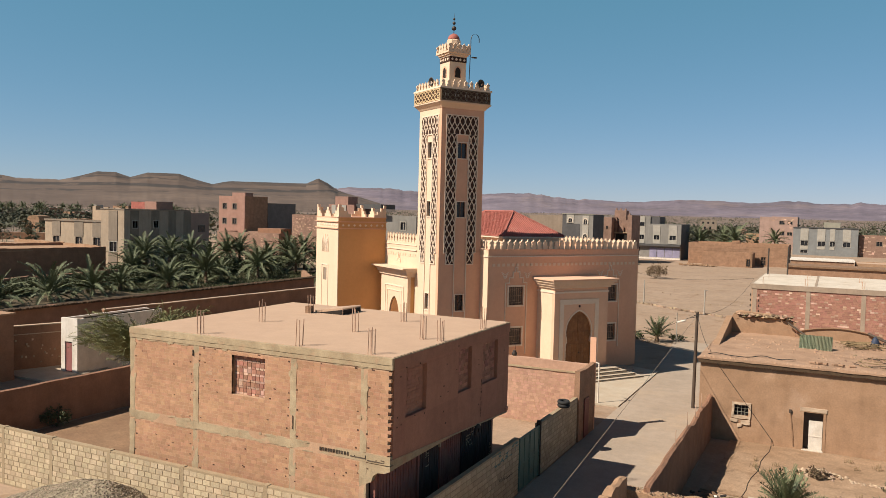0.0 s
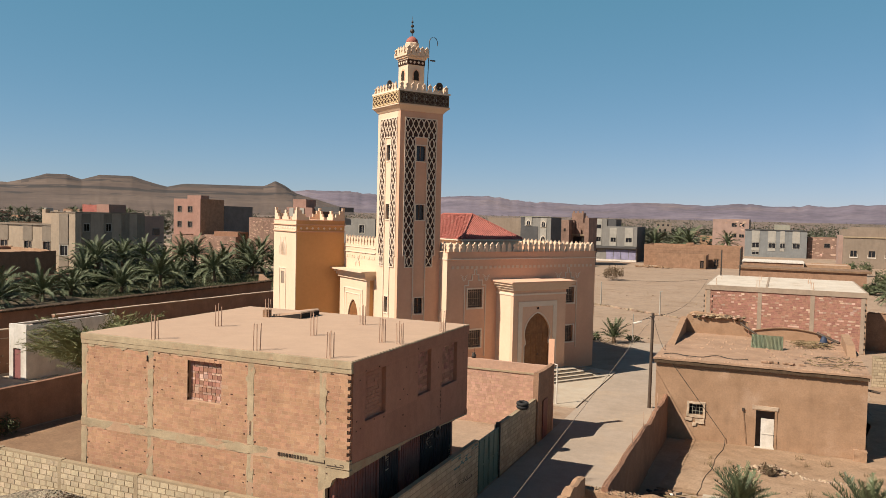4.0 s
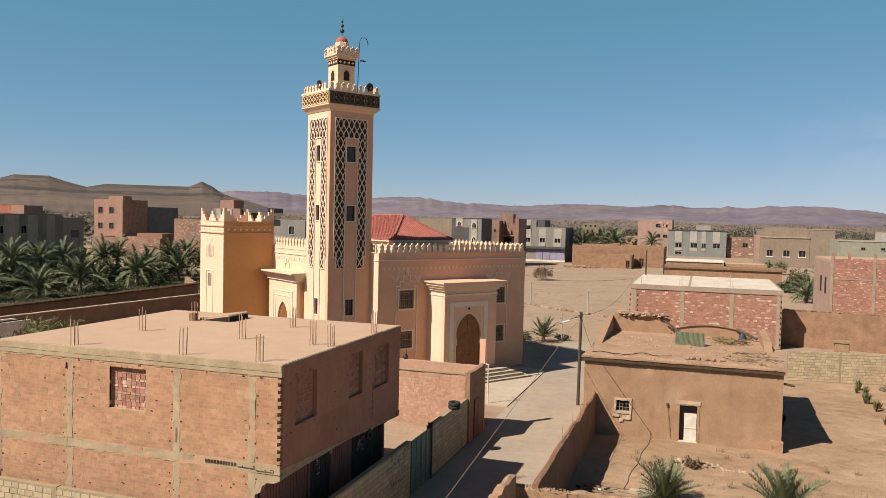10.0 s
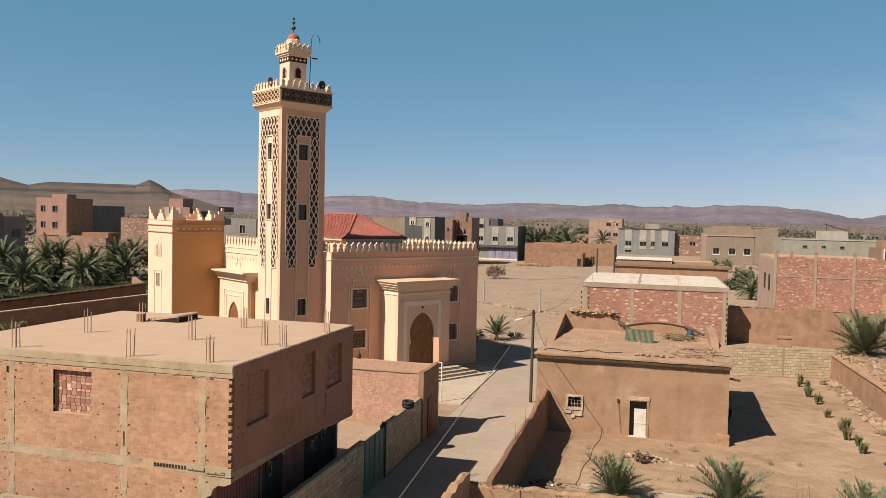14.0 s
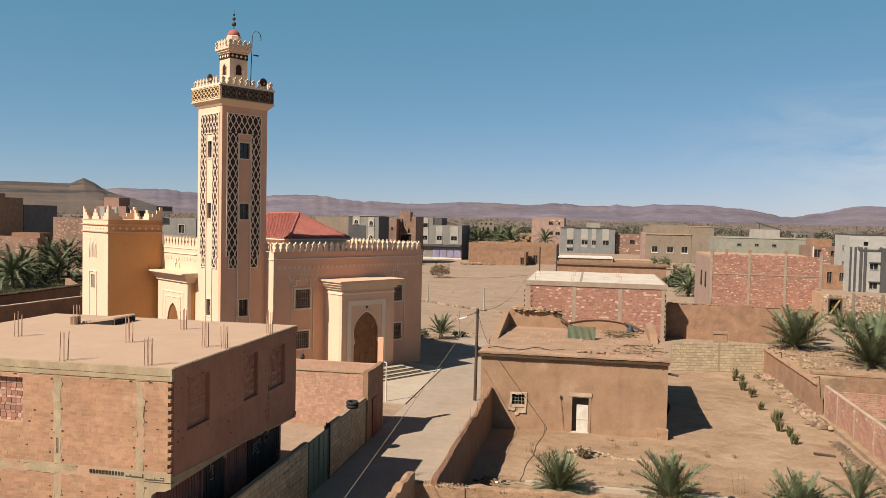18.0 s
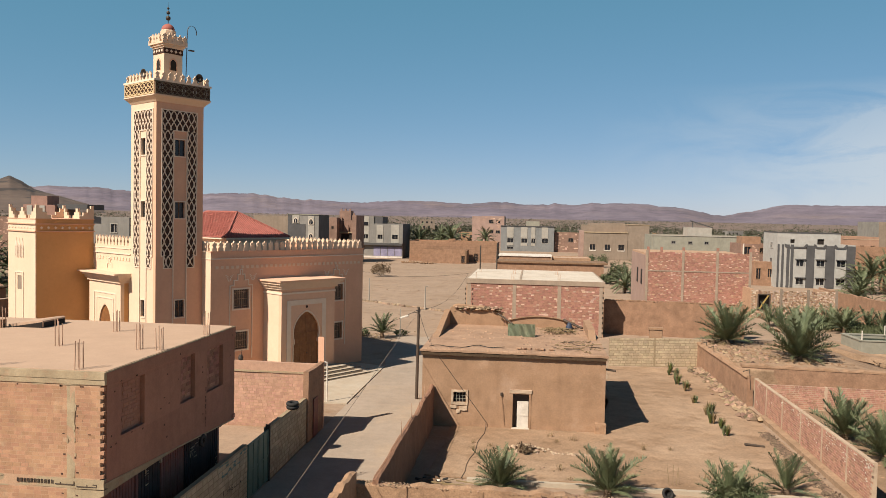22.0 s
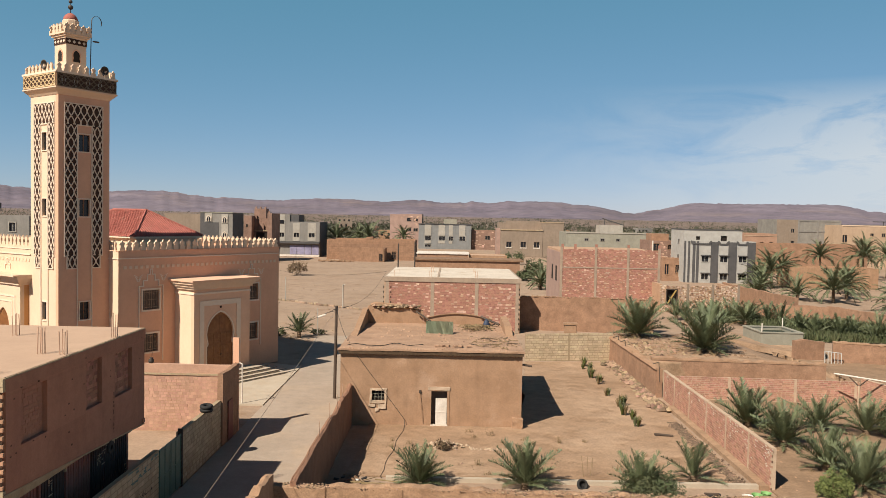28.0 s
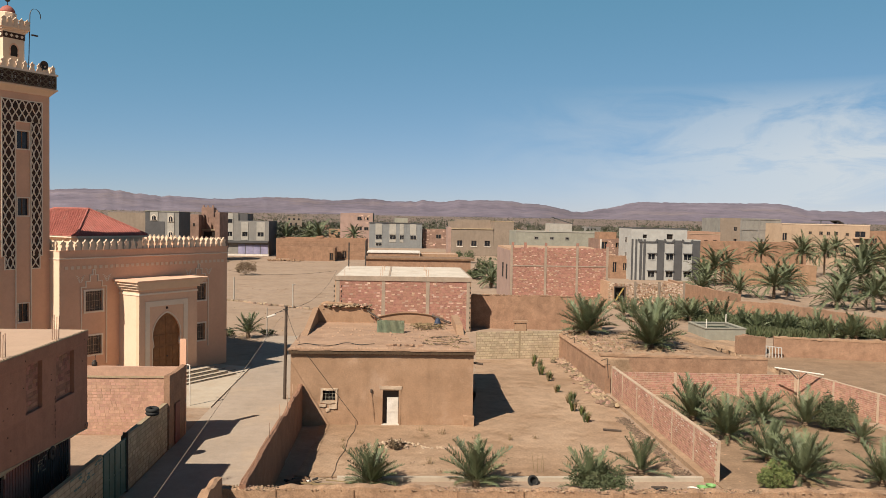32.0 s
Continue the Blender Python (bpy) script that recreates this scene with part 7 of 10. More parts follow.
for x in (1.75, 6.05, 10.05):
    part("sill", boxes((x - 0.2, -0.12, 2.6, x + 1.75, 0.0, 2.83), (x - 0.2, -0.1, 2.83, x - 0.12, 0.0, 3.6), (x + 1.67, -0.1, 2.83, x + 1.75, 0.0, 3.6)), M["whitepaint"], b, "white window sill")
part("coping", boxes((-0.1, -0.2, 8.0, 12.65, 0.3, 8.3)), M["concrete"], b)
part("upper_room", boxes((-0.2, 7, 7.6, 14.0, 16, 10.3), (2.0, 7.2, 10.3, 12.5, 15, 10.9)), M["beige"], b)
part("tower_block", boxes((12.7, 0.1, 0, 18.9, 14, 10.45)), M["beige"], b)
part("tower_coping", boxes((12.6, 0.0, 10.45, 19.0, 14.1, 10.65)), M["concrete"], b)
part("side_wing", boxes((-1.1, 2, 0, -0.02, 10, 8.5)), M["rosy"], b)
b = B("low_green_house", "long low pale grey-green house", 28.4, 52.0, 192, 12, 8.5, "greenish", [(4.7, 6.5, 0.8, 0.5), (8.6, 6.5, 0.8, 0.5), (12.4, 6.5, 0.8, 0.5)], frame_mat="grey")
part("roof_room", boxes((8.4, 0.4, 8.2, 14.0, 6, 10.4)), M["pale"], b)
part("water_panel", prism(bmesh.new(), [(9.2, 11.9), (14.3, 10.4), (14.3, 10.55), (9.2, 12.1)], "y", 1, 2.5), M["dgrey"], b, "dark tilted roof panel")
part("panel_leg", boxes((9.6, 1.2, 10.4, 9.75, 1.35, 11.9)), M["dgrey"], b)
part("eave_line", boxes((0, -0.12, 8.3, 23.6, 0.0, 8.5)), M["pale"], b)
# half-built brick house and mud ruin behind the red house
b = B("half_brick_house", "half-built pale red brick house with dark openings", 41.0, 47.0, 160, 9, 7.6, "brick_far", [(0.6, 5.6, 1.2, 1.4), (3.6, 5.9, 0.8, 0.9)], frame_mat="mud_dark")
fleck_face(b, 2.0, 3.4, 0.3, 7.4, 0.0, 213, 0.25, 0.4, 0.25)
fleck_face(b, 0.1, 5.9, 0.3, 5.4, 0.0, 214, 0.2, 0.4, 0.25)
part("roof_hut", boxes((0.8, 3, 7.3, 4.5, 7, 9.0)), M["mud_red"], b)
part("post", boxes((0.3, -0.1, 4.8, 0.55, 0.0, 7.6)), M["whitepaint"], b)
b = B("ochre_ruin", "crumbling ochre mud ruin with two dark openings", 41.6, 45.4, 153, 5, 4.3, "mud_red", [(0.5, 1.2, 0.8, 2.0), (2.6, 1.6, 0.7, 1.5)], frame_mat="mud")
part("rag", rough_edges(boxes((0.05, 0.03, 4.3, 3.7, 0.3, 4.55)), 0.18, 1.1, 9), M["mud_red"], b)
# grey block with dark vertical bands
b = B("banded_block", "three-storey pale grey block with dark vertical bands", 44.9, 58.6, 150, 9, 8.0, "lgrey",
      [(3.4, 4.0, 1.3, 1.1), (6.95, 4.0, 1.4, 1.1), (10.5, 4.0, 1.5, 1.1), (3.4, 0.6, 1.3, 1.1), (6.95, 0.6, 1.4, 1.1), (10.5, 0.6, 1.5, 1.1)],
      stripes=[(0.74, 1.1, 0, 7.9, "dgrey"), (1.64, 2.1, 0, 7.9, "dgrey"), (2.35, 2.8, 0, 7.9, "dgrey"), (5.1, 6.5, 0, 7.8, "dgrey"), (8.45, 10.05, 0, 7.8, "dgrey"), (12.1, 13.65, 0, 7.8, "dgrey"), (0.0, 0.3, 0, 7.95, "dgrey")],
      side_windows=[(-1, 3.0, 4.0, 1.2, 1.2), (-1, 3.0, 0.8, 1.2, 1.2), (-1, 3.0, 7.2, 1.2, 1.0)], frame_mat="lgrey", parapet=0.05)
part("top_storey", holed_wall(bmesh.new(), 0, 11.1, 8.0, 10.05, 0.25, 0.5, [(2.3, 8.15, 3.1, 8.85), (7.05, 8.0, 8.25, 9.0)]), M["lgrey"], b, "plain pale top storey")
part("top_storey_sides", boxes((0, 0.5, 8.0, 0.25, 9, 10.05), (10.85, 0.5, 8.0, 11.1, 9, 10.05), (0.25, 8.75, 8.0, 10.85, 9, 10.05), (0.25, 0.5, 9.6, 10.85, 8.75, 9.75)), M["lgrey"], b)
part("top_opening", boxes((2.3, 0.52, 8.15, 3.1, 0.56, 8.85)), M["dark"], b)
part("top_opening", boxes((7.05, 0.52, 8.0, 8.25, 0.56, 9.0)), M["dark"], b)
part("coping", boxes((-0.06, 0.15, 10.05, 11.2, 0.55, 10.22), (-0.06, 0.55, 10.05, 0.3, 9, 10.22)), M["dgrey"], b)
for a, c in ((1.3, 5.1), (6.5, 8.45), (10.05, 12.1)):
    part("wave_band", prism(bmesh.new(), [(a, 7.45), (a + 0.3, 7.3), (c - 0.3, 7.3), (c, 7.45), (c + 0.15, 8.02), (c - 0.15, 8.02), (c - 0.5, 7.55), (a + 0.5, 7.55), (a + 0.15, 8.02), (a - 0.15, 8.02)], "y", -0.16, -0.11), M["dgrey"], b, "dark wavy moulding")
for x in (3.4, 6.95, 10.5):
    for z in (4.0, 0.6):
        part("window_hood", boxes((x - 0.2, -0.3, z + 1.15, x + 1.6, 0.0, z + 1.3)), M["dgrey"], b)
b = B("orange_house", "orange rendered house with small windows", 77.25, 85.85, 206, 14, 8.9, "orange", [(4.2, 5.7, 0.95, 1.0), (6.65, 5.7, 1.0, 1.0)], frame_mat="orange")
for z in (8.2, 5.2, 3.9):
    part("string_course", boxes((0, -0.08, z, 8.6, 0.0, z + 0.15)), M["sand_render"], b)
b = B("grey_block_house", "bare grey concrete-block house", 94.0, 112.5, 226, 14, 12.85, "concrete_grey", [(4.2, 9.1, 0.9, 1.1), (4.2, 5.6, 0.9, 1.1)], frame_mat="beige")
part("plain_side", holed_wall(bmesh.new(), 0.0, 6.1, 0, 12.8, -0.08, 0.0, [(4.2, 9.1, 5.1, 10.2), (4.2, 5.6, 5.1, 6.7)]), M["beige"], b, "beige rendered bay")
for x in (6.1, 11.6, 18.0):
    part("pillar", boxes((x, -0.12, 0, x + 0.45, 0.0, 12.8)), M["grey"], b)
for z in (5.9, 9.3, 12.4):
    part("beam", boxes((6.55, -0.12, z, 11.6, 0.0, z + 0.4), (12.05, -0.12, z, 18.0, 0.0, z + 0.4)), M["grey"], b)
b = B("cream_house", "long sand-coloured house with a shaded balcony", 107.8, 133.5, 216, 16, 11.55, "sand_render", [(0.2, 6.8, 1.3, 2.0), (7.8, 8.6, 0.95, 0.8), (10.9, 8.5, 1.05, 0.95), (13.1, 8.4, 0.95, 1.05), (15.4, 8.4, 0.95, 1.0), (18.6, 8.2, 1.0, 0.9), (21.4, 8.05, 3.1, 1.6), (13.2, 5.1, 0.85, 1.2), (15.4, 5.0, 0.9, 1.15), (17.6, 2.6, 1.4, 2.2), (21.6, 4.6, 2.6, 1.2), (13.2, 2.0, 0.85, 1.2)], frame_mat="sand_render")
part("balcony_slab", boxes((20.6, -0.9, 7.6, 25.5, 0.0, 7.95)), M["sand_render"], b)
part("parapet_line", boxes((0, -0.1, 11.3, 25.7, 0.0, 11.55)), M["cream"], b)
part("roof_canopy", prism(bmesh.new(), [(12.6, 12.75), (18.3, 12.75), (20.0, 11.9), (19.8, 11.75), (18.2, 12.55), (12.6, 12.55)], "y", 3, 8), M["dgrey"], b, "dark tilted roof canopy")
part("canopy_leg", boxes((13.0, 3.2, 11.3, 13.2, 3.4, 12.55), (18.0, 3.2, 11.3, 18.2, 3.4, 12.5)), M["dgrey"], b)
building("brown_far_house", "low brown house with two dark openings", 134.2, 152.0, 219, 12, 9.8, "mud_red", [(2.0, 6.4, 1.4, 1.3), (7.0, 6.4, 1.4, 1.3)], parapet=0.4, frame_mat="mud")
building("far_mud_wall_house", "low mud house among palms", 68.0, 97.0, 182, 8, 6.9, "mud_red", parapet=0.5)
building("mud_barn", "small mud outbuilding with one opening", 62.0, 77.8, 142, 6, 3.7, "mud", [(5.9, 2.75, 0.65, 0.9)], parapet=0.4, frame_mat="mud_dark")
# low houses between the row house and the square's far edge
building("low_terrace_house", "low house with pale roof edge", -6.8, 13.5, 150, 7, 3.2, "mud_red", parapet=0.2)
part("roof_edge", boxes((-7.1, 149.7, 3.2, 14.2, 157.3, 3.5)), M["mud_dark"], None).name = "roof_edge"
tagged(bpy.data.objects["roof_edge"], "dark overhanging earth roof edge", "roof")
building("whitewashed_terrace", "low brown house with whitewashed roof edge", -7.0, 4.0, 168, 8, 3.6, "mud_red", parapet=0.1)
building("whitewashed_terrace", "low brown house with whitewashed roof edge", 4.4, 12.5, 170, 8, 3.4, "mud", parapet=0.1)
part("roof_edge", boxes((-7.2, 167.8, 3.6, 4.2, 176.2, 3.85)), M["whitepaint"], None).name = "white_roof_edge"
tagged(bpy.data.objects["white_roof_edge"], "whitewashed flat roof edge", "roof")

# stone ruin beside the red house
stone = thing("stone_ruin", pose(0, 0, 0), "roofless rubble-stone house shell with wooden window", "house")
part("core", holed_wall(bmesh.new(), 27.0, 37.1, -0.1, 3.3, 100.03, 100.4, [(27.8, 0.9, 29.3, 2.9)]), M["mortar"], stone)
part("side_wall", boxes((36.7, 100.4, -0.1, 37.1, 107, 3.2)), M["mortar"], stone)
part("side_wall", boxes((27.0, 100.4, -0.1, 27.4, 107, 3.5)), M["mortar"], stone)
r6 = random.Random(17)
for mt, share in (("ruin_stone", 0.0), ("stone_dark", 0.62)):
    bm = bmesh.new()
    r6 = random.Random(17)
    for i in range(34):
        for k in range(17):
            cx, cz, pick = 27.15 + i * 0.295 + r6.uniform(-0.09, 0.09) + 0.14 * (k % 2), 0.1 + k * 0.2 + r6.uniform(-0.06, 0.06), r6.random()
            n, rx, rz, y = r6.randint(5, 7), r6.uniform(0.10, 0.17), r6.uniform(0.07, 0.125), 99.99 - 0.05 * r6.random()
            out = [(cx + rx * r6.uniform(0.75, 1.1) * math.cos(j * math.tau / n), cz + rz * r6.uniform(0.75, 1.1) * math.sin(j * math.tau / n)) for j in range(n)]
            if (pick > 0.72) == (share > 0) and not (27.55 < cx < 29.5 and 0.8 < cz < 3.0) and not (31.2 < cx < 32.9 and 0.55 < cz < 0.8) and cx < 37.0:
                prism(bm, out, "y", y, 100.06)
    part("stone", bm, M[mt], stone, "rough pale field stones" if share == 0 else "brown field stones", kind="stuff")
for x in (30.4, 33.6, 36.9):
    part("pier", boxes((x, 99.9, 0, x + 0.3, 100.0, 3.6)), M["beige"], stone)
part("window_frame", strip_line(bmesh.new(), [(27.85, 0.95), (27.85, 2.85), (29.25, 2.85), (29.25, 0.95), (27.85, 0.95)], 0.14, 99.95, 100.1), M["pole"], stone)
part("window_brace", prism(bmesh.new(), [(27.9, 1.0), (28.1, 1.0), (29.2, 2.8), (29.0, 2.8)], "y", 99.97, 100.05), M["yellow_wood"], stone)
part("lintel", boxes((31.2, 99.9, 0.58, 32.9, 100.0, 0.75)), M["pole"], stone, "dark timber lintel")
part("opening", boxes((27.8, 100.41, 0.9, 29.3, 100.45, 2.9)), M["dark"], stone)

# ---- left side of the town ----
b = B("white_ribbed_block", "long pale two-storey building with ribbed bays", -132.3, -116.8, 98, 14, 8.3, "block_front", [(2.3, 3.2, 1.7, 2.0), (8.4, 3.2, 1.7, 2.0), (14.0 - 0.9, 3.2, 1.7, 2.0)], stripes=[(2.1, 4.3, 5.3, 8.0, "block_bay"), (8.1, 10.4, 5.3, 8.0, "block_bay"), (12.9, 15.2, 5.3, 8.0, "block_bay")], frame_mat="block_side")
part("parapet", boxes((0, -0.2, 8.05, 15.5, 0.3, 8.35)), M["block_bay"], b)
b = B("white_corner_block", "taller pale corner block of a school-like building", -116.8, -111.0, 97.6, 15.5, 10.4, "block_front", [(2.2, 3.0, 1.8, 1.7)], side_windows=[(1, 1.8, 7.2, 1.1, 1.3), (1, 6.6, 7.2, 1.1, 1.3), (1, 1.8, 3.2, 1.1, 1.5), (1, 6.6, 3.2, 1.1, 1.5), (1, 10.6, 3.2, 1.1, 1.5)], stripes=[(2.0, 4.2, 4.9, 10.2, "block_bay"), (2.0, 4.2, 0.2, 2.8, "block_bay")], frame_mat="pale", sides="block_side")
for y in (1.3, 6.1, 10.2, 14.0):
    part("shade_rib", boxes((5.8, y, 0, 5.83, y + 1.9, 10.3)), M["block_bay"], b)
part("wing", boxes((0.6, 15.6, 0, 5.7, 21.0, 10.0)), M["rosy"], b, "pink rendered end wing")
part("wing_window", boxes((5.7, 18.0, 6.3, 5.78, 19.8, 7.6), (5.7, 16.0, 3.6, 5.78, 17.0, 4.8)), M["glass"], b)
part("roof_parapet", boxes((-9.5, 6, 8.2, 0, 13, 10.2), (-9.5, 6, 10.2, -8.6, 7, 10.9), (-6.5, 6, 10.2, -5.4, 6.4, 10.7), (-3.4, 6, 10.2, -2.0, 6.4, 10.7)), M["block_front"], b)
part("roof_parapet", boxes((-0.1, -0.1, 10.4, 5.95, 15.5, 10.55)), M["block_bay"], b)
part("red_canopy", boxes((-1.5, 8, 10.6, 2.0, 12, 11.9)), M["redtile"], b, "red rooftop room")
part("orange_room", boxes((2.02, 8, 10.4, 5.0, 12, 12.0)), M["pink"], b)
b = B("pink_tower_house", "tall pinkish unfinished brick house", -142.0, -133.5, 155, 9, 14.1, "pink", [(1.3, 10.8, 1.3, 1.4), (4.6, 10.8, 1.3, 1.4), (1.3, 7.0, 1.3, 1.4), (4.6, 7.0, 1.3, 1.4)], frame_mat="beige", sides="mud_red")
part("roof_hut", boxes((3.5, 1, 13.6, 7.8, 4, 15.0)), M["pink"], b)
part("rear_block", boxes((1.5, 9.2, 0, 8.5, 21, 12.5)), M["slate"], b)
b = B("low_brick_house", "low brick house with blind walls", -136.0, -117.0, 148, 8, 5.3, "brick_far", parapet=0.3)
fleck_face(b, 0.3, 18.7, 0.3, 5.1, 0.0, 220, 0.15, 0.45, 0.25, "fleck_dull")
part("roof_hut", boxes((11.0, 2, 5.0, 18.0, 6, 6.3)), M["mud_brown"], b)
b = B("grey_low_house", "low pale brick house", -115.5, -100.0, 151, 10, 9.9, "brick_far", parapet=0.3)
fleck_face(b, 0.3, 15.2, 0.3, 9.6, 0.0, 221, 0.3, 0.45, 0.25, "fleck_dull")
b = B("pink_white_house", "pink and white painted house with a roof hut", -73.7, -68.8, 106, 6, 12.2, "pink", stripes=[(0.6, 1.4, 8, 12.1, "pale"), (2.6, 3.4, 8, 12.1, "pale")])
part("roof_hut", boxes((1.1, 0.2, 11.8, 3.6, 3, 13.5)), M["pink"], b)
part("dark_roof", boxes((4.95, 0.5, 11.6, 9.6, 5, 12.35)), M["dgrey"], b)
building("pale_house", "pale grey house behind the mosque", -68.5, -58.5, 108, 8, 10.6, "grey", [(7.2, 8.4, 0.9, 1.2)], frame_mat="pale")
lw = thing("wall_compound", pose(0, 0, 0), "long high earth wall of a compound", "wall", kind="structure")
part("core", wall_strip(bmesh.new(), (-109.5, 66.0), (-104.2, 88.0), -0.1, 4.5, 0.5, rag=0.08), M["mud_brown"], lw)
part("return_wall", wall_strip(bmesh.new(), (-104.4, 88.0), (-130.0, 90.0), -0.1, 3.0, 0.5, rag=0.08), M["mud_red"], lw)
# roof and sunlit parapets in lighter mud, the shaded parapet in darker mud
part("roof", prism(bmesh.new(), [(-109.3, 66.2), (-104.4, 87.8), (-116.0, 90.5), (-131.0, 91.5), (-131.0, 66.2)], "z", 4.05, 4.2), M["mud"], lw, "flat trodden earth roof")
part("parapet", wall_strip(bmesh.new(), (-131.0, 90.9), (-116.5, 89.6), 4.2, 4.75, 0.5, rag=0.1), M["mud"], lw)
part("parapet", wall_strip(bmesh.new(), (-116.5, 89.6), (-105.0, 87.3), 4.2, 4.62, 0.4, rag=0.1), M["mud"], lw)
part("parapet", wall_strip(bmesh.new(), (-121.0, 78.0), (-116.5, 89.6), 4.2, 4.6, 0.4, rag=0.1), M["mud_brown"], lw)
lw = thing("wall_grove_back", pose(0, 0, 0), "low earth wall behind the date palms", "wall", kind="structure")
part("core", wall_strip(bmesh.new(), (-88.0, 52.0), (-91.0, 79.0), -0.1, 2.1, 0.45, rag=0.1), M["mud_brown"], lw)
lw = thing("wall_far_lot", pose(0, 0, 0), "long low earth wall round a bare lot", "wall", kind="structure")
part("core", wall_strip(bmesh.new(), (-236.0, 138.0), (-206.0, 163.0), -0.1, 2.1, 0.5, rag=0.06), M["mud_red"], lw)
for x, y, w, h in ((-277.5, 196, 9.5, 4.6), (-296, 180, 14.0, 5.2)):
    b = building("low_dark_house", "low dark flat-roofed house beyond the bare lot", x, x + w, y, 8, h, "mud_red", [(w * 0.4, 0.1, 1.4, 2.2)], parapet=0.4, frame_mat="mud_dark")
    part("roof_hut", prism(bmesh.new(), [(1.0, h - 0.1), (w - 1.0, h - 0.1), (w - 2.0, h + 1.3), (w * 0.5, h + 1.7), (2.0, h + 1.2)], "y", 1.0, 6.0), M["mud_dark"], b, "rounded dark roof room")

rv = random.Random(17)
for az, r, w, h, mt in ((53.2, 760, 10, 6.0, "mud_red"), (51.9, 820, 8, 5.5, "beige"), (50.4, 800, 6, 9.5, "pale"), (49.8, 860, 9, 6.0, "lgrey"), (48.8, 780, 12, 8.0, "grey"), (48.2, 840, 8, 6.5, "pale"), (45.8, 900, 9, 6.0, "beige"), (42.4, 850, 9, 6.5, "mud_red"), (40.6, 880, 8, 5.5, "beige"), (31.0, 700, 9, 6.0, "beige"), (28.6, 640, 9, 7.0, "mud_red"), (27.6, 690, 8, 6.0, "pale")):
    x, y = -r * math.sin(radians(az)), r * math.cos(radians(az))
    building("village_house", "small far flat-roofed house among date palms", 0, w, 0, 8, h, mt, [(w * 0.2, h * 0.55, 1.2, 1.2), (w * 0.6, h * 0.55, 1.2, 1.2)], frame_mat="mud_dark", m=pose(x, y, ground_height(x, y), 0, 0, az + rv.uniform(-15, 15)))

# ---- walls and yard on the left ----
for name, p, q, h, t, lab, mt in (
    ("wall_palm_grove", (-59.9, 26.0), (-60.2, 83.5), 2.5, 0.5, "mud wall with a thatched top round the palm grove", "mud_brown"),
    ("wall_grove_end", (-60.2, 83.5), (-68.0, 92.0), 2.5, 0.5, "mud wall end of the palm grove", "mud_red"),
    ("wall_alley", (-55.8, 47.0), (-52.6, 80.0), 2.3, 0.4, "low mud wall along the alley", "mud_brown"),
    ("wall_dark_yard", (-36.1, 14.0), (-35.5, 36.0), 2.2, 0.35, "earth wall closing the yard", "mud_brown"),
):
    w = thing(name, pose(0, 0, 0), lab, "wall", kind="structure")
    part("core", wall_strip(bmesh.new(), p, q, -0.1, h, t, rag=0.02 if name in ("wall_dark_yard", "wall_alley") else 0.09), M[mt], w)
    if name == "wall_alley":
        # pale strip paints the sunlit top of the wall
        part("coping", wall_strip(bmesh.new(), (p[0] + 0.05, p[1]), (q[0] + 0.05, q[1]), h, h + 0.07, t + 0.1, rag=0.02), M["post"], w, "wall top strip, sunlight put into its pale colour")
    if name == "wall_palm_grove":
        rows = []
        y = 26.0
        while y < 83.4:
            s = r6.uniform(0.05, 0.16)
            rows.append((-60.6 + r6.uniform(-0.1, 0.1), y, h - 0.05, -59.64 + r6.uniform(-0.07, 0.07), y + s, h + r6.uniform(0.06, 0.15)))
            y += s * 0.9
        mass("thatch", rows, M["straw"], w, label="ragged straw coping")
white = thing("white_house", pose(0, 0, 0), "small whitewashed house with a faded pink steel door", "house")
bm = holed_wall(bmesh.new(), -46.5, -44.9, -0.1, 3.7, 35.65, 35.85, [(-46.12, -0.05, -45.42, 2.1)])
part("front_wall", bm, M["whitepaint"], white)
part("side_wall", boxes((-45.1, 35.85, -0.1, -44.9, 43.0, 3.66), (-46.5, 35.85, -0.1, -46.3, 43.0, 3.66), (-46.3, 42.8, -0.1, -45.1, 43.0, 3.6)), M["whitepaint"], white)
part("roof", boxes((-46.3, 35.85, 3.3, -45.1, 42.8, 3.5)), M["slab"], white)
part("door", boxes((-46.12, 35.72, 0.0, -45.42, 35.77, 2.03)), M["pinkdoor"], white, "faded pink-red steel door")
part("lintel", boxes((-46.12, 35.75, 2.03, -45.42, 35.8, 2.1)), M["dark"], white)
part("pipe", tube(bmesh.new(), (-45.0, 36.2, 3.72), (-44.9, 42.8, 3.75), 0.06, sides=6), M["pole"], white, "dark pole lying on the wall")
sheet("terrace", [(-49.0, 33.0), (-44.4, 33.0), (-44.4, 37.5), (-46.4, 40.0), (-49.0, 40.0)], 0.06, M["court"], "pale cement terrace before the white house", "pavement", 0.2)
sheet("yard_soil", [(-35.4, 20.6), (-25.5, 20.6), (-25.5, 36.0), (-35.2, 36.0)], 0.015, M["yard_earth"], "brown trodden earth of the shaded yard", "ground", 0.06, rag=0.2)
brown = thing("brown_shed", pose(0, 0, 0), "reddish-brown flat-roofed mud house", "house")
part("wall", boxes((-56, 20, -0.1, -46.9, 32.5, 4.2)), M["mud_brown"], brown)
# lighter mud rim paints the sunlit roof edge
part("roof_edge", boxes((-56.1, 19.9, 4.2, -46.8, 32.6, 4.3)), M["mud"], brown)
row2 = thing("wall_patched", pose(0, 0, 0), "dark patched brick wall beyond the white house", "wall", kind="structure")
part("core", wall_strip(bmesh.new(), (-50.2, 31.0), (-47.3, 38.8), -0.1, 3.0, 0.35, rag=0.02), M["mud_brown"], row2)
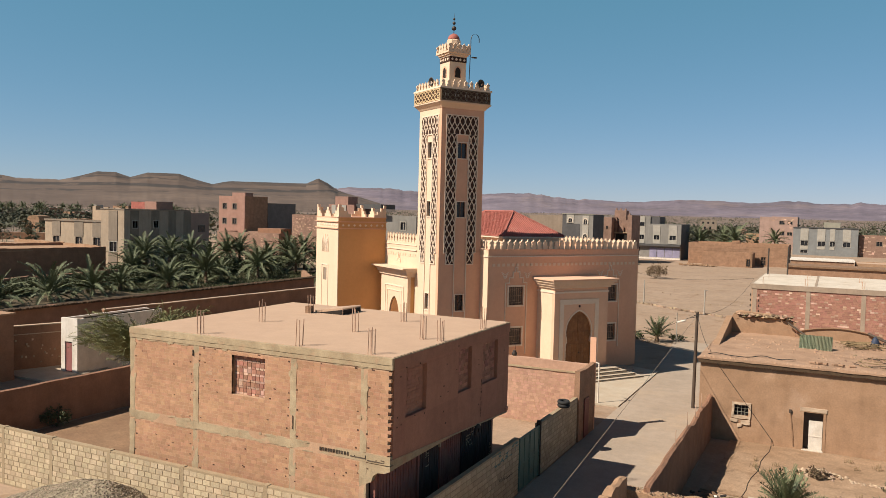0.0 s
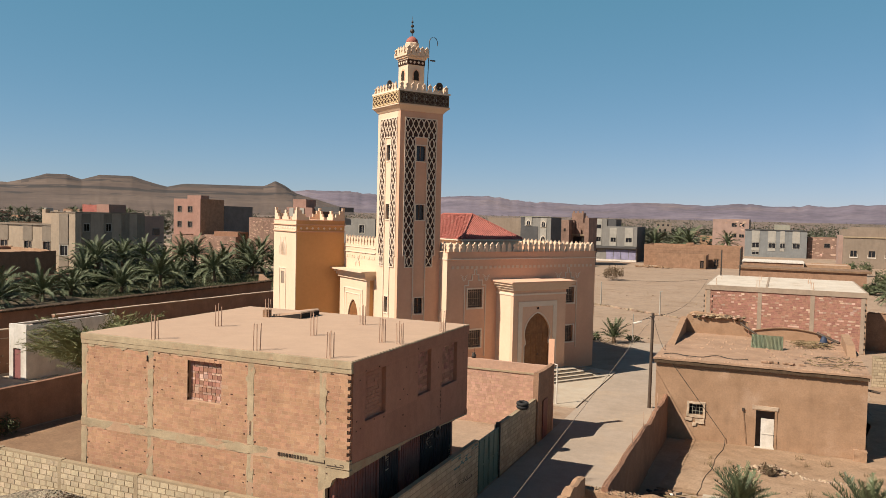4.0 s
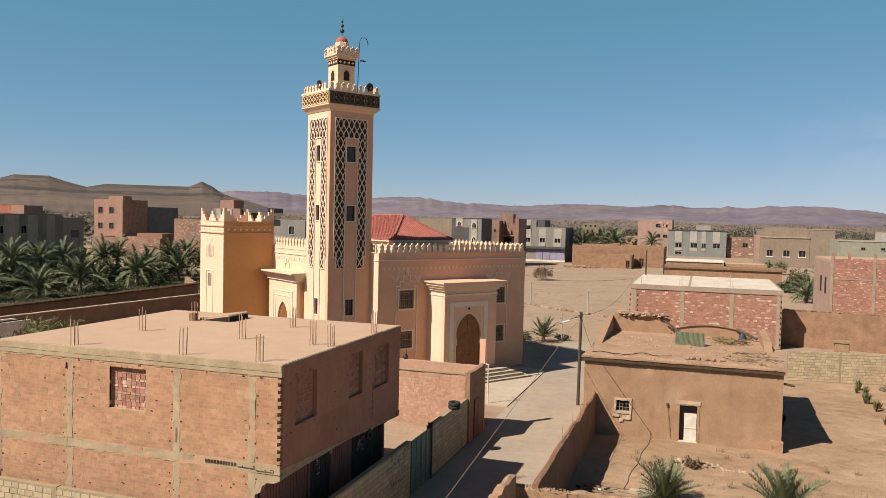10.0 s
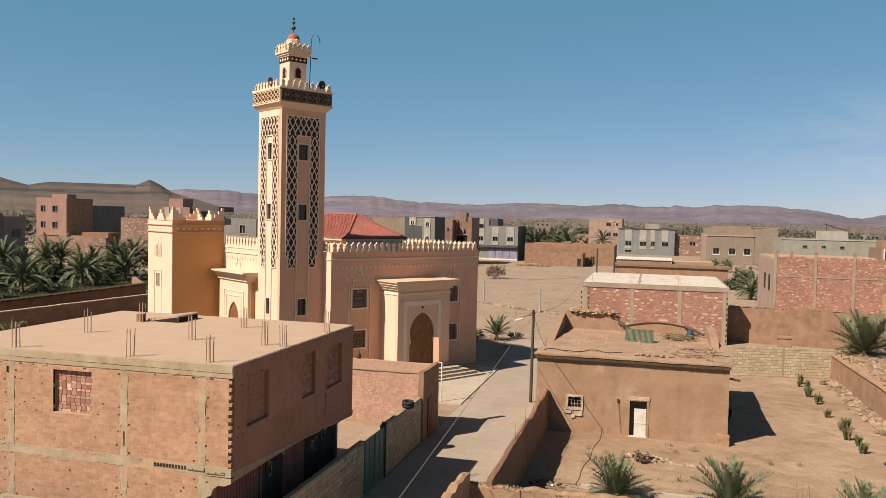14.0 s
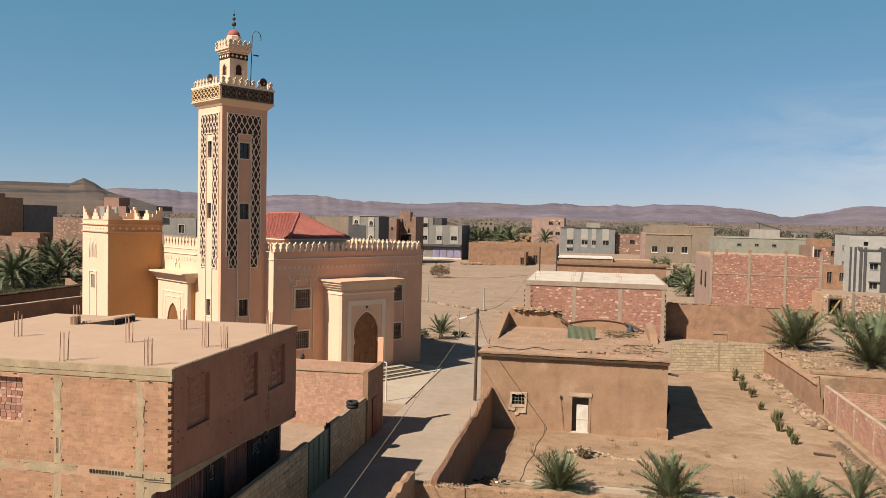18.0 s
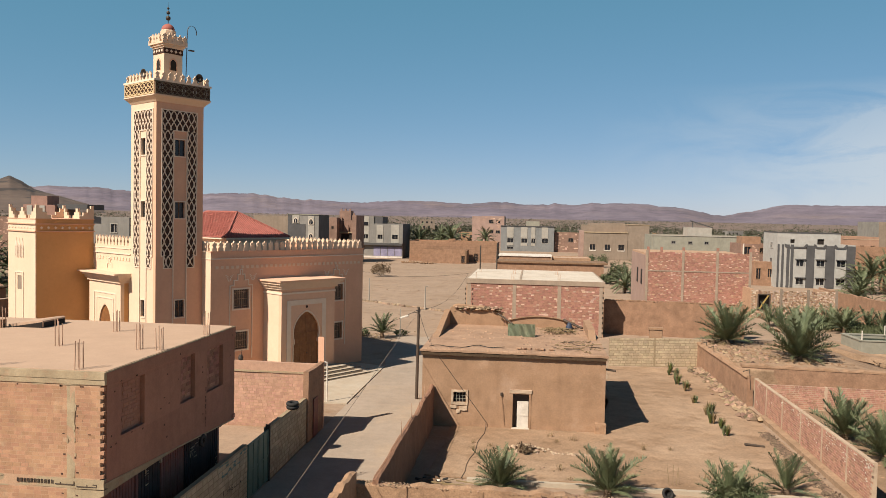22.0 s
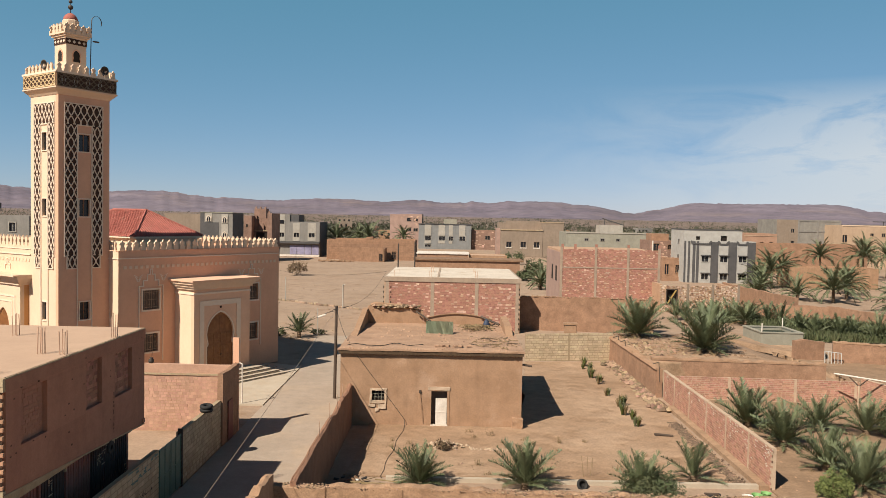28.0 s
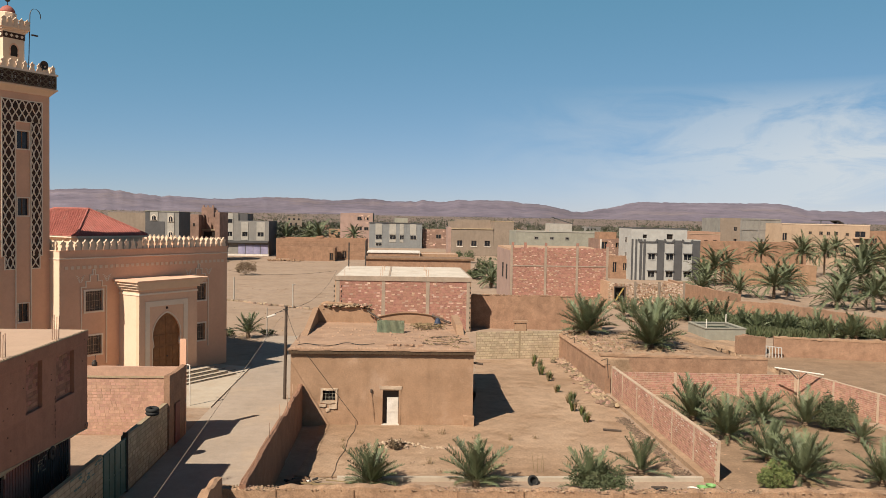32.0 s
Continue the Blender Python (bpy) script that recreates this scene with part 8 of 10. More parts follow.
part("pale_line", wall_strip(bmesh.new(), (-50.17, 31.0), (-47.27, 38.8), 3.0, 3.06, 0.4, rag=0.0), M["post"], row2, "wall top strip, sunlight put into its pale colour line")
part("pale_line", wall_strip(bmesh.new(), (-50.17, 31.0), (-47.27, 38.8), 2.42, 2.47, 0.2, rag=0.0), M["post"], row2, "pale mortar line")
rows = []
for i in range(46):
    y, z, s = r6.uniform(31.4, 38.5), r6.uniform(0.3, 2.2), r6.uniform(0.06, 0.16)
    x = -50.2 + 2.9 * (y - 31.0) / 7.8
    rows.append((x - 0.02, y, z, x + 0.05, y + s * 1.6, z + s))
mass("stone", rows, M["stone"], row2)
rock = thing("gravel_heap", pose(-22.6, 18.9, 0), "wide heap of grey gravel against the block wall", "gravel")
def heap_height(x, y):
    rr = math.hypot(x / (5.6 if x < 0 else 3.6), y / 2.6)
    return 1.78 * max(0.0, 1 - rr ** 1.25) + 0.10 * noise.noise(Vector((x, y, 0)) * 1.1) * (rr < 1)
bm = bmesh.new()
n = 60
g = [[None] * (n + 1) for _ in range(n + 1)]
for i in range(n + 1):
    for k in range(n + 1):
        x, y = (i / n - 0.5) * 11.2, -2.6 + 3.88 * k / n
        g[i][k] = bm.verts.new((x, y, max(-0.05, heap_height(x, y)) + 0.03 * noise.noise(Vector((x, y, 4)) * 9)))
for i in range(n):
    for k in range(n):
        bm.faces.new((g[i][k], g[i + 1][k], g[i + 1][k + 1], g[i][k + 1]))
part("mound", bm, M["gravel"], rock, smooth=True)
rows = []
while len(rows) < 6000:
    x, y = r6.uniform(-5, 5), r6.uniform(-1.6, 1.25)
    z = heap_height(x, y)
    if z > 0.2:
        s = r6.uniform(0.012, 0.03)
        rows.append((x - s, y - s, z - s, x + s * r6.uniform(0.7, 1.6), y + s, z + s * 0.8))
mass("pebble", rows, M["gravel"], rock)


# scattered houses far out on the plain
rh = random.Random(64)
for i in range(64):
    az = rh.uniform(-38, 58)
    d = rh.uniform(330, 620)
    x, y = -d * math.sin(radians(az)), d * math.cos(radians(az))
    w, h, dp = rh.uniform(6, 15), rh.uniform(3.0, 7.5) + (3 if i % 5 == 0 else 0), rh.uniform(6, 10)
    mt = rh.choice(("mud_red", "pink", "beige", "grey", "mud", "pale"))
    t = thing("far_house", pose(x, y, 0, 0, 0, rh.uniform(-20, 20)), "small flat-roofed house far out on the plain", "house", "far houses on the plain")
    part("wall", boxes((-w / 2, 0, -0.3, w / 2, dp, h)), M[mt], t)
    for k in range(int(w / 3.2)):
        part("window", boxes((-w / 2 + 1.0 + k * 3.0, -0.08, h - 2.4, -w / 2 + 2.1 + k * 3.0, 0.0, h - 1.2)), M["glass"], t)

# ---- palms and shrubs ----
def frond_bm(bm, m, length, droop, lift, rng, pairs=24, width=0.5, lw=0.028, wild=0.5):
    """One feathered date-palm frond from the origin of m, arching outwards along +x."""
    pts = []
    n = 10
    for i in range(n + 1):
        t = i / n
        a = lift - droop * t
        pts.append((t, a))
    p = Vector((0, 0, 0))
    line = [p.copy()]
    for i in range(n):
        a = lift - droop * ((i + 0.5) / n) ** 1.3
        p = p + Vector((math.cos(a), 0, math.sin(a))) * (length / n)
        line.append(p.copy())
    def along(t):
        f = min(t * n, n - 1e-6)
        i = int(f)
        return line[i].lerp(line[i + 1], f - i), (line[i + 1] - line[i]).normalized()
    vs = []
    for i, q in enumerate(line):
        r = 0.022 * length / 2.5 * (1 - 0.8 * i / n) + 0.004
        vs.append([bm.verts.new(m @ (q + Vector((0, s * r, 0)))) for s in (-1, 1)])
    for a, b in zip(vs, vs[1:]):
        bm.faces.new((a[0], a[1], b[1], b[0]))
    for k in range(pairs):
        t = 0.16 + 0.84 * k / pairs
        q, d = along(t)
        ln = width * length / 2.5 * (0.35 + 0.65 * math.sin(math.pi * min(1, t * 0.9 + 0.12)) ** 0.7) * rng.uniform(0.8, 1.15)
        up = Vector((0, 0, 1)) - d * d.z
        up.normalize()
        for s in (-1, 1):
            out = (d * (0.75 + wild * rng.uniform(-0.4, 0.6)) + Vector((0, s, 0)) * (0.75 + wild * rng.uniform(-0.4, 0.2)) + up * (0.3 + wild * rng.uniform(-0.3, 0.7))).normalized()
            tip = q + out * ln * (1 + wild * rng.uniform(-0.3, 0.2)) + Vector((0, 0, -0.12 * ln))
            w = lw * length / 2.5
            bm.faces.new([bm.verts.new(m @ c) for c in (q - d * w, q + d * w, q.lerp(tip, 0.6) + d * w * 0.8, tip, q.lerp(tip, 0.6) - d * w * 0.8)])
    return bm


FRONDS = []
rp = random.Random(42)
for i in range(6):
    bm = frond_bm(bmesh.new(), Matrix(), 1.0, radians(8 + 9 * i), 0.0, rp, pairs=40, width=0.48, lw=0.027, wild=0.75)
    FRONDS.append(mesh_of(bm, "frond", M["frond"]))
DRY = mesh_of(frond_bm(bmesh.new(), Matrix(), 1.0, radians(70), 0.0, rp, pairs=24, width=0.5, lw=0.025), "dry_frond", M["dryleaf"])


def trunk_bm(h, r):
    bm = bmesh.new()
    prof = []
    n = max(3, int(h / 0.22))
    for i in range(n + 1):
        z = h * i / n
        prof.append((r * (1.12 - 0.2 * i / n), z))
        prof.append((r * (0.94 - 0.2 * i / n), z + h / n * 0.55))
    return lathe(bm, prof, 9)


def near_palm(x, y, length, fronds, label, trunk=0.25, upright=1.0, dry=3, seed=0, z=0.0):
    rng = random.Random(seed * 7 + int(x * 10))
    t = thing("palm", pose(x, y, z - 0.03), label, "palm", "date palms in the gardens")
    part("trunk", trunk_bm(trunk + 0.1, 0.09 + 0.05 * length), M["bark"], t)
    fronds = int(fronds * 1.2)
    for i in range(fronds):
        k = i / fronds
        az = i * 137.5 + rng.uniform(-20, 20)
        el = (86 - 68 * k ** 1.05) * upright + rng.uniform(-9, 9)
        ln = length * rng.uniform(0.8, 1.1) * (0.75 + 0.3 * math.sin(math.pi * min(1, k + 0.25)))
        piece("frond", FRONDS[min(5, int(k * 3 + rng.random() * 2))], t, pose(0, 0, trunk, 0, 0, az) @ pose(0, 0, 0, rng.uniform(-25, 25), -el, 0) @ Matrix.Scale(ln, 4))
    for i in range(dry):
        piece("dry_frond", DRY, t, pose(0, 0, trunk * 0.8, 0, 0, rng.uniform(0, 360)) @ pose(0, 0, 0, 0, -rng.uniform(0, 18), 0) @ Matrix.Scale(length * 0.75, 4))
    return t


YOUNG = "young bushy date palm growing from bare earth"
for i, (x, y, ln, n) in enumerate(((-1.1, 32.8, 1.75, 40), (3.4, 32.9, 2.0, 38), (8.2, 32.4, 1.8, 34), (11.0, 34.4, 1.9, 16))):
    near_palm(x, y, ln, n, YOUNG, 0.15, 0.95, 3, i)
for i, (x, y, ln, n) in enumerate(((17.0, 43.9, 2.4, 38), (17.5, 40.2, 2.3, 38), (20.8, 43.4, 2.0, 34), (17.8, 36.2, 2.0, 34), (23.0, 42.6, 2.1, 24), (24.4, 39.5, 1.3, 20), (18.1, 33.6, 2.2, 32), (19.8, 35.8, 1.5, 20), (21.4, 32.9, 2.0, 24), (25.2, 36.2, 1.8, 20))):
    near_palm(x, y, ln, n, "bushy young date palm in the walled plot", 0.2, 0.9, 3, i + 20)
near_palm(16.1, 66.2, 3.5, 46, "wide date palm with arching grey-green fronds", 0.18, 0.90, 8, 50, z=1.66)
near_palm(19.5, 59.3, 3.6, 46, "wide date palm with arching grey-green fronds", 0.18, 0.88, 8, 51, z=1.66)
near_palm(33.5, 88.0, 2.8, 26, "date palm beside the stone ruin", 0.5, 0.8, 4, 52)
near_palm(28.6, 86.0, 2.6, 24, "date palm beside the stone ruin", 0.5, 0.8, 4, 53)
near_palm(-14.0, 72.8, 2.1, 26, "small date palm at the edge of the square", 0.4, 0.9, 3, 54)

# palms further off: trunk and one crown each
CROWNS = []
for v in range(5):
    bm = bmesh.new()
    rng = random.Random(900 + v)
    nf = 40
    for i in range(nf):
        k = i / nf
        el = 86 - 84 * k ** 0.9 + rng.uniform(-8, 8)
        m = pose(0, 0, 0, 0, 0, i * 137.5 + rng.uniform(-15, 15)) @ pose(0, 0, 0, rng.uniform(-25, 25), -el, 0)
        frond_bm(bm, m, rng.uniform(0.75, 1.1), radians(rng.uniform(30, 60) + 45 * k), 0.0, rng, pairs=28, width=0.36, lw=0.032, wild=0.3)
    CROWNS.append(mesh_of(bm, "crown", M["frond_far"]))
TRUNKS = {h: mesh_of(trunk_bm(h, 0.24), "trunk", M["bark"]) for h in (0.8, 1.8, 3.2, 4.8, 8.0)}


def far_palm(x, y, h, size, label, group, seed):
    rng = random.Random(seed)
    t = thing("palm", pose(x, y, -0.05, 0, 0, rng.uniform(0, 360)), label, "palm", group)
    hh = min(TRUNKS, key=lambda a: abs(a - h))
    piece("trunk", TRUNKS[hh], t, Matrix())
    piece("crown", CROWNS[seed % 5], t, pose(0, 0, hh, rng.uniform(-6, 6), rng.uniform(-6, 6)) @ Matrix.Scale(size, 4))
    return t


rng = random.Random(77)


def grove_line(y):
    """Where the front row of the palm grove stands at y."""
    return -81.0 - 0.31 * (y - 61) if y < 98 else -92.5 + 0.6 * (y - 98)


for i, (x, y, h, size) in enumerate(((-80.0, 53.6, 0.8, 3.8), (-80.8, 60.4, 0.8, 4.9), (-82.3, 67.6, 0.8, 4.5), (-83.5, 72.8, 0.8, 3.4), (-81.3, 79.0, 0.8, 4.6), (-82.6, 87.6, 1.8, 4.8), (-84.6, 93.0, 0.8, 3.6), (-82.8, 99.5, 1.8, 4.8), (-86.4, 105.2, 1.8, 4.4), (-83.9, 110.9, 1.8, 4.7), (-84.6, 118.6, 1.8, 4.4), (-79.5, 46.0, 0.8, 4.2))):
    far_palm(x, y, h, size, "bushy date palm in the grove", "date palms in the grove", i)
for i in range(13):
    y = 84.0 + i * 3.2 + rng.uniform(-1.2, 1.2)
    far_palm(grove_line(y) - rng.uniform(5.5, 9.0), y, rng.choice((1.8, 3.2, 3.2)), rng.uniform(4.0, 4.8), "date palm in the grove behind", "date palms in the grove", i + 40)
for i, (x, y, h, s) in enumerate(((57.0, 144, 1.8, 4.2), (57.5, 139.7, 3.2, 5.0), (62.0, 146, 3.2, 4.6), (53.0, 119, 0.8, 3.8), (77, 163, 4.8, 4.6), (57, 116, 1.8, 4.8), (62, 122, 1.8, 4.2), (87, 165, 4.8, 5.6), (96, 172, 4.8, 5.2), (77, 126.5, 4.8, 5.6), (81, 131, 4.8, 5.2), (60.5, 105, 0.8, 4.6), (64, 102, 1.8, 4.6), (70, 108, 1.8, 4.6), (68, 116, 1.8, 4.8), (47.5, 121, 0.8, 3.6), (50, 125, 1.8, 3.8), (73, 120, 3.2, 5.0), (85, 122, 4.8, 5.2), (90, 140, 4.8, 5.2), (66, 130, 1.8, 4.4), (103, 196, 4.8, 5.0), (118, 206, 4.8, 5.0), (64.5, 93, 0.8, 3.6), (72, 97, 1.8, 4.4), (77, 104, 3.2, 4.8))):
    far_palm(x, y, h, s, "tall date palm among mud-walled gardens", "date palms behind the field wall", i + 60)
rng = random.Random(55)
for i in range(13):
    near_palm(36.0 + i * 1.02 + rng.uniform(-0.4, 0.4), 82.2 - i * 0.55 + rng.uniform(-1.4, 1.4), rng.uniform(1.2, 2.8), 22, "low upright young date palm in the crop strip", 0.2, 1.0, 1, i + 130)
for i in range(9):
    near_palm(26.5 + i * 1.5 + rng.uniform(-0.5, 0.5), 92.5 - i * 0.3 + rng.uniform(-1.0, 1.0), rng.uniform(2.0, 2.8), 18, "low upright young date palm in the crop strip", 0.3, 0.95, 1, i + 160)
for i, (x, y, h, s) in enumerate(((-33, 226, 4.8, 6.0), (-24, 232, 4.8, 6.5), (-28, 240, 4.8, 5.5), (22, 142, 0.8, 4.0), (16, 135, 0.8, 3.6), (20, 150, 1.8, 4.0), (-15, 250, 4.8, 5.0), (46, 230, 4.8, 5.0), (58, 225, 4.8, 5.5), (15, 128, 0.8, 3.0))):
    far_palm(x, y, h, s, "date palm between the far houses", "date palms between the houses", i + 100)


def leaf_cloud(bm, rng, n, centre, radii, size, flat=0.5, stretch=1.0):
    """Small leaf blades scattered through a rounded, gappy volume."""
    for i in range(n):
        while True:
            p = Vector((rng.uniform(-1, 1), rng.uniform(-1, 1), rng.uniform(-1, 1)))
            if p.length < 1 and noise.noise(p * 2.3 + Vector(centre)) > -0.18:
                break
        p = Vector((p.x * radii[0], p.y * radii[1], p.z * radii[2])) + Vector(centre)
        d = Vector((rng.uniform(-1, 1), rng.uniform(-1, 1), rng.uniform(-0.4, 1))).normalized()
        e = d.orthogonal().normalized() * size * 0.35
        s = size * rng.uniform(0.6, 1.4) * stretch
        bm.faces.new([bm.verts.new(c) for c in (p - e, p + d * s * 0.5 - e * 0.7, p + d * s, p + e)])
    return bm


def shrub(name, x, y, r, h, n, label, size=0.1, material="leaf", seed=0, z=0.0):
    rng = random.Random(seed + 500)
    t = thing(name, pose(x, y, z - 0.03), label, "shrub")
    bm = bmesh.new()
    for i in range(7):
        a = rng.uniform(0, math.tau)
        tube(bm, (0, 0, 0), (r * 0.6 * math.cos(a), r * 0.6 * math.sin(a), h * rng.uniform(0.5, 0.8)), 0.025, 0.008, 5)
    part("stem", bm, M["bark"], t)
    bm = leaf_cloud(bmesh.new(), rng, int(n * 0.4), (0, 0, h * 0.42), (r * 0.8, r * 0.8, h * 0.4), size)
    for i in range(13):
        a, q = rng.uniform(0, math.tau), r * rng.uniform(0.25, 0.8)
        top = h * rng.uniform(0.55, 1.12) * (1.05 - 0.35 * q / r)
        s = r * rng.uniform(0.16, 0.34)
        leaf_cloud(bm, rng, int(n * 0.6 / 13), (q * math.cos(a), q * math.sin(a), top * 0.7), (s * 0.8, s * 0.8, top * 0.42), size, stretch=1.5)
    part("foliage", bm, M[material], t)
    return t


shrub("shrub", 16.35, 32.4, 0.85, 1.25, 4200, "dense bright green bush in the walled plot", 0.07, "bush", 1)
shrub("shrub", 24.3, 42.0, 1.3, 2.1, 8000, "dense dark bush against the brick wall", 0.09, seed=2)
shrub("shrub", 8.7, 31.9, 1.5, 1.35, 5000, "dark low bush beside a young palm", 0.08, seed=3)
shrub("dry_shrub", -0.1, 38.3, 0.55, 0.55, 500, "low dry brown weed bush among stones", 0.08, "brush", 4)
shrub("dry_shrub", -29.0, 148, 2.4, 3.0, 1100, "lone bare brown bush on the sandy square", 0.2, "brush", 5)
shrub("dry_shrub", -16.0, 73.5, 0.8, 0.8, 400, "low bush at the square", 0.12, seed=6)
shrub("dry_shrub", -12.4, 74.5, 1.0, 0.7, 400, "low bush at the square", 0.12, seed=7)
def sprout(x, y, h, n, seed):
    """A young plant: a sheaf of narrow upright blades."""
    rng = random.Random(seed)
    t = thing("low_plant", pose(x, y, -0.03), "small upright green plant in a row along the courtyard", "plant", "plants along the courtyard")
    for k in range(3):
        bm = bmesh.new()
        ox, oy = rng.uniform(-0.16, 0.16), rng.uniform(-0.16, 0.16)
        for i in range(n):
            a, l = rng.uniform(0, math.tau), h * rng.uniform(0.6, 1.1)
            lean = rng.uniform(0.05, 0.45)
            d = Vector((math.cos(a) * lean, math.sin(a) * lean, 1)).normalized()
            w = Vector((-math.sin(a), math.cos(a), 0)) * 0.022
            p = Vector((ox, oy, 0))
            bm.faces.new([bm.verts.new(v) for v in (p - w * 0.5, p + d * l * 0.55 - w, p + d * l + Vector((d.x, d.y, -0.2)) * 0.1, p + d * l * 0.55 + w, p + w * 0.5)])
        part("sheaf", bm, M[("bush", "frond", "dryleaf")[k]], t)
    return t


for i in range(13):
    y = (43.4, 45.0, 46.0, 47.8, 48.4, 50.9, 54.4, 55.4, 56.6, 57.8, 58.9, 60.0, 61.2)[i]
    sprout(10.7 + 0.22 * math.sin(i * 2.1), y, 0.72 + 0.16 * math.sin(i * 3.3), 30, 30 + i)
for i in range(26):
    shrub("alley_bush", grove_line(50 + i * 2.5) - rng.uniform(3.0, 8.0), 50 + i * 2.5, 2.2, 2.3, 640, "low green undergrowth in the palm grove", 0.24, "leaf", 60 + i)
for i in range(16):
    shrub("grove_bush", rng.uniform(-97, -88), 82.0 + i * 2.6, 2.6, 3.0, 700, "tall dark undergrowth between the date palms", 0.28, "leaf", 140 + i)
shrub("dry_shrub", -58.0, 70, 1.6, 1.4, 500, "grey bush by the alley wall", 0.16, "frond_far", 90)
shrub("dry_shrub", -56.5, 62, 2.0, 1.6, 500, "grey bush by the alley wall", 0.16, "frond_far", 91)
for i, (x, y, r, h) in enumerate(((13.8, 146.5, 2.2, 1.8), (17.2, 160.5, 2.6, 3.4), (15.2, 152.0, 1.6, 1.4), (16.2, 198.0, 3.2, 3.6))):
    shrub("yard_bush", x, y, r, h, 900, "olive-green bush in the gap between houses", 0.3, "leaf", 110 + i)
shrub("dark_bush", -35.3, 26.8, 1.0, 1.0, 900, "dark bush in the shaded yard", 0.09, "leaf", 92)

# feathery tree beside the white house
tree = thing("tamarisk_tree", pose(-39.2, 36.5, -0.03), "broad feathery grey-green tamarisk tree", "tree")
rng = random.Random(8)
limbs, twigs = bmesh.new(), bmesh.new()
tube(limbs, (0, 0, 0), (0.1, 0.1, 1.3), 0.2, 0.15, 9)
for i in range(34):
    a = i * 2.399 + rng.uniform(-0.3, 0.3)
    el = rng.uniform(0.35, 1.25)
    ln = rng.uniform(2.2, 4.2)
    p = Vector((0.1, 0.1, rng.uniform(0.9, 1.3)))
    q = p + Vector((math.cos(a) * math.cos(el), math.sin(a) * math.cos(el), math.sin(el))) * ln * 0.55
    e = q + Vector((math.cos(a) * math.cos(el * 0.5), math.sin(a) * math.cos(el * 0.5), math.sin(el * 0.45))) * ln * 0.6
    tube(limbs, p, q, 0.09, 0.05, 6)
    tube(limbs, q, e, 0.05, 0.015, 5)
    for k in range(96):
        t = rng.uniform(0.25, 1.08)
        c = (p.lerp(q, t * 2) if t < 0.5 else q.lerp(e, t * 2 - 1)) + Vector((rng.gauss(0, 0.26), rng.gauss(0, 0.26), rng.gauss(0, 0.2)))
        d = Vector((math.cos(a), math.sin(a), 0.25)) + Vector((rng.uniform(-0.8, 0.8), rng.uniform(-0.8, 0.8), rng.uniform(-0.35, 0.6)))
        d.normalize()
        bend, step = rng.uniform(-0.10, 0.04), rng.uniform(0.075, 0.115)
        for j in range(9):
            w = d.orthogonal().normalized() * 0.012
            g = c + d * step
            twigs.faces.new([twigs.verts.new(v) for v in (c - w, g - w * 0.8, g + w * 0.8, c + w)])
            for side in (-1, 1):
                u = (d * 0.8 + d.orthogonal().normalized() * side * 0.5 + Vector((rng.uniform(-0.4, 0.4), rng.uniform(-0.4, 0.4), rng.uniform(-0.2, 0.5)))).normalized() * rng.uniform(0.10, 0.2)
                w2 = u.orthogonal().normalized() * 0.015
                twigs.faces.new([twigs.verts.new(v) for v in (c - w2 * 0.3, c + u * 0.5 - w2, c + u, c + u * 0.5 + w2)])
            c = g
            d = (d + Vector((0, 0, bend))).normalized()
part("trunk", limbs, M["bark"], tree)
part("crown", twigs, M["tamarisk"], tree)

# crop rows, young green strip and grass under the grove
def tuft_field(name, label, n, x0, x1, y0, y1, h, material, seed, skew=0.0):
    rng = random.Random(seed)
    verts, faces = [], []
    for i in range(n):
        t = rng.random()
        y = y0 + (y1 - y0) * rng.random()
        x = x0 + (x1 - x0) * t + skew * (y - y0)
        a = rng.uniform(0, math.tau)
        hh = h * rng.uniform(0.5, 1.2)
        w = h * 0.16
        k = len(verts)
        verts += [(x - w * math.cos(a), y - w * math.sin(a), 0), (x + w * math.cos(a), y + w * math.sin(a), 0), (x + rng.uniform(-0.4, 0.4) * h, y + rng.uniform(-0.4, 0.4) * h, hh)]
        faces.append((k, k + 1, k + 2))
    me = bpy.data.meshes.new(name)
    me.from_pydata(verts, [], faces)
    me.materials.append(material)
    return tagged(new(name, me), label, "plants", kind="stuff")


tuft_field("grove_grass", "green grass and crops under the date palms", 44000, -96, -70, 72, 114, 0.26, M["leaf"], 1)
tuft_field("crop_strip", "row of green leafy crops along the field", 15000, 35, 50, 76.5, 91, 0.75, M["leaf"], 2, -0.12)
tuft_field("crop_strip", "row of green leafy crops behind the water tank", 4000, 30, 37, 90, 96, 0.7, M["leaf"], 3)
sheet("grove_soil", [(-106, 40), (-61, 40), (-61, 84), (-68, 94), (-68, 130), (-106, 130)], 0.03, M["grove_earth"], "dark irrigated soil of the palm grove", "ground", 0.08)

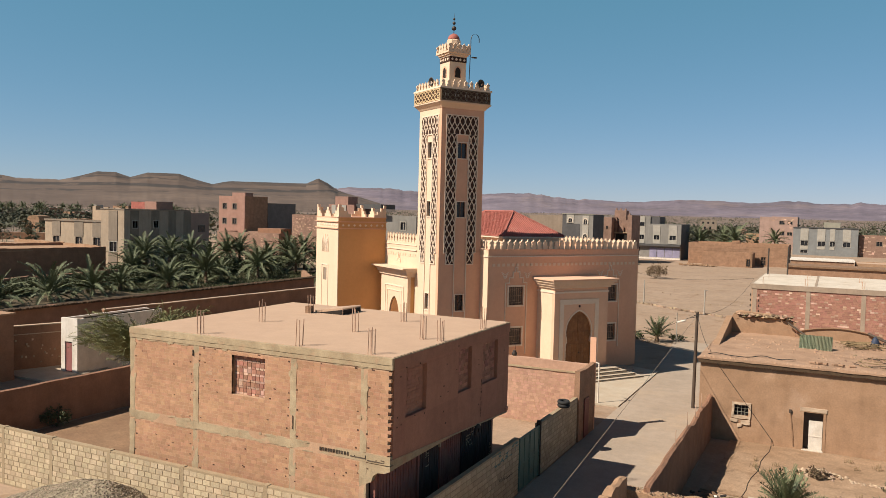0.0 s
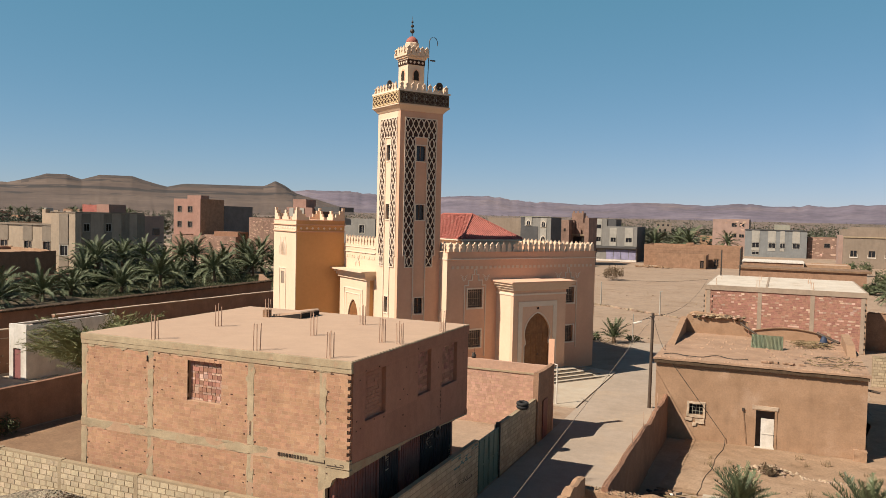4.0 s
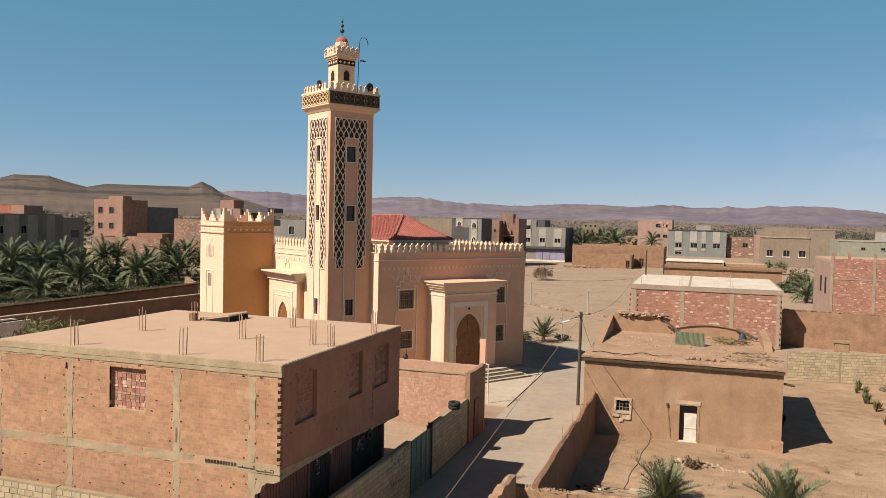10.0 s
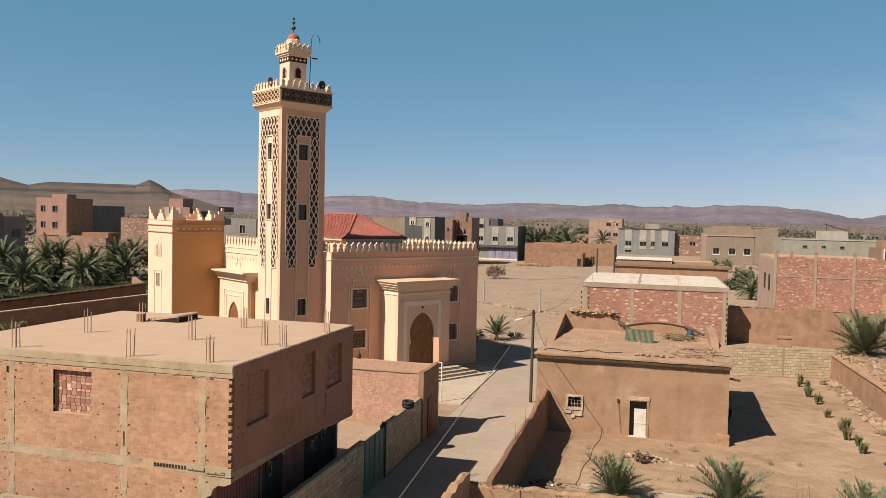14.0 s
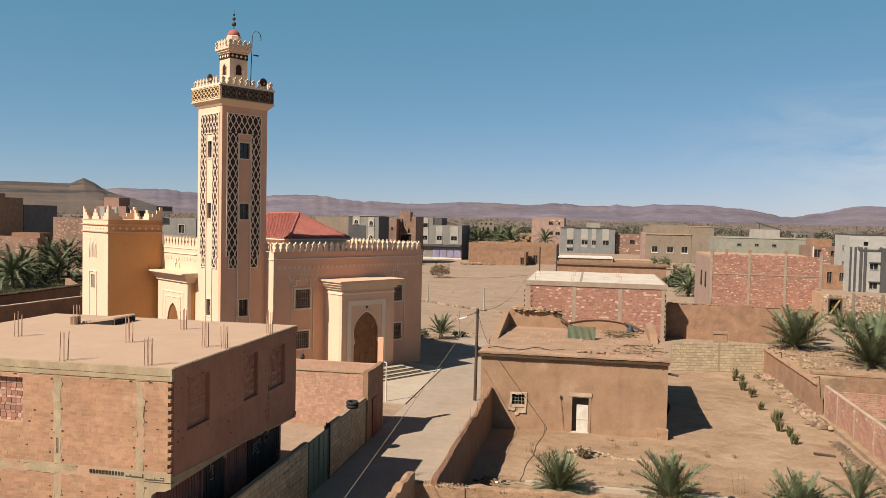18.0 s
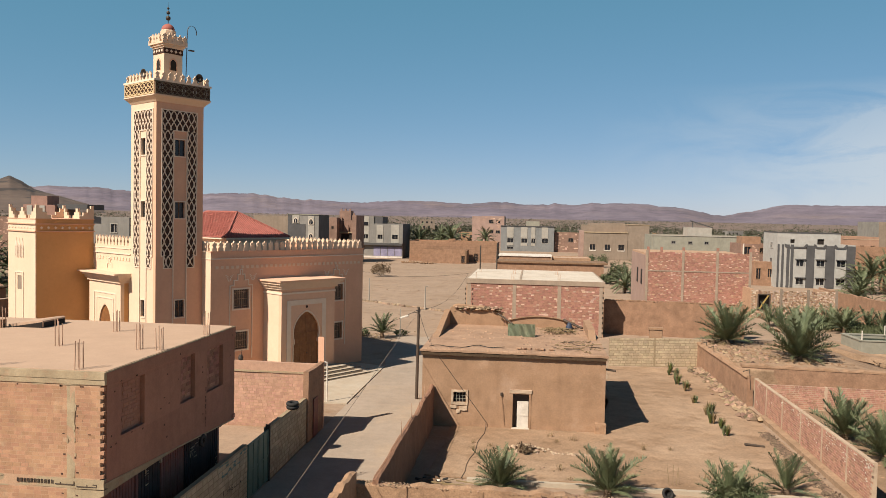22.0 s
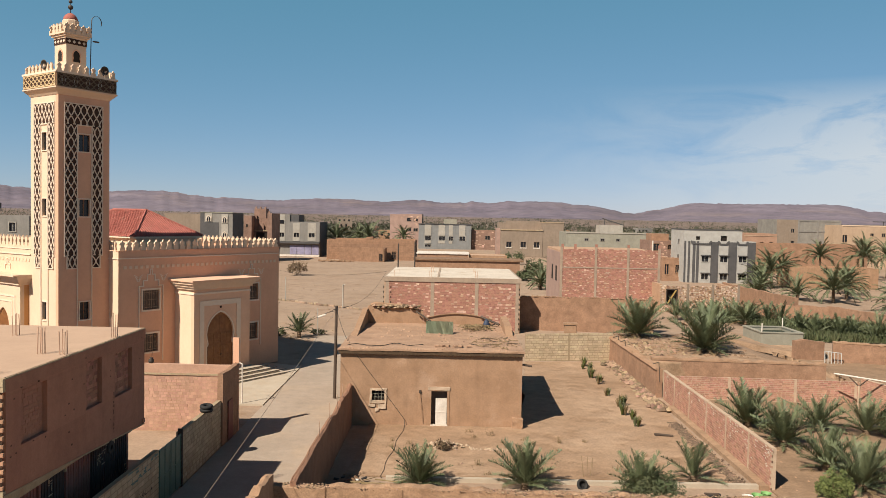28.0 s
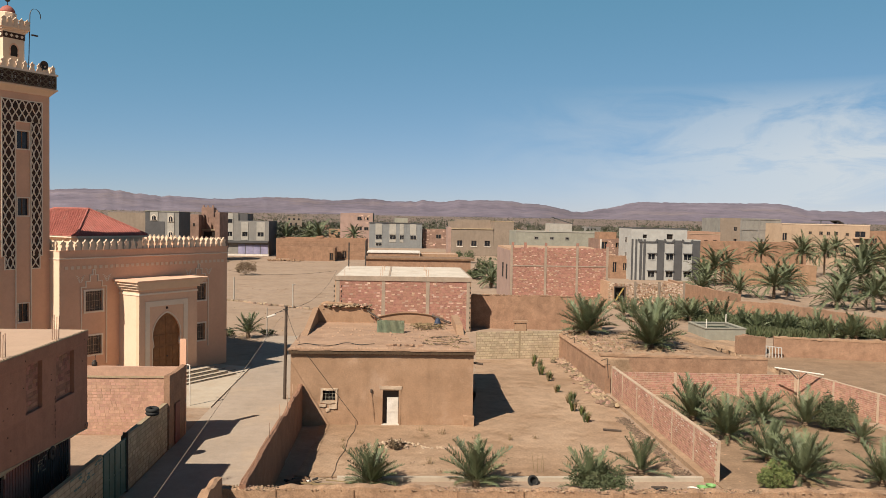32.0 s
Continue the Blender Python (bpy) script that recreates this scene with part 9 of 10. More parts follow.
# palms and groves across the plain
def far_woods(name, label, n, seed, r0, r1, a0, a1, h0, h1, dense=0.0):
    """Ragged tree clumps scattered over a wide ring of the plain, azimuths in degrees left of +y."""
    rng = random.Random(seed)
    verts, faces = [], []
    while n:
        r = r0 * (r1 / r0) ** rng.random()
        az = rng.uniform(a0, a1)
        x, y = -r * math.sin(radians(az)), r * math.cos(radians(az))
        if noise.noise(Vector((x, y * 0.5, seed)) * 0.006) < dense:
            continue
        n -= 1
        h = rng.uniform(h0, h1)
        w = h * rng.uniform(0.35, 0.75)
        z = ground_height(x, y)
        for j in range(11 if r < 700 else 5):
            c = Vector((x + rng.gauss(0, w * 0.5), y + rng.gauss(0, w * 0.5), z + h * rng.uniform(0.3, 0.95)))
            for q in range(3):
                d = Vector((rng.uniform(-1, 1), rng.uniform(-1, 1), rng.uniform(-0.5, 0.9))) * w * 0.42
                e = Vector((rng.uniform(-1, 1), rng.uniform(-1, 1), rng.uniform(-0.3, 0.5))) * w * 0.26
                k = len(verts)
                verts += [tuple(c - e), tuple(c + d), tuple(c + e)]
                faces.append((k, k + 1, k + 2))
        k = len(verts)
        verts += [(x - 0.2, y, z), (x + 0.2, y, z), (x, y, z + h * 0.6)]
        faces.append((k, k + 1, k + 2))
    me = bpy.data.meshes.new(name)
    me.from_pydata(verts, [], faces)
    me.materials.append(M["leaf_far"])
    return tagged(new(name, me), label, "trees", kind="stuff")


far_woods("far_palm_groves", "scattered date palms and shrubs across the plain", 5200, 4, 320, 1000, -42, 62, 2.6, 5.6, -0.05)
far_woods("far_oasis", "dark oasis tree belt on the far plain", 9000, 9, 700, 3300, -42, 62, 2.2, 6.0, -0.08)
far_woods("near_palm_groves", "tree tops between the town houses", 260, 12, 230, 340, -40, 60, 3, 6, 0.0)

far_woods("left_groves", "dense trees and bushes at the edge of the town", 900, 21, 400, 680, 43, 60, 3.0, 6.5, -0.3)
rng = random.Random(91)
for i in range(26):
    az, r = radians(rng.uniform(44.5, 57)), rng.uniform(330, 560)
    far_palm(-r * math.sin(az), r * math.cos(az), 8.0, rng.uniform(3.6, 5.0), "tall date palm at the edge of the town", "date palms at the town edge", i + 200)
# ---- pole, wires and lamps ----
def rod_path(bm, pts, r, sides=5):
    """One round rod bent along a line of points."""
    pts = [Vector(p) for p in pts]
    rings = []
    for i, p in enumerate(pts):
        d = (pts[min(i + 1, len(pts) - 1)] - pts[max(i - 1, 0)]).normalized()
        m = d.to_track_quat("Z", "Y").to_matrix()
        rings.append([bm.verts.new(p + m @ Vector((r * math.cos(k * math.tau / sides), r * math.sin(k * math.tau / sides), 0))) for k in range(sides)])
    for a, b in zip(rings, rings[1:]):
        for k in range(sides):
            bm.faces.new((a[k], a[(k + 1) % sides], b[(k + 1) % sides], b[k]))
    bm.faces.new(rings[0][::-1])
    bm.faces.new(rings[-1])
    return bm


def wire(bm, p, q, sag, r=0.012, n=14):
    p, q = Vector(p), Vector(q)
    return rod_path(bm, [p.lerp(q, i / n) - Vector((0, 0, sag * 4 * (i / n) * (1 - i / n))) for i in range(n + 1)], r, 4)


pole = thing("utility_pole", pose(-7.05, 48.5, 0), "dark weathered timber utility pole with a lamp arm", "pole")
part("shaft", tube(bmesh.new(), (0, 0, -0.2), (0.05, 0, 5.85), 0.105, 0.085, 10), M["pole"], pole)
part("lamp_arm", tube(tube(bmesh.new(), (0.04, 0, 5.55), (-0.45, -0.1, 5.45), 0.02, sides=6), (-0.45, -0.1, 5.45), (-0.75, -0.15, 5.3), 0.02, sides=6), M["iron"], pole)
part("lamp_head", turned(boxes((-0.32, -0.09, -0.06, 0.22, 0.09, 0.05), bevel=0.03), pose(-0.78, -0.16, 5.25, 0, -18, 10)), M["whitepaint"], pole, "white lamp housing")
part("insulator", boxes((-0.12, -0.14, 5.6, 0.18, -0.08, 5.66), (0.0, -0.1, 5.66, 0.06, -0.04, 5.78)), M["iron"], pole)
cables = thing("overhead_wires", pose(0, 0, 0), "thin sagging electric wires", "wires")
for p, q, s in (((-7.0, 48.5, 5.7), (-6.4, 79.0, 5.9), 0.9), ((-7.0, 48.5, 5.7), (-5.7, 44.2, 4.35), 0.2), ((-7.0, 48.5, 5.7), (-12.4, 56.0, 3.2), 0.2), ((-6.4, 79.0, 5.9), (-46.0, 150.0, 6.0), 2.5), ((-5.1, 42.56, 4.0), (-2.3, 42.655, 0.3), 0.0)):
    part("wire", wire(bmesh.new(), p, q, s), M["charcoal"], cables)
def post(name, x, y, h, r, label, mt, arm=0.0):
    t = thing(name, pose(x, y, 0), label, "post")
    part("shaft", tube(bmesh.new(), (0, 0, -0.1), (0, 0, h), r, r * 0.85, 7), M[mt], t)
    if arm:
        part("arm", tube(bmesh.new(), (0, 0, h - 0.05), (arm, 0, h), r * 0.7, sides=6), M[mt], t)
    return t
post("goal_post", -22.1, 105.1, 3.0, 0.09, "thin pale post on the sandy square", "pale")
post("goal_post", -13.2, 96.8, 2.9, 0.09, "thin pale post on the sandy square", "pale", 0.3)
post("sign_post", -12.4, 73.6, 2.7, 0.05, "thin pale post beside a small palm", "pale")
post("steel_post", -6.1, 92.5, 8.3, 0.09, "dark steel post behind the row house", "iron")
post("steel_post", -4.2, 94.0, 8.5, 0.09, "dark steel post behind the row house", "iron")
fp = thing("pipe_gate", pose(-12.35, 46.6, 0.08), "bent white pipe frame at the forecourt", "frame")
part("upright", tube(bmesh.new(), (0, 0, -0.05), (0, 0, 2.4), 0.045, sides=7), M["whitepaint"], fp)
part("cross_bar", tube(bmesh.new(), (0, 0, 2.38), (-0.5, 0.3, 2.42), 0.03, sides=7), M["whitepaint"], fp)

# row of stones on the square
r7 = random.Random(31)
edge = thing("stone_row", pose(0, 0, 0), "row of pale stones marking the square", "stones")
rows = []
for i in range(60):
    t = i / 60
    x, y, s = -25 + 15 * t + r7.uniform(-0.2, 0.2), 106 - 11 * t + r7.uniform(-0.3, 0.3), r7.uniform(0.1, 0.22)
    rows.append((x - s, y - s, -0.05, x + s, y + s, s * 0.8))
mass("stone", rows, M["stone"], edge)


def stones(name, label, n, place, s0, s1, seed, mt="stone", kind="stuff"):
    """Loose angular stones strewn over the ground."""
    rng = random.Random(seed)
    verts, faces = [], []
    for i in range(n):
        x, y, z = place(rng)
        s = rng.uniform(s0, s1)
        k = len(verts)
        for dx, dy, dz in ((1, 0, 0.2), (0.3, 0.9, 0.1), (-0.8, 0.5, 0.25), (-0.7, -0.6, 0.1), (0.4, -0.9, 0.2), (rng.uniform(-0.3, 0.3), rng.uniform(-0.3, 0.3), rng.uniform(0.6, 1.0)), (0, 0, -0.4)):
            verts.append((x + dx * s * rng.uniform(0.7, 1.2), y + dy * s * rng.uniform(0.7, 1.2), z + dz * s))
        for i2 in range(5):
            faces.append((k + i2, k + (i2 + 1) % 5, k + 5))
            faces.append((k + (i2 + 1) % 5, k + i2, k + 6))
    me = bpy.data.meshes.new(name)
    me.from_pydata(verts, [], faces)
    me.materials.append(M[mt])
    return tagged(new(name, me), label, "stones", kind=kind)


stones("wall_rubble", "broken stones heaped along the foot of the garden wall", 420, lambda r: (lambda y: (13.5 - abs(r.gauss(0, 0.4)), y, 0.02))(r.uniform(47.0, 63.0)), 0.10, 0.30, 5, "rubble")
stones("dark_clods", "dark earth clods along the irrigation furrow", 2200, lambda r: (12.95 + r.gauss(0, 0.15), r.uniform(33.8, 44.5), 0.0), 0.035, 0.09, 6, "clod")
stones("yard_stones", "small stones scattered over the courtyard", 420, lambda r: (r.uniform(-4, 13), r.uniform(33.9, 42), -0.02), 0.02, 0.06, 7)
stones("yard_rubble", "line of pale stones before the mud house", 90, lambda r: (r.uniform(1.2, 3.6), 38.4 + r.gauss(0, 0.12), 0.0), 0.03, 0.09, 8, "stone")
stones("weed_stones", "heap of pale stones round a dry weed", 130, lambda r: (lambda a, q: (-0.15 + q * 1.25 * math.cos(a), 38.75 + q * 0.55 * math.sin(a), 0.3 * max(0.0, 1 - q)))(r.uniform(0, 6.283), r.uniform(0.1, 1.1)), 0.04, 0.13, 18, "stone")
stones("dark_crust", "broken dark crust of earth in the courtyard", 160, lambda r: (r.uniform(0.5, 5.5), 36.4 + r.gauss(0, 0.5), -0.02), 0.03, 0.1, 19, "rubble")
stones("square_stones", "scattered stones on the sandy square", 130, lambda r: (r.uniform(-30, -8), r.uniform(66, 130), -0.03), 0.04, 0.14, 9)
stones("terrace_rubble", "rubble of broken mud brick on the garden terrace", 240, lambda r: (r.uniform(14.4, 18) , r.uniform(57, 67), 1.64), 0.05, 0.20, 10, "rubble")
stones("terrace_clods", "dark clods and litter under the terrace palms", 420, lambda r: (r.uniform(14.4, 23) , r.uniform(57, 68), 1.63), 0.04, 0.17, 16, "mud_dark")
stones("brown_rubble", "rubble below the far mud wall", 60, lambda r: (r.uniform(-33, -24), r.uniform(193, 196.5), 0.0), 0.2, 0.6, 11, "mud_dark")
stones("lot_clods", "clods and pebbles in the palm plot", 500, lambda r: (r.uniform(14.6, 27), r.uniform(30.5, 49.5), -0.02), 0.03, 0.10, 12, "mud")

# ---- roof of the mud house ----
par = thing("roof_parapet", pose(0, 0, 0), "ragged mud parapet round the back of the roof", "parapet")
part("left_side", prism(bmesh.new(), [(46.4, 4.15), (52.9, 5.2), (53.5, 5.2), (53.5, 4.1)], "x", -5.85, -5.5), M["mud"], par)
bm = wall_strip(bmesh.new(), (-5.5, 53.1), (-1.75, 53.1), 4.1, 5.35, 0.35, step=0.2, rag=0.26)
part("back", bm, M["mud"], par)
out = [(-1.7, 4.1), (3.0, 4.1)] + [(3.0 - 4.7 * i / 10, 4.55 + 0.36 * math.sin(math.pi * i / 10)) for i in range(11)]
part("arched_back", prism(bmesh.new(), out, "y", 53.0, 53.3), M["mud"], par)
part("right_side", prism(bmesh.new(), [(47.5, 4.1), (53.4, 4.1), (53.4, 4.8), (49.2, 4.7)], "x", 3.55, 4.0), M["mud"], par)
bm = rod_path(bmesh.new(), [(-1.7 + 4.7 * i / 10, 52.95, 4.6 + 0.36 * math.sin(math.pi * i / 10)) for i in range(11)], 0.05, 6)
part("bent_beam", bm, M["mud_dark"], par, "bent dark pole along the arch")
part("timber", tube(bmesh.new(), (-2.2, 52.8, 5.1), (-1.2, 52.3, 4.5), 0.06, sides=6), M["pole"], par)
part("timber", tube(bmesh.new(), (2.2, 52.9, 4.8), (3.4, 52.0, 4.4), 0.08, sides=6), M["pole"], par)
stones("roof_rubble", "loose mud rubble on the roof", 170, lambda r: (r.uniform(-5.0, 3.8), r.uniform(46.0, 52.8), 4.18), 0.04, 0.14, 14, "roof_earth")
stones("parapet_rubble", "crumbled mud on the parapet", 40, lambda r: (r.uniform(-5.4, -1.8), 53.3 + r.uniform(-0.1, 0.1), 5.08), 0.08, 0.2, 15, "mud_dark")
tin = thing("tin_sheet", pose(-0.55, 48.6, 4.18, -12, 0, -3), "leaning green corrugated tin sheet on the roof", "tin sheet")
bm = bmesh.new()
n = 96
cols = [[bm.verts.new((-0.85 + 1.7 * i / n, 0.014 * math.sin(i * math.pi / 2.0 + 0.4), z)) for z in (0.02, 0.82)] for i in range(n + 1)]
for a, c in zip(cols, cols[1:]):
    bm.faces.new((a[0], c[0], c[1], a[1]))
bmesh.ops.solidify(bm, geom=bm.faces[:], thickness=0.012)
part("sheet", bm, M["tin"], tin)
pile = thing("stick_pile", pose(1.9, 50.6, 4.2), "pile of dry sticks and fronds on the roof", "sticks")
for i in range(60):
    a, l = r7.uniform(0, math.pi), r7.uniform(0.4, 1.3)
    c = Vector((r7.uniform(-0.9, 0.8), r7.uniform(-0.6, 0.6), r7.uniform(0.05, 0.36)))
    d = Vector((math.cos(a), math.sin(a), r7.uniform(-0.15, 0.15))) * l / 2
    part("stick", tube(bmesh.new(), c - d, c + d, 0.018, sides=4), M["dryleaf"], pile)
sack = thing("blue_sack", pose(2.5, 51.2, 4.18), "dark blue plastic sack leaning on the roof", "sack")
bm = lathe(bmesh.new(), [(0.18, 0), (0.24, 0.12), (0.22, 0.35), (0.14, 0.55), (0.06, 0.65)], 12)
part("bag", rough_edges(bm, 0.05, 3.0), M["blue"], sack, smooth=True)
edge_sticks = thing("stick_pile", pose(3.0, 44.6, 4.2), "dry sticks strewn along the roof corner", "sticks")
for i in range(46):
    a, l = r7.uniform(0, math.pi), r7.uniform(0.3, 0.9)
    c = Vector((r7.uniform(-1.6, 0.95), r7.uniform(-1.2, 2.4), r7.uniform(0.03, 0.14)))
    d = Vector((math.cos(a), math.sin(a), r7.uniform(-0.1, 0.1))) * l / 2
    part("stick", tube(bmesh.new(), c - d, c + d, 0.016, sides=4), M["dryleaf" if i % 3 else "pole"], edge_sticks)
hose = thing("roof_hose", pose(0, 0, 0), "dark hose lying along the roof edge", "hose")
bm = rod_path(bmesh.new(), [(-5.6 + 4.2 * i / 25, 43.3 + 0.35 * math.sin(i * 0.5) + i * 0.03, 4.28 + 0.02 * math.sin(i * 0.9)) for i in range(26)], 0.022)
part("hose", bm, M["rubber"], hose)
for i, x in enumerate((-0.6, -0.3, 0.0, 0.4, 0.7, 1.2)):
    s = thing("roof_brick", pose(x, 43.6 + 0.05 * (i % 2), 4.25, 0, 0, i * 37), "loose mud brick lying on the roof", "brick", "loose bricks on the mud roof")
    part("brick", boxes((-0.14, -0.09, 0, 0.14, 0.09, 0.1), bevel=0.012), M["roof_earth"], s)

# ---- courtyard and plot odds and ends ----
ring = thing("old_tyre", pose(5.9, 33.3, 0.08, 62, 0, 20), "half-buried old tyre beside the channel", "tyre")
part("tyre", lathe(bmesh.new(), [(0.15, 0.0), (0.24, 0.0), (0.27, 0.05), (0.24, 0.11), (0.15, 0.11), (0.17, 0.05), (0.15, 0.0)], 18), M["rubber"], ring, smooth=True)
logs = thing("branch_pile", pose(-3.2, 32.6, 0.02), "bleached branches beside the lane wall", "branches")
for i in range(9):
    a = r7.uniform(-0.6, 0.6)
    c = Vector((r7.uniform(-0.8, 1.6), r7.uniform(-0.4, 0.4), 0.06 + 0.03 * i))
    d = Vector((math.cos(a), math.sin(a), r7.uniform(-0.05, 0.1))) * r7.uniform(0.5, 1.3)
    part("branch", tube(bmesh.new(), c - d, c + d, 0.035, 0.015, sides=5), M["dryleaf"], logs)
junk = thing("scrap_mound", pose(-4.2, 33.2, 0.0), "dark scrap heap in the wall's shade", "scrap")
part("mound", rough_edges(lathe(bmesh.new(), [(0.55, 0), (0.45, 0.1), (0.3, 0.18), (0.1, 0.22)], 14), 0.15, 3.0), M["mud_dark"], junk)
for i in range(5):
    part("scrap", turned(boxes((-0.12, -0.06, 0, 0.12, 0.06, 0.08), bevel=0.01), pose(0.3 * i - 0.5, 0.2 * math.sin(i * 2.0), 0.1, 8 * i, 12, 50 * i)), M["whitepaint" if i == 3 else "charcoal"], junk)
tank = thing("water_tank", pose(28.65, 71.4, 0), "open square concrete water tank", "tank")
TW, TD, TH = 3.85, 4.4, 1.5
for b4 in ((0, 0, -0.1, TW, 0.25, TH), (0, 0.25, -0.1, 0.25, TD, TH), (TW - 0.25, 0.25, -0.1, TW, TD, TH), (0.25, TD - 0.25, -0.1, TW - 0.25, TD, TH)):
    part("tank_wall", boxes(b4), M["greenish"], tank)
for b4 in ((-0.06, -0.06, TH, TW + 0.06, 0.3, TH + 0.1), (-0.06, 0.3, TH, 0.3, TD + 0.06, TH + 0.1), (TW - 0.3, 0.3, TH, TW + 0.06, TD + 0.06, TH + 0.1), (0.3, TD - 0.3, TH, TW - 0.3, TD + 0.06, TH + 0.1)):
    part("tank_rim", boxes(b4), M["greenish"], tank)
part("water", boxes((0.25, 0.25, 1.2, TW - 0.25, TD - 0.25, 1.22)), M["water"], tank, "dark green water")
for x, y in ((0.1, 0.1), (TW - 0.1, TD - 0.1)):
    part("rod", tube(bmesh.new(), (x, y, TH), (x, y, TH + 0.9), 0.05, sides=5), M["whitepaint"], tank)
gate2 = thing("field_gate", pose(31.3, 64.7, -0.04, -24, 5, -12) @ Matrix.Scale(0.85, 4), "small white slatted gate leaning in the wall gap", "gate")
part("gate_frame", strip_line(bmesh.new(), [(0, 0.0), (0, 1.3), (1.5, 1.3), (1.5, 0.0)], 0.07, -0.03, 0.03), M["lgrey"], gate2)
for i in range(1, 5):
    part("slat", boxes((i * 0.3 - 0.03, -0.02, 0.1, i * 0.3 + 0.03, 0.02, 1.3)), M["lgrey"], gate2)
awning = thing("pole_trestle", pose(25.7, 48.7, 0), "white pole resting on a forked wooden prop", "trestle")
part("beam", tube(bmesh.new(), (-1.25, 0.6, 2.12), (1.35, -0.7, 1.92), 0.05, sides=7), M["whitepaint"], awning)
part("prop", tube(tube(bmesh.new(), (0.05, 0.0, 1.45), (-0.5, 0.24, 2.05), 0.04, sides=6), (0.05, 0.0, 1.45), (0.5, -0.25, 1.98), 0.04, sides=6), M["pole"], awning)
part("post", tube(bmesh.new(), (0.05, 0.0, 0), (0.05, 0.0, 1.5), 0.06, sides=6), M["post"], awning)
hooks = thing("wall_hooks", pose(0, 0, 0), "bent iron rods sticking out of the garden wall", "rods")
for y, x in ((51.0, 13.95), (60.0, 13.75), (62.2, 13.7)):
    part("rod", tube(tube(bmesh.new(), (x, y, 1.0), (x - 0.1, y, 2.3), 0.025, sides=5), (x - 0.1, y, 2.3), (x - 0.55, y - 0.2, 2.2), 0.025, sides=5), M["iron"], hooks)
boat = thing("wash_basin", pose(12.6, 32.2, 0.0, 0, 0, 12), "green and white plastic tubs in the corner", "tub")
for i, (dx, mt) in enumerate(((0, "whitepaint"), (0.5, "tubgreen"), (1.0, "tubgreen"))):
    part("tub", turned(lathe(bmesh.new(), [(0.15, 0), (0.21, 0.16), (0.23, 0.17), (0.2, 0.16), (0.14, 0.03)], 14), pose(dx, 0.1 * i, 0)), M[mt], boat)
ped = thing("scrap_metal", pose(11.1, 32.3, 0.0), "dark broken scrap frame on the ground", "scrap")
part("bar", turned(boxes((-0.5, -0.06, 0.02, 0.5, 0.06, 0.14), bevel=0.02), pose(0, 0, 0, 0, 0, 20)), M["charcoal"], ped)
part("bar", turned(boxes((-0.35, -0.05, 0.1, 0.35, 0.05, 0.18), bevel=0.02), pose(0.1, 0.1, 0, 0, -14, -50)), M["pole"], ped)
bricks = thing("mud_pier", pose(7.6, 63.0, 2.2), "square mud gate pier beside the pale wall", "pier")
part("block", boxes((2.0, 1.25, -2.22, 3.0, 1.75, 0.62), bevel=0.04), M["mud"], bricks)
part("cap", rough_edges(boxes((1.92, 1.2, 0.62, 3.08, 1.8, 0.78)), 0.03, 2.0, 3), M["mud"], bricks)
furrow = thing("timber_beam", pose(11.66, 41.55, 0.03), "old timber lying across the furrow", "timber")
part("beam", turned(boxes((-0.5, -0.06, 0, 0.5, 0.06, 0.1), bevel=0.02), pose(0, 0, 0, 0, 3, -8)), M["pole"], furrow)
sh = thing("broken_sherd", pose(14.9, 47.5, 0), "triangular broken cement slab leaning on the wall", "slab")
part("slab", prism(bmesh.new(), [(0, 0), (0.9, 0), (0.75, 1.0)], "y", 0, 0.08), M["concrete"], sh)

# thin cloud far off, low over the horizon
def cloud(name, az0, az1, z0, z1, dist, material):
    bm = bmesh.new()
    uv = bm.loops.layers.uv.new("UVMap")
    n = 30
    cols = []
    for i in range(n + 1):
        a = radians(az0 + (az1 - az0) * i / n)
        cols.append([bm.verts.new((-dist * math.sin(a), dist * math.cos(a), z)) for z in (z0, z1)])
    for i in range(n):
        f = bm.faces.new((cols[i][0], cols[i + 1][0], cols[i + 1][1], cols[i][1]))
        for l, (u, v) in zip(f.loops, ((i / n, 0), ((i + 1) / n, 0), ((i + 1) / n, 1), (i / n, 1))):
            l[uv].uv = (u, v)
    me = bpy.data.meshes.new(name)
    bm.to_mesh(me)
    bm.free()
    me.materials.append(material)
    ob = tagged(new(name, me), "thin white veil cloud low over the mountains", "cloud", kind="structure")
    ob.visible_shadow = False
    return ob


plinth = thing("wall_plinth", pose(0, 0, 0), "pale cement ledge along the foot of the garden wall", "ledge", kind="structure")
part("ledge", boxes((13.62, 33.5, -0.1, 14.03, 48.0, 0.16)), M["lot"], plinth)

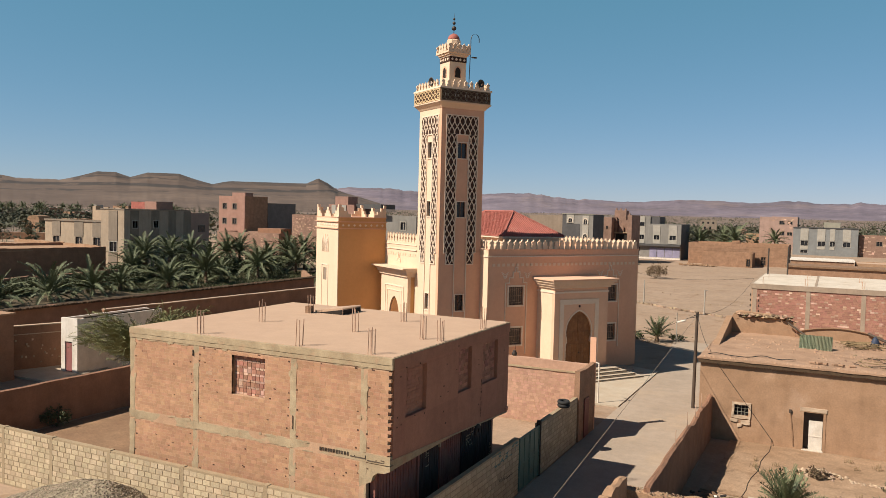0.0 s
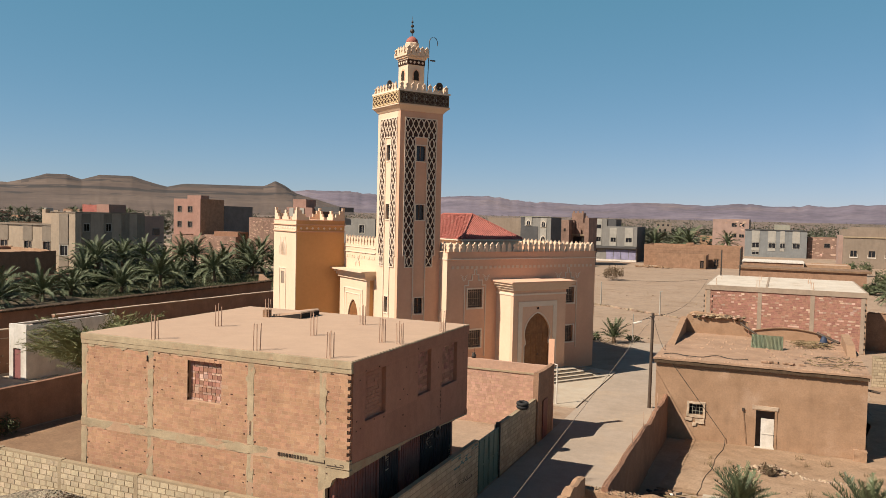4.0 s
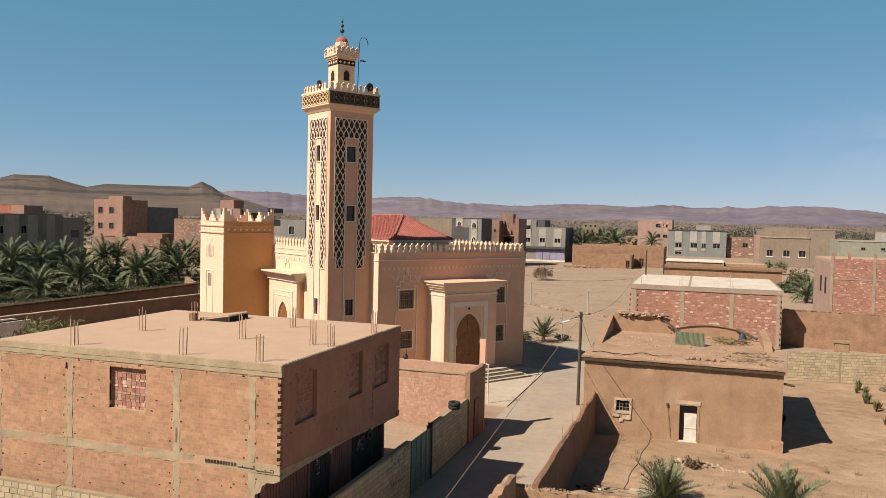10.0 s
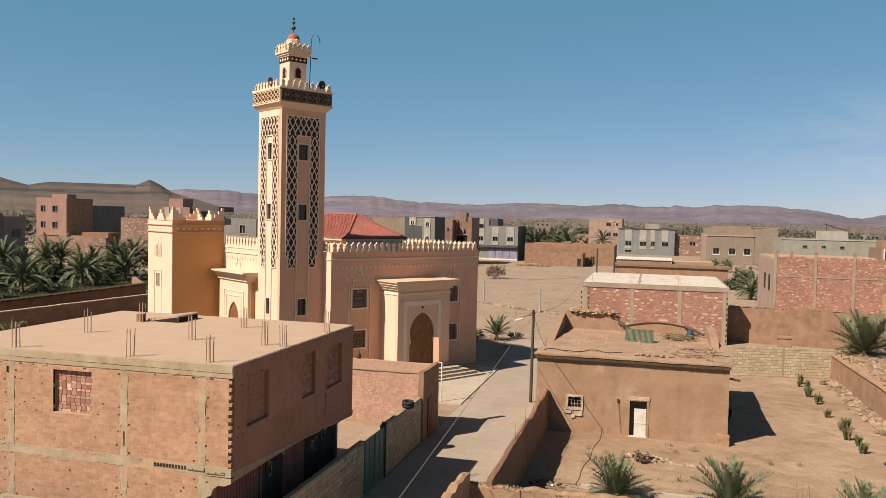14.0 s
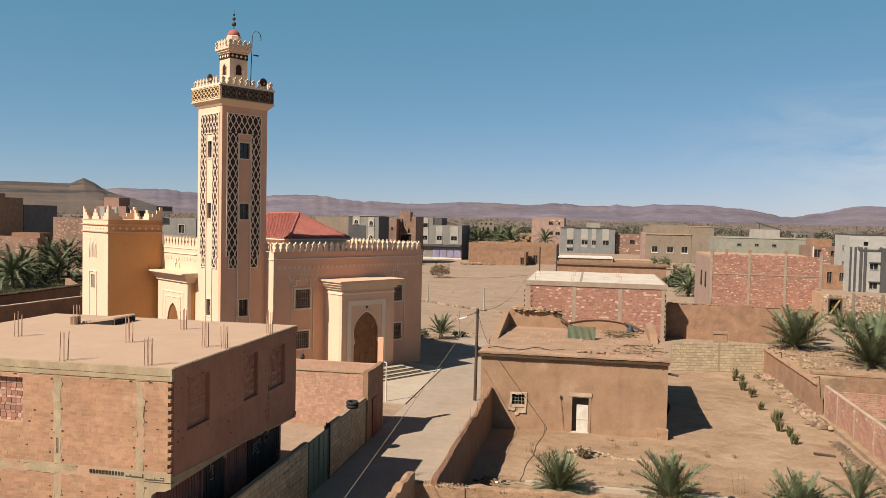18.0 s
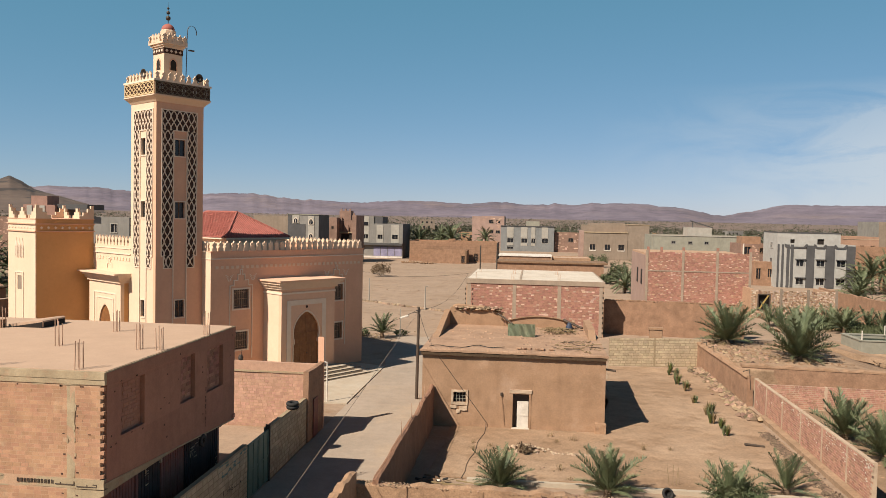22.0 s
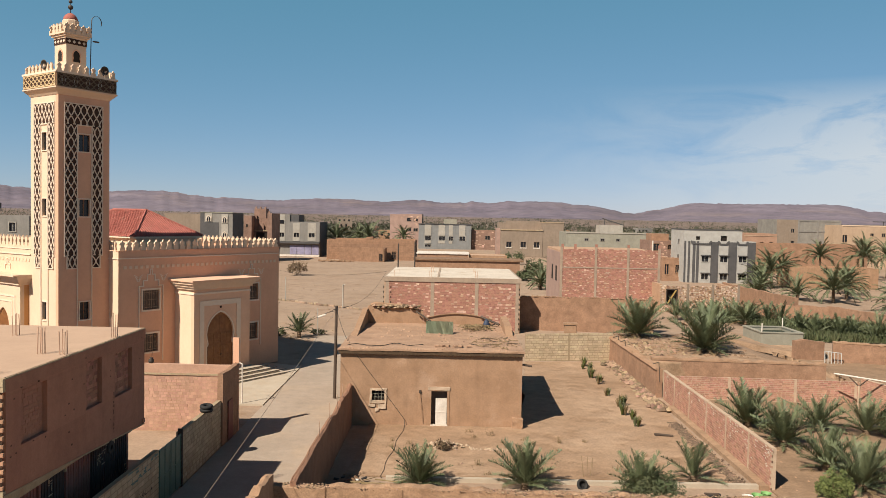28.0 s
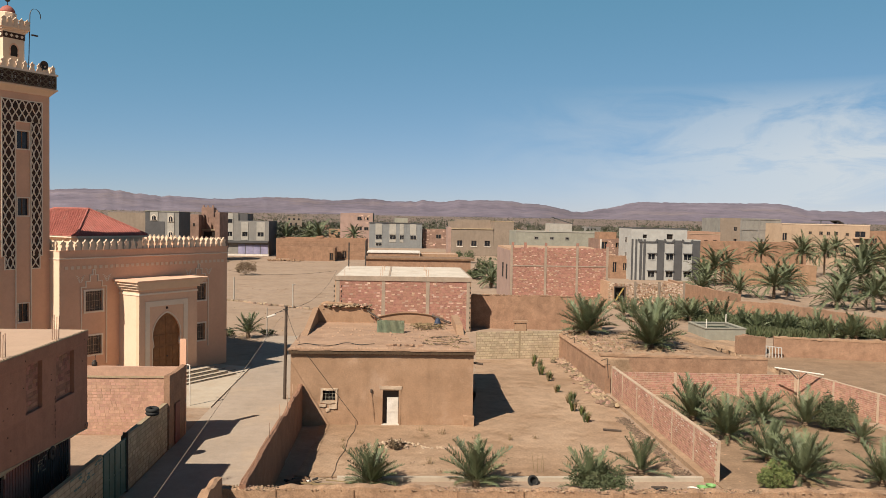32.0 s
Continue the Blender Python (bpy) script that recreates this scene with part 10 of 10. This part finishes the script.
# veil of cloud
def cloud_material(name, seed, lo, hi):
    m = bpy.data.materials.new(name)
    m.use_nodes = True
    N, L = m.node_tree.nodes, m.node_tree.links
    N.remove(N["Principled BSDF"])
    uvn = N.new("ShaderNodeUVMap")
    mp = N.new("ShaderNodeMapping")
    mp.inputs["Scale"].default_value = (2.6, 1.9, 1)
    mp.inputs["Rotation"].default_value = (0, 0, radians(-14))
    mp.inputs["Location"].default_value = (seed, 0, 0)
    nz = N.new("ShaderNodeTexNoise")
    nz.inputs["Scale"].default_value = 1.6
    nz.inputs["Detail"].default_value = 9
    nz.inputs["Roughness"].default_value = 0.62
    nz.inputs["Distortion"].default_value = 0.7
    mr = N.new("ShaderNodeMapRange")
    mr.inputs["From Min"].default_value, mr.inputs["From Max"].default_value = lo, hi
    mr.inputs["To Max"].default_value = 0.95
    sep = N.new("ShaderNodeSeparateXYZ")
    def curve(sock, pts):
        r = N.new("ShaderNodeValToRGB")
        r.color_ramp.elements[0].position, r.color_ramp.elements[0].color = pts[0][0], (pts[0][1],) * 3 + (1,)
        r.color_ramp.elements[1].position, r.color_ramp.elements[1].color = pts[-1][0], (pts[-1][1],) * 3 + (1,)
        for p, v in pts[1:-1]:
            e = r.color_ramp.elements.new(p)
            e.color = (v,) * 3 + (1,)
        L.new(sock, r.inputs["Fac"])
        return r.outputs["Color"]
    def times(a, b):
        x = N.new("ShaderNodeMath")
        x.operation = "MULTIPLY"
        L.new(a, x.inputs[0])
        L.new(b, x.inputs[1])
        return x.outputs[0]
    L.new(uvn.outputs["UV"], mp.inputs["Vector"])
    L.new(uvn.outputs["UV"], sep.inputs["Vector"])
    L.new(mp.outputs["Vector"], nz.inputs["Vector"])
    L.new(nz.outputs["Fac"], mr.inputs["Value"])
    fac = times(mr.outputs["Result"], times(curve(sep.outputs["X"], [(0.0, 0), (0.2, 0.18), (0.45, 0.62), (0.65, 0.9), (1.0, 1.0)]), curve(sep.outputs["Y"], [(0.0, 0.7), (0.12, 0.8), (0.45, 1.0), (0.75, 0.7), (1.0, 0.0)])))
    em = N.new("ShaderNodeEmission")
    em.inputs["Color"].default_value = (0.62, 0.66, 0.68, 1)
    em.inputs["Strength"].default_value = 0.70
    tr = N.new("ShaderNodeBsdfTransparent")
    mx = N.new("ShaderNodeMixShader")
    L.new(fac, mx.inputs["Fac"])
    L.new(tr.outputs[0], mx.inputs[1])
    L.new(em.outputs[0], mx.inputs[2])
    L.new(mx.outputs[0], N["Material Output"].inputs["Surface"])
    return m


cloud("backdrop_cloud", -4.0, -44.0, 20, 820, 4780, cloud_material("veil_cloud", 2.0, 0.36, 0.56))

# ragged tops and loose bits
stones("near_wall_grit", "gritty mud lumps on the low near wall", 1500, lambda r: (lambda x: (x, 27.1 - 0.0219 * (x + 6.6) + r.uniform(-0.25, 0.2), 2.0))(r.uniform(-6.4, 20.0)), 0.012, 0.05, 41, "rubble")
stones("back_wall_crumble", "crumbled dark mud on the high wall", 260, lambda r: (lambda x: (x, 81.3 - 0.102 * (x - 7.3) + r.uniform(-0.1, 0.2), 3.43))(r.uniform(7.5, 21.0)), 0.06, 0.16, 42, "mud_dark")
stones("terrace_wall_crumble", "crumbled mud along the terrace wall", 300, lambda r: (lambda x: (x, 54.9 - 0.0847 * (x - 14.4) + r.uniform(0.0, 0.5), 1.73))(r.uniform(14.5, 26.0)), 0.02, 0.07, 43, "mud_red")
stones("roof_edge_lumps", "pale mud lumps along the roof edge", 260, lambda r: (r.uniform(-5.9, 4.1), 42.66 + r.uniform(-0.05, 0.35), 4.18), 0.04, 0.12, 44, "roof_earth")
stones("parapet_bricks", "loose mud bricks along the broken parapet", 120, lambda r: (r.uniform(-5.4, -1.9), 53.15 + r.uniform(-0.2, 0.2), 5.2 + r.uniform(0.0, 0.2)), 0.08, 0.2, 45, "rubble")
stones("roof_debris", "broken mud and sticks on the roof", 220, lambda r: (r.uniform(-0.5, 3.9), r.uniform(43.6, 52.5), 4.17), 0.03, 0.13, 46, "rubble")
stub = thing("wall_stub", pose(0, 0, 0), "broken mud wall stub running on past the corner", "wall", kind="structure")
bm = wall_strip(bmesh.new(), (-6.3, 26.9), (-6.5, 14.0), -0.1, 2.42, 0.34, step=0.3, rag=0.14)
part("core", bm, M["mud"], stub)
for i, y in enumerate((39.4, 37.6, 35.2, 32.4)):
    t = thing("wall_rebar", pose(-5.36, y, 2.05), "thin rusty rods standing in the lane wall", "rebar", "rods on the lane wall")
    for k in range(3):
        part("bar", tube(bmesh.new(), (0.02, 0.12 * k, 0), (0.04 - 0.03 * k, 0.14 * k, 0.75 + 0.1 * math.sin(i * 3 + k)), 0.011, sides=5), M["rust"], t)
part("wire", wire(bmesh.new(), (-7.05, 48.5, 5.55), (-6.27, 6.0, 2.81), 0.03, 0.012), M["col_grey"], cables)
part("wire", rod_path(bmesh.new(), [(-2.3, 42.64, 0.32), (-2.3, 42.5, 0.03)] + [(-2.3 - 0.6 * i / 9 + 0.06 * math.sin(i * 1.7), 42.3 - 8.3 * i / 9, 0.02) for i in range(10)], 0.018, 5), M["pole"], cables)

# dry weeds and sticks in the courtyard
def weed(x, y, h, n, seed):
    rng = random.Random(seed)
    t = thing("dry_weed", pose(x, y, -0.03), "tuft of dry straw-coloured weeds on bare earth", "weed", "dry weeds in the courtyard")
    bm = bmesh.new()
    for i in range(n):
        a, l, lean = rng.uniform(0, math.tau), h * rng.uniform(0.5, 1.1), rng.uniform(0.1, 0.8)
        d = Vector((math.cos(a) * lean, math.sin(a) * lean, 1)).normalized() * l
        w = Vector((-math.sin(a), math.cos(a), 0)) * 0.008
        p = Vector((rng.gauss(0, 0.08), rng.gauss(0, 0.08), 0))
        bm.faces.new([bm.verts.new(v) for v in (p - w, p + d * 0.6 - w * 0.8, p + d, p + d * 0.6 + w * 0.8, p + w)])
    part("straw", bm, M["dryleaf"], t, kind="stuff")


rw = random.Random(71)
for i in range(26):
    weed(rw.uniform(-3.5, 12.0), rw.choice((rw.uniform(34.2, 37.0), rw.uniform(37, 41.5))), rw.uniform(0.15, 0.5), 24, i)
for i in range(18):
    weed(rw.uniform(14.8, 24.5), rw.uniform(31.0, 49.0), rw.uniform(0.15, 0.45), 24, 40 + i)
stick = thing("dead_stems", pose(6.2, 34.6, 0), "few bare dead stems standing in the yard", "stems")
for i in range(4):
    part("stem", tube(bmesh.new(), (0.15 * i, 0.05 * i, -0.05), (0.15 * i + rw.uniform(-0.15, 0.15), 0.05 * i, rw.uniform(0.6, 1.0)), 0.012, 0.006, 5), M["dryleaf"], stick)
# ---- bricks and blocks, laid last ----
lay(house, FRONT_CELLS, pose(0, HY0, 0), "brick", M["brick"], M["brick_i"], lambda c: -c[0] - 2.0 * (c[1] > 3), 300, proud=0.0022, seed=2)
for w, c, name, mats, pick, limit, seed in LAID:
    lay(w, c, Matrix(), "block" if mats[0] == "block" else "brick", M[mats[0]], M[mats[1]], pick or (lambda c: c[0]), limit, depth=0.06, proud=0.004 if mats[0] == "block" else 0.003, seed=seed)
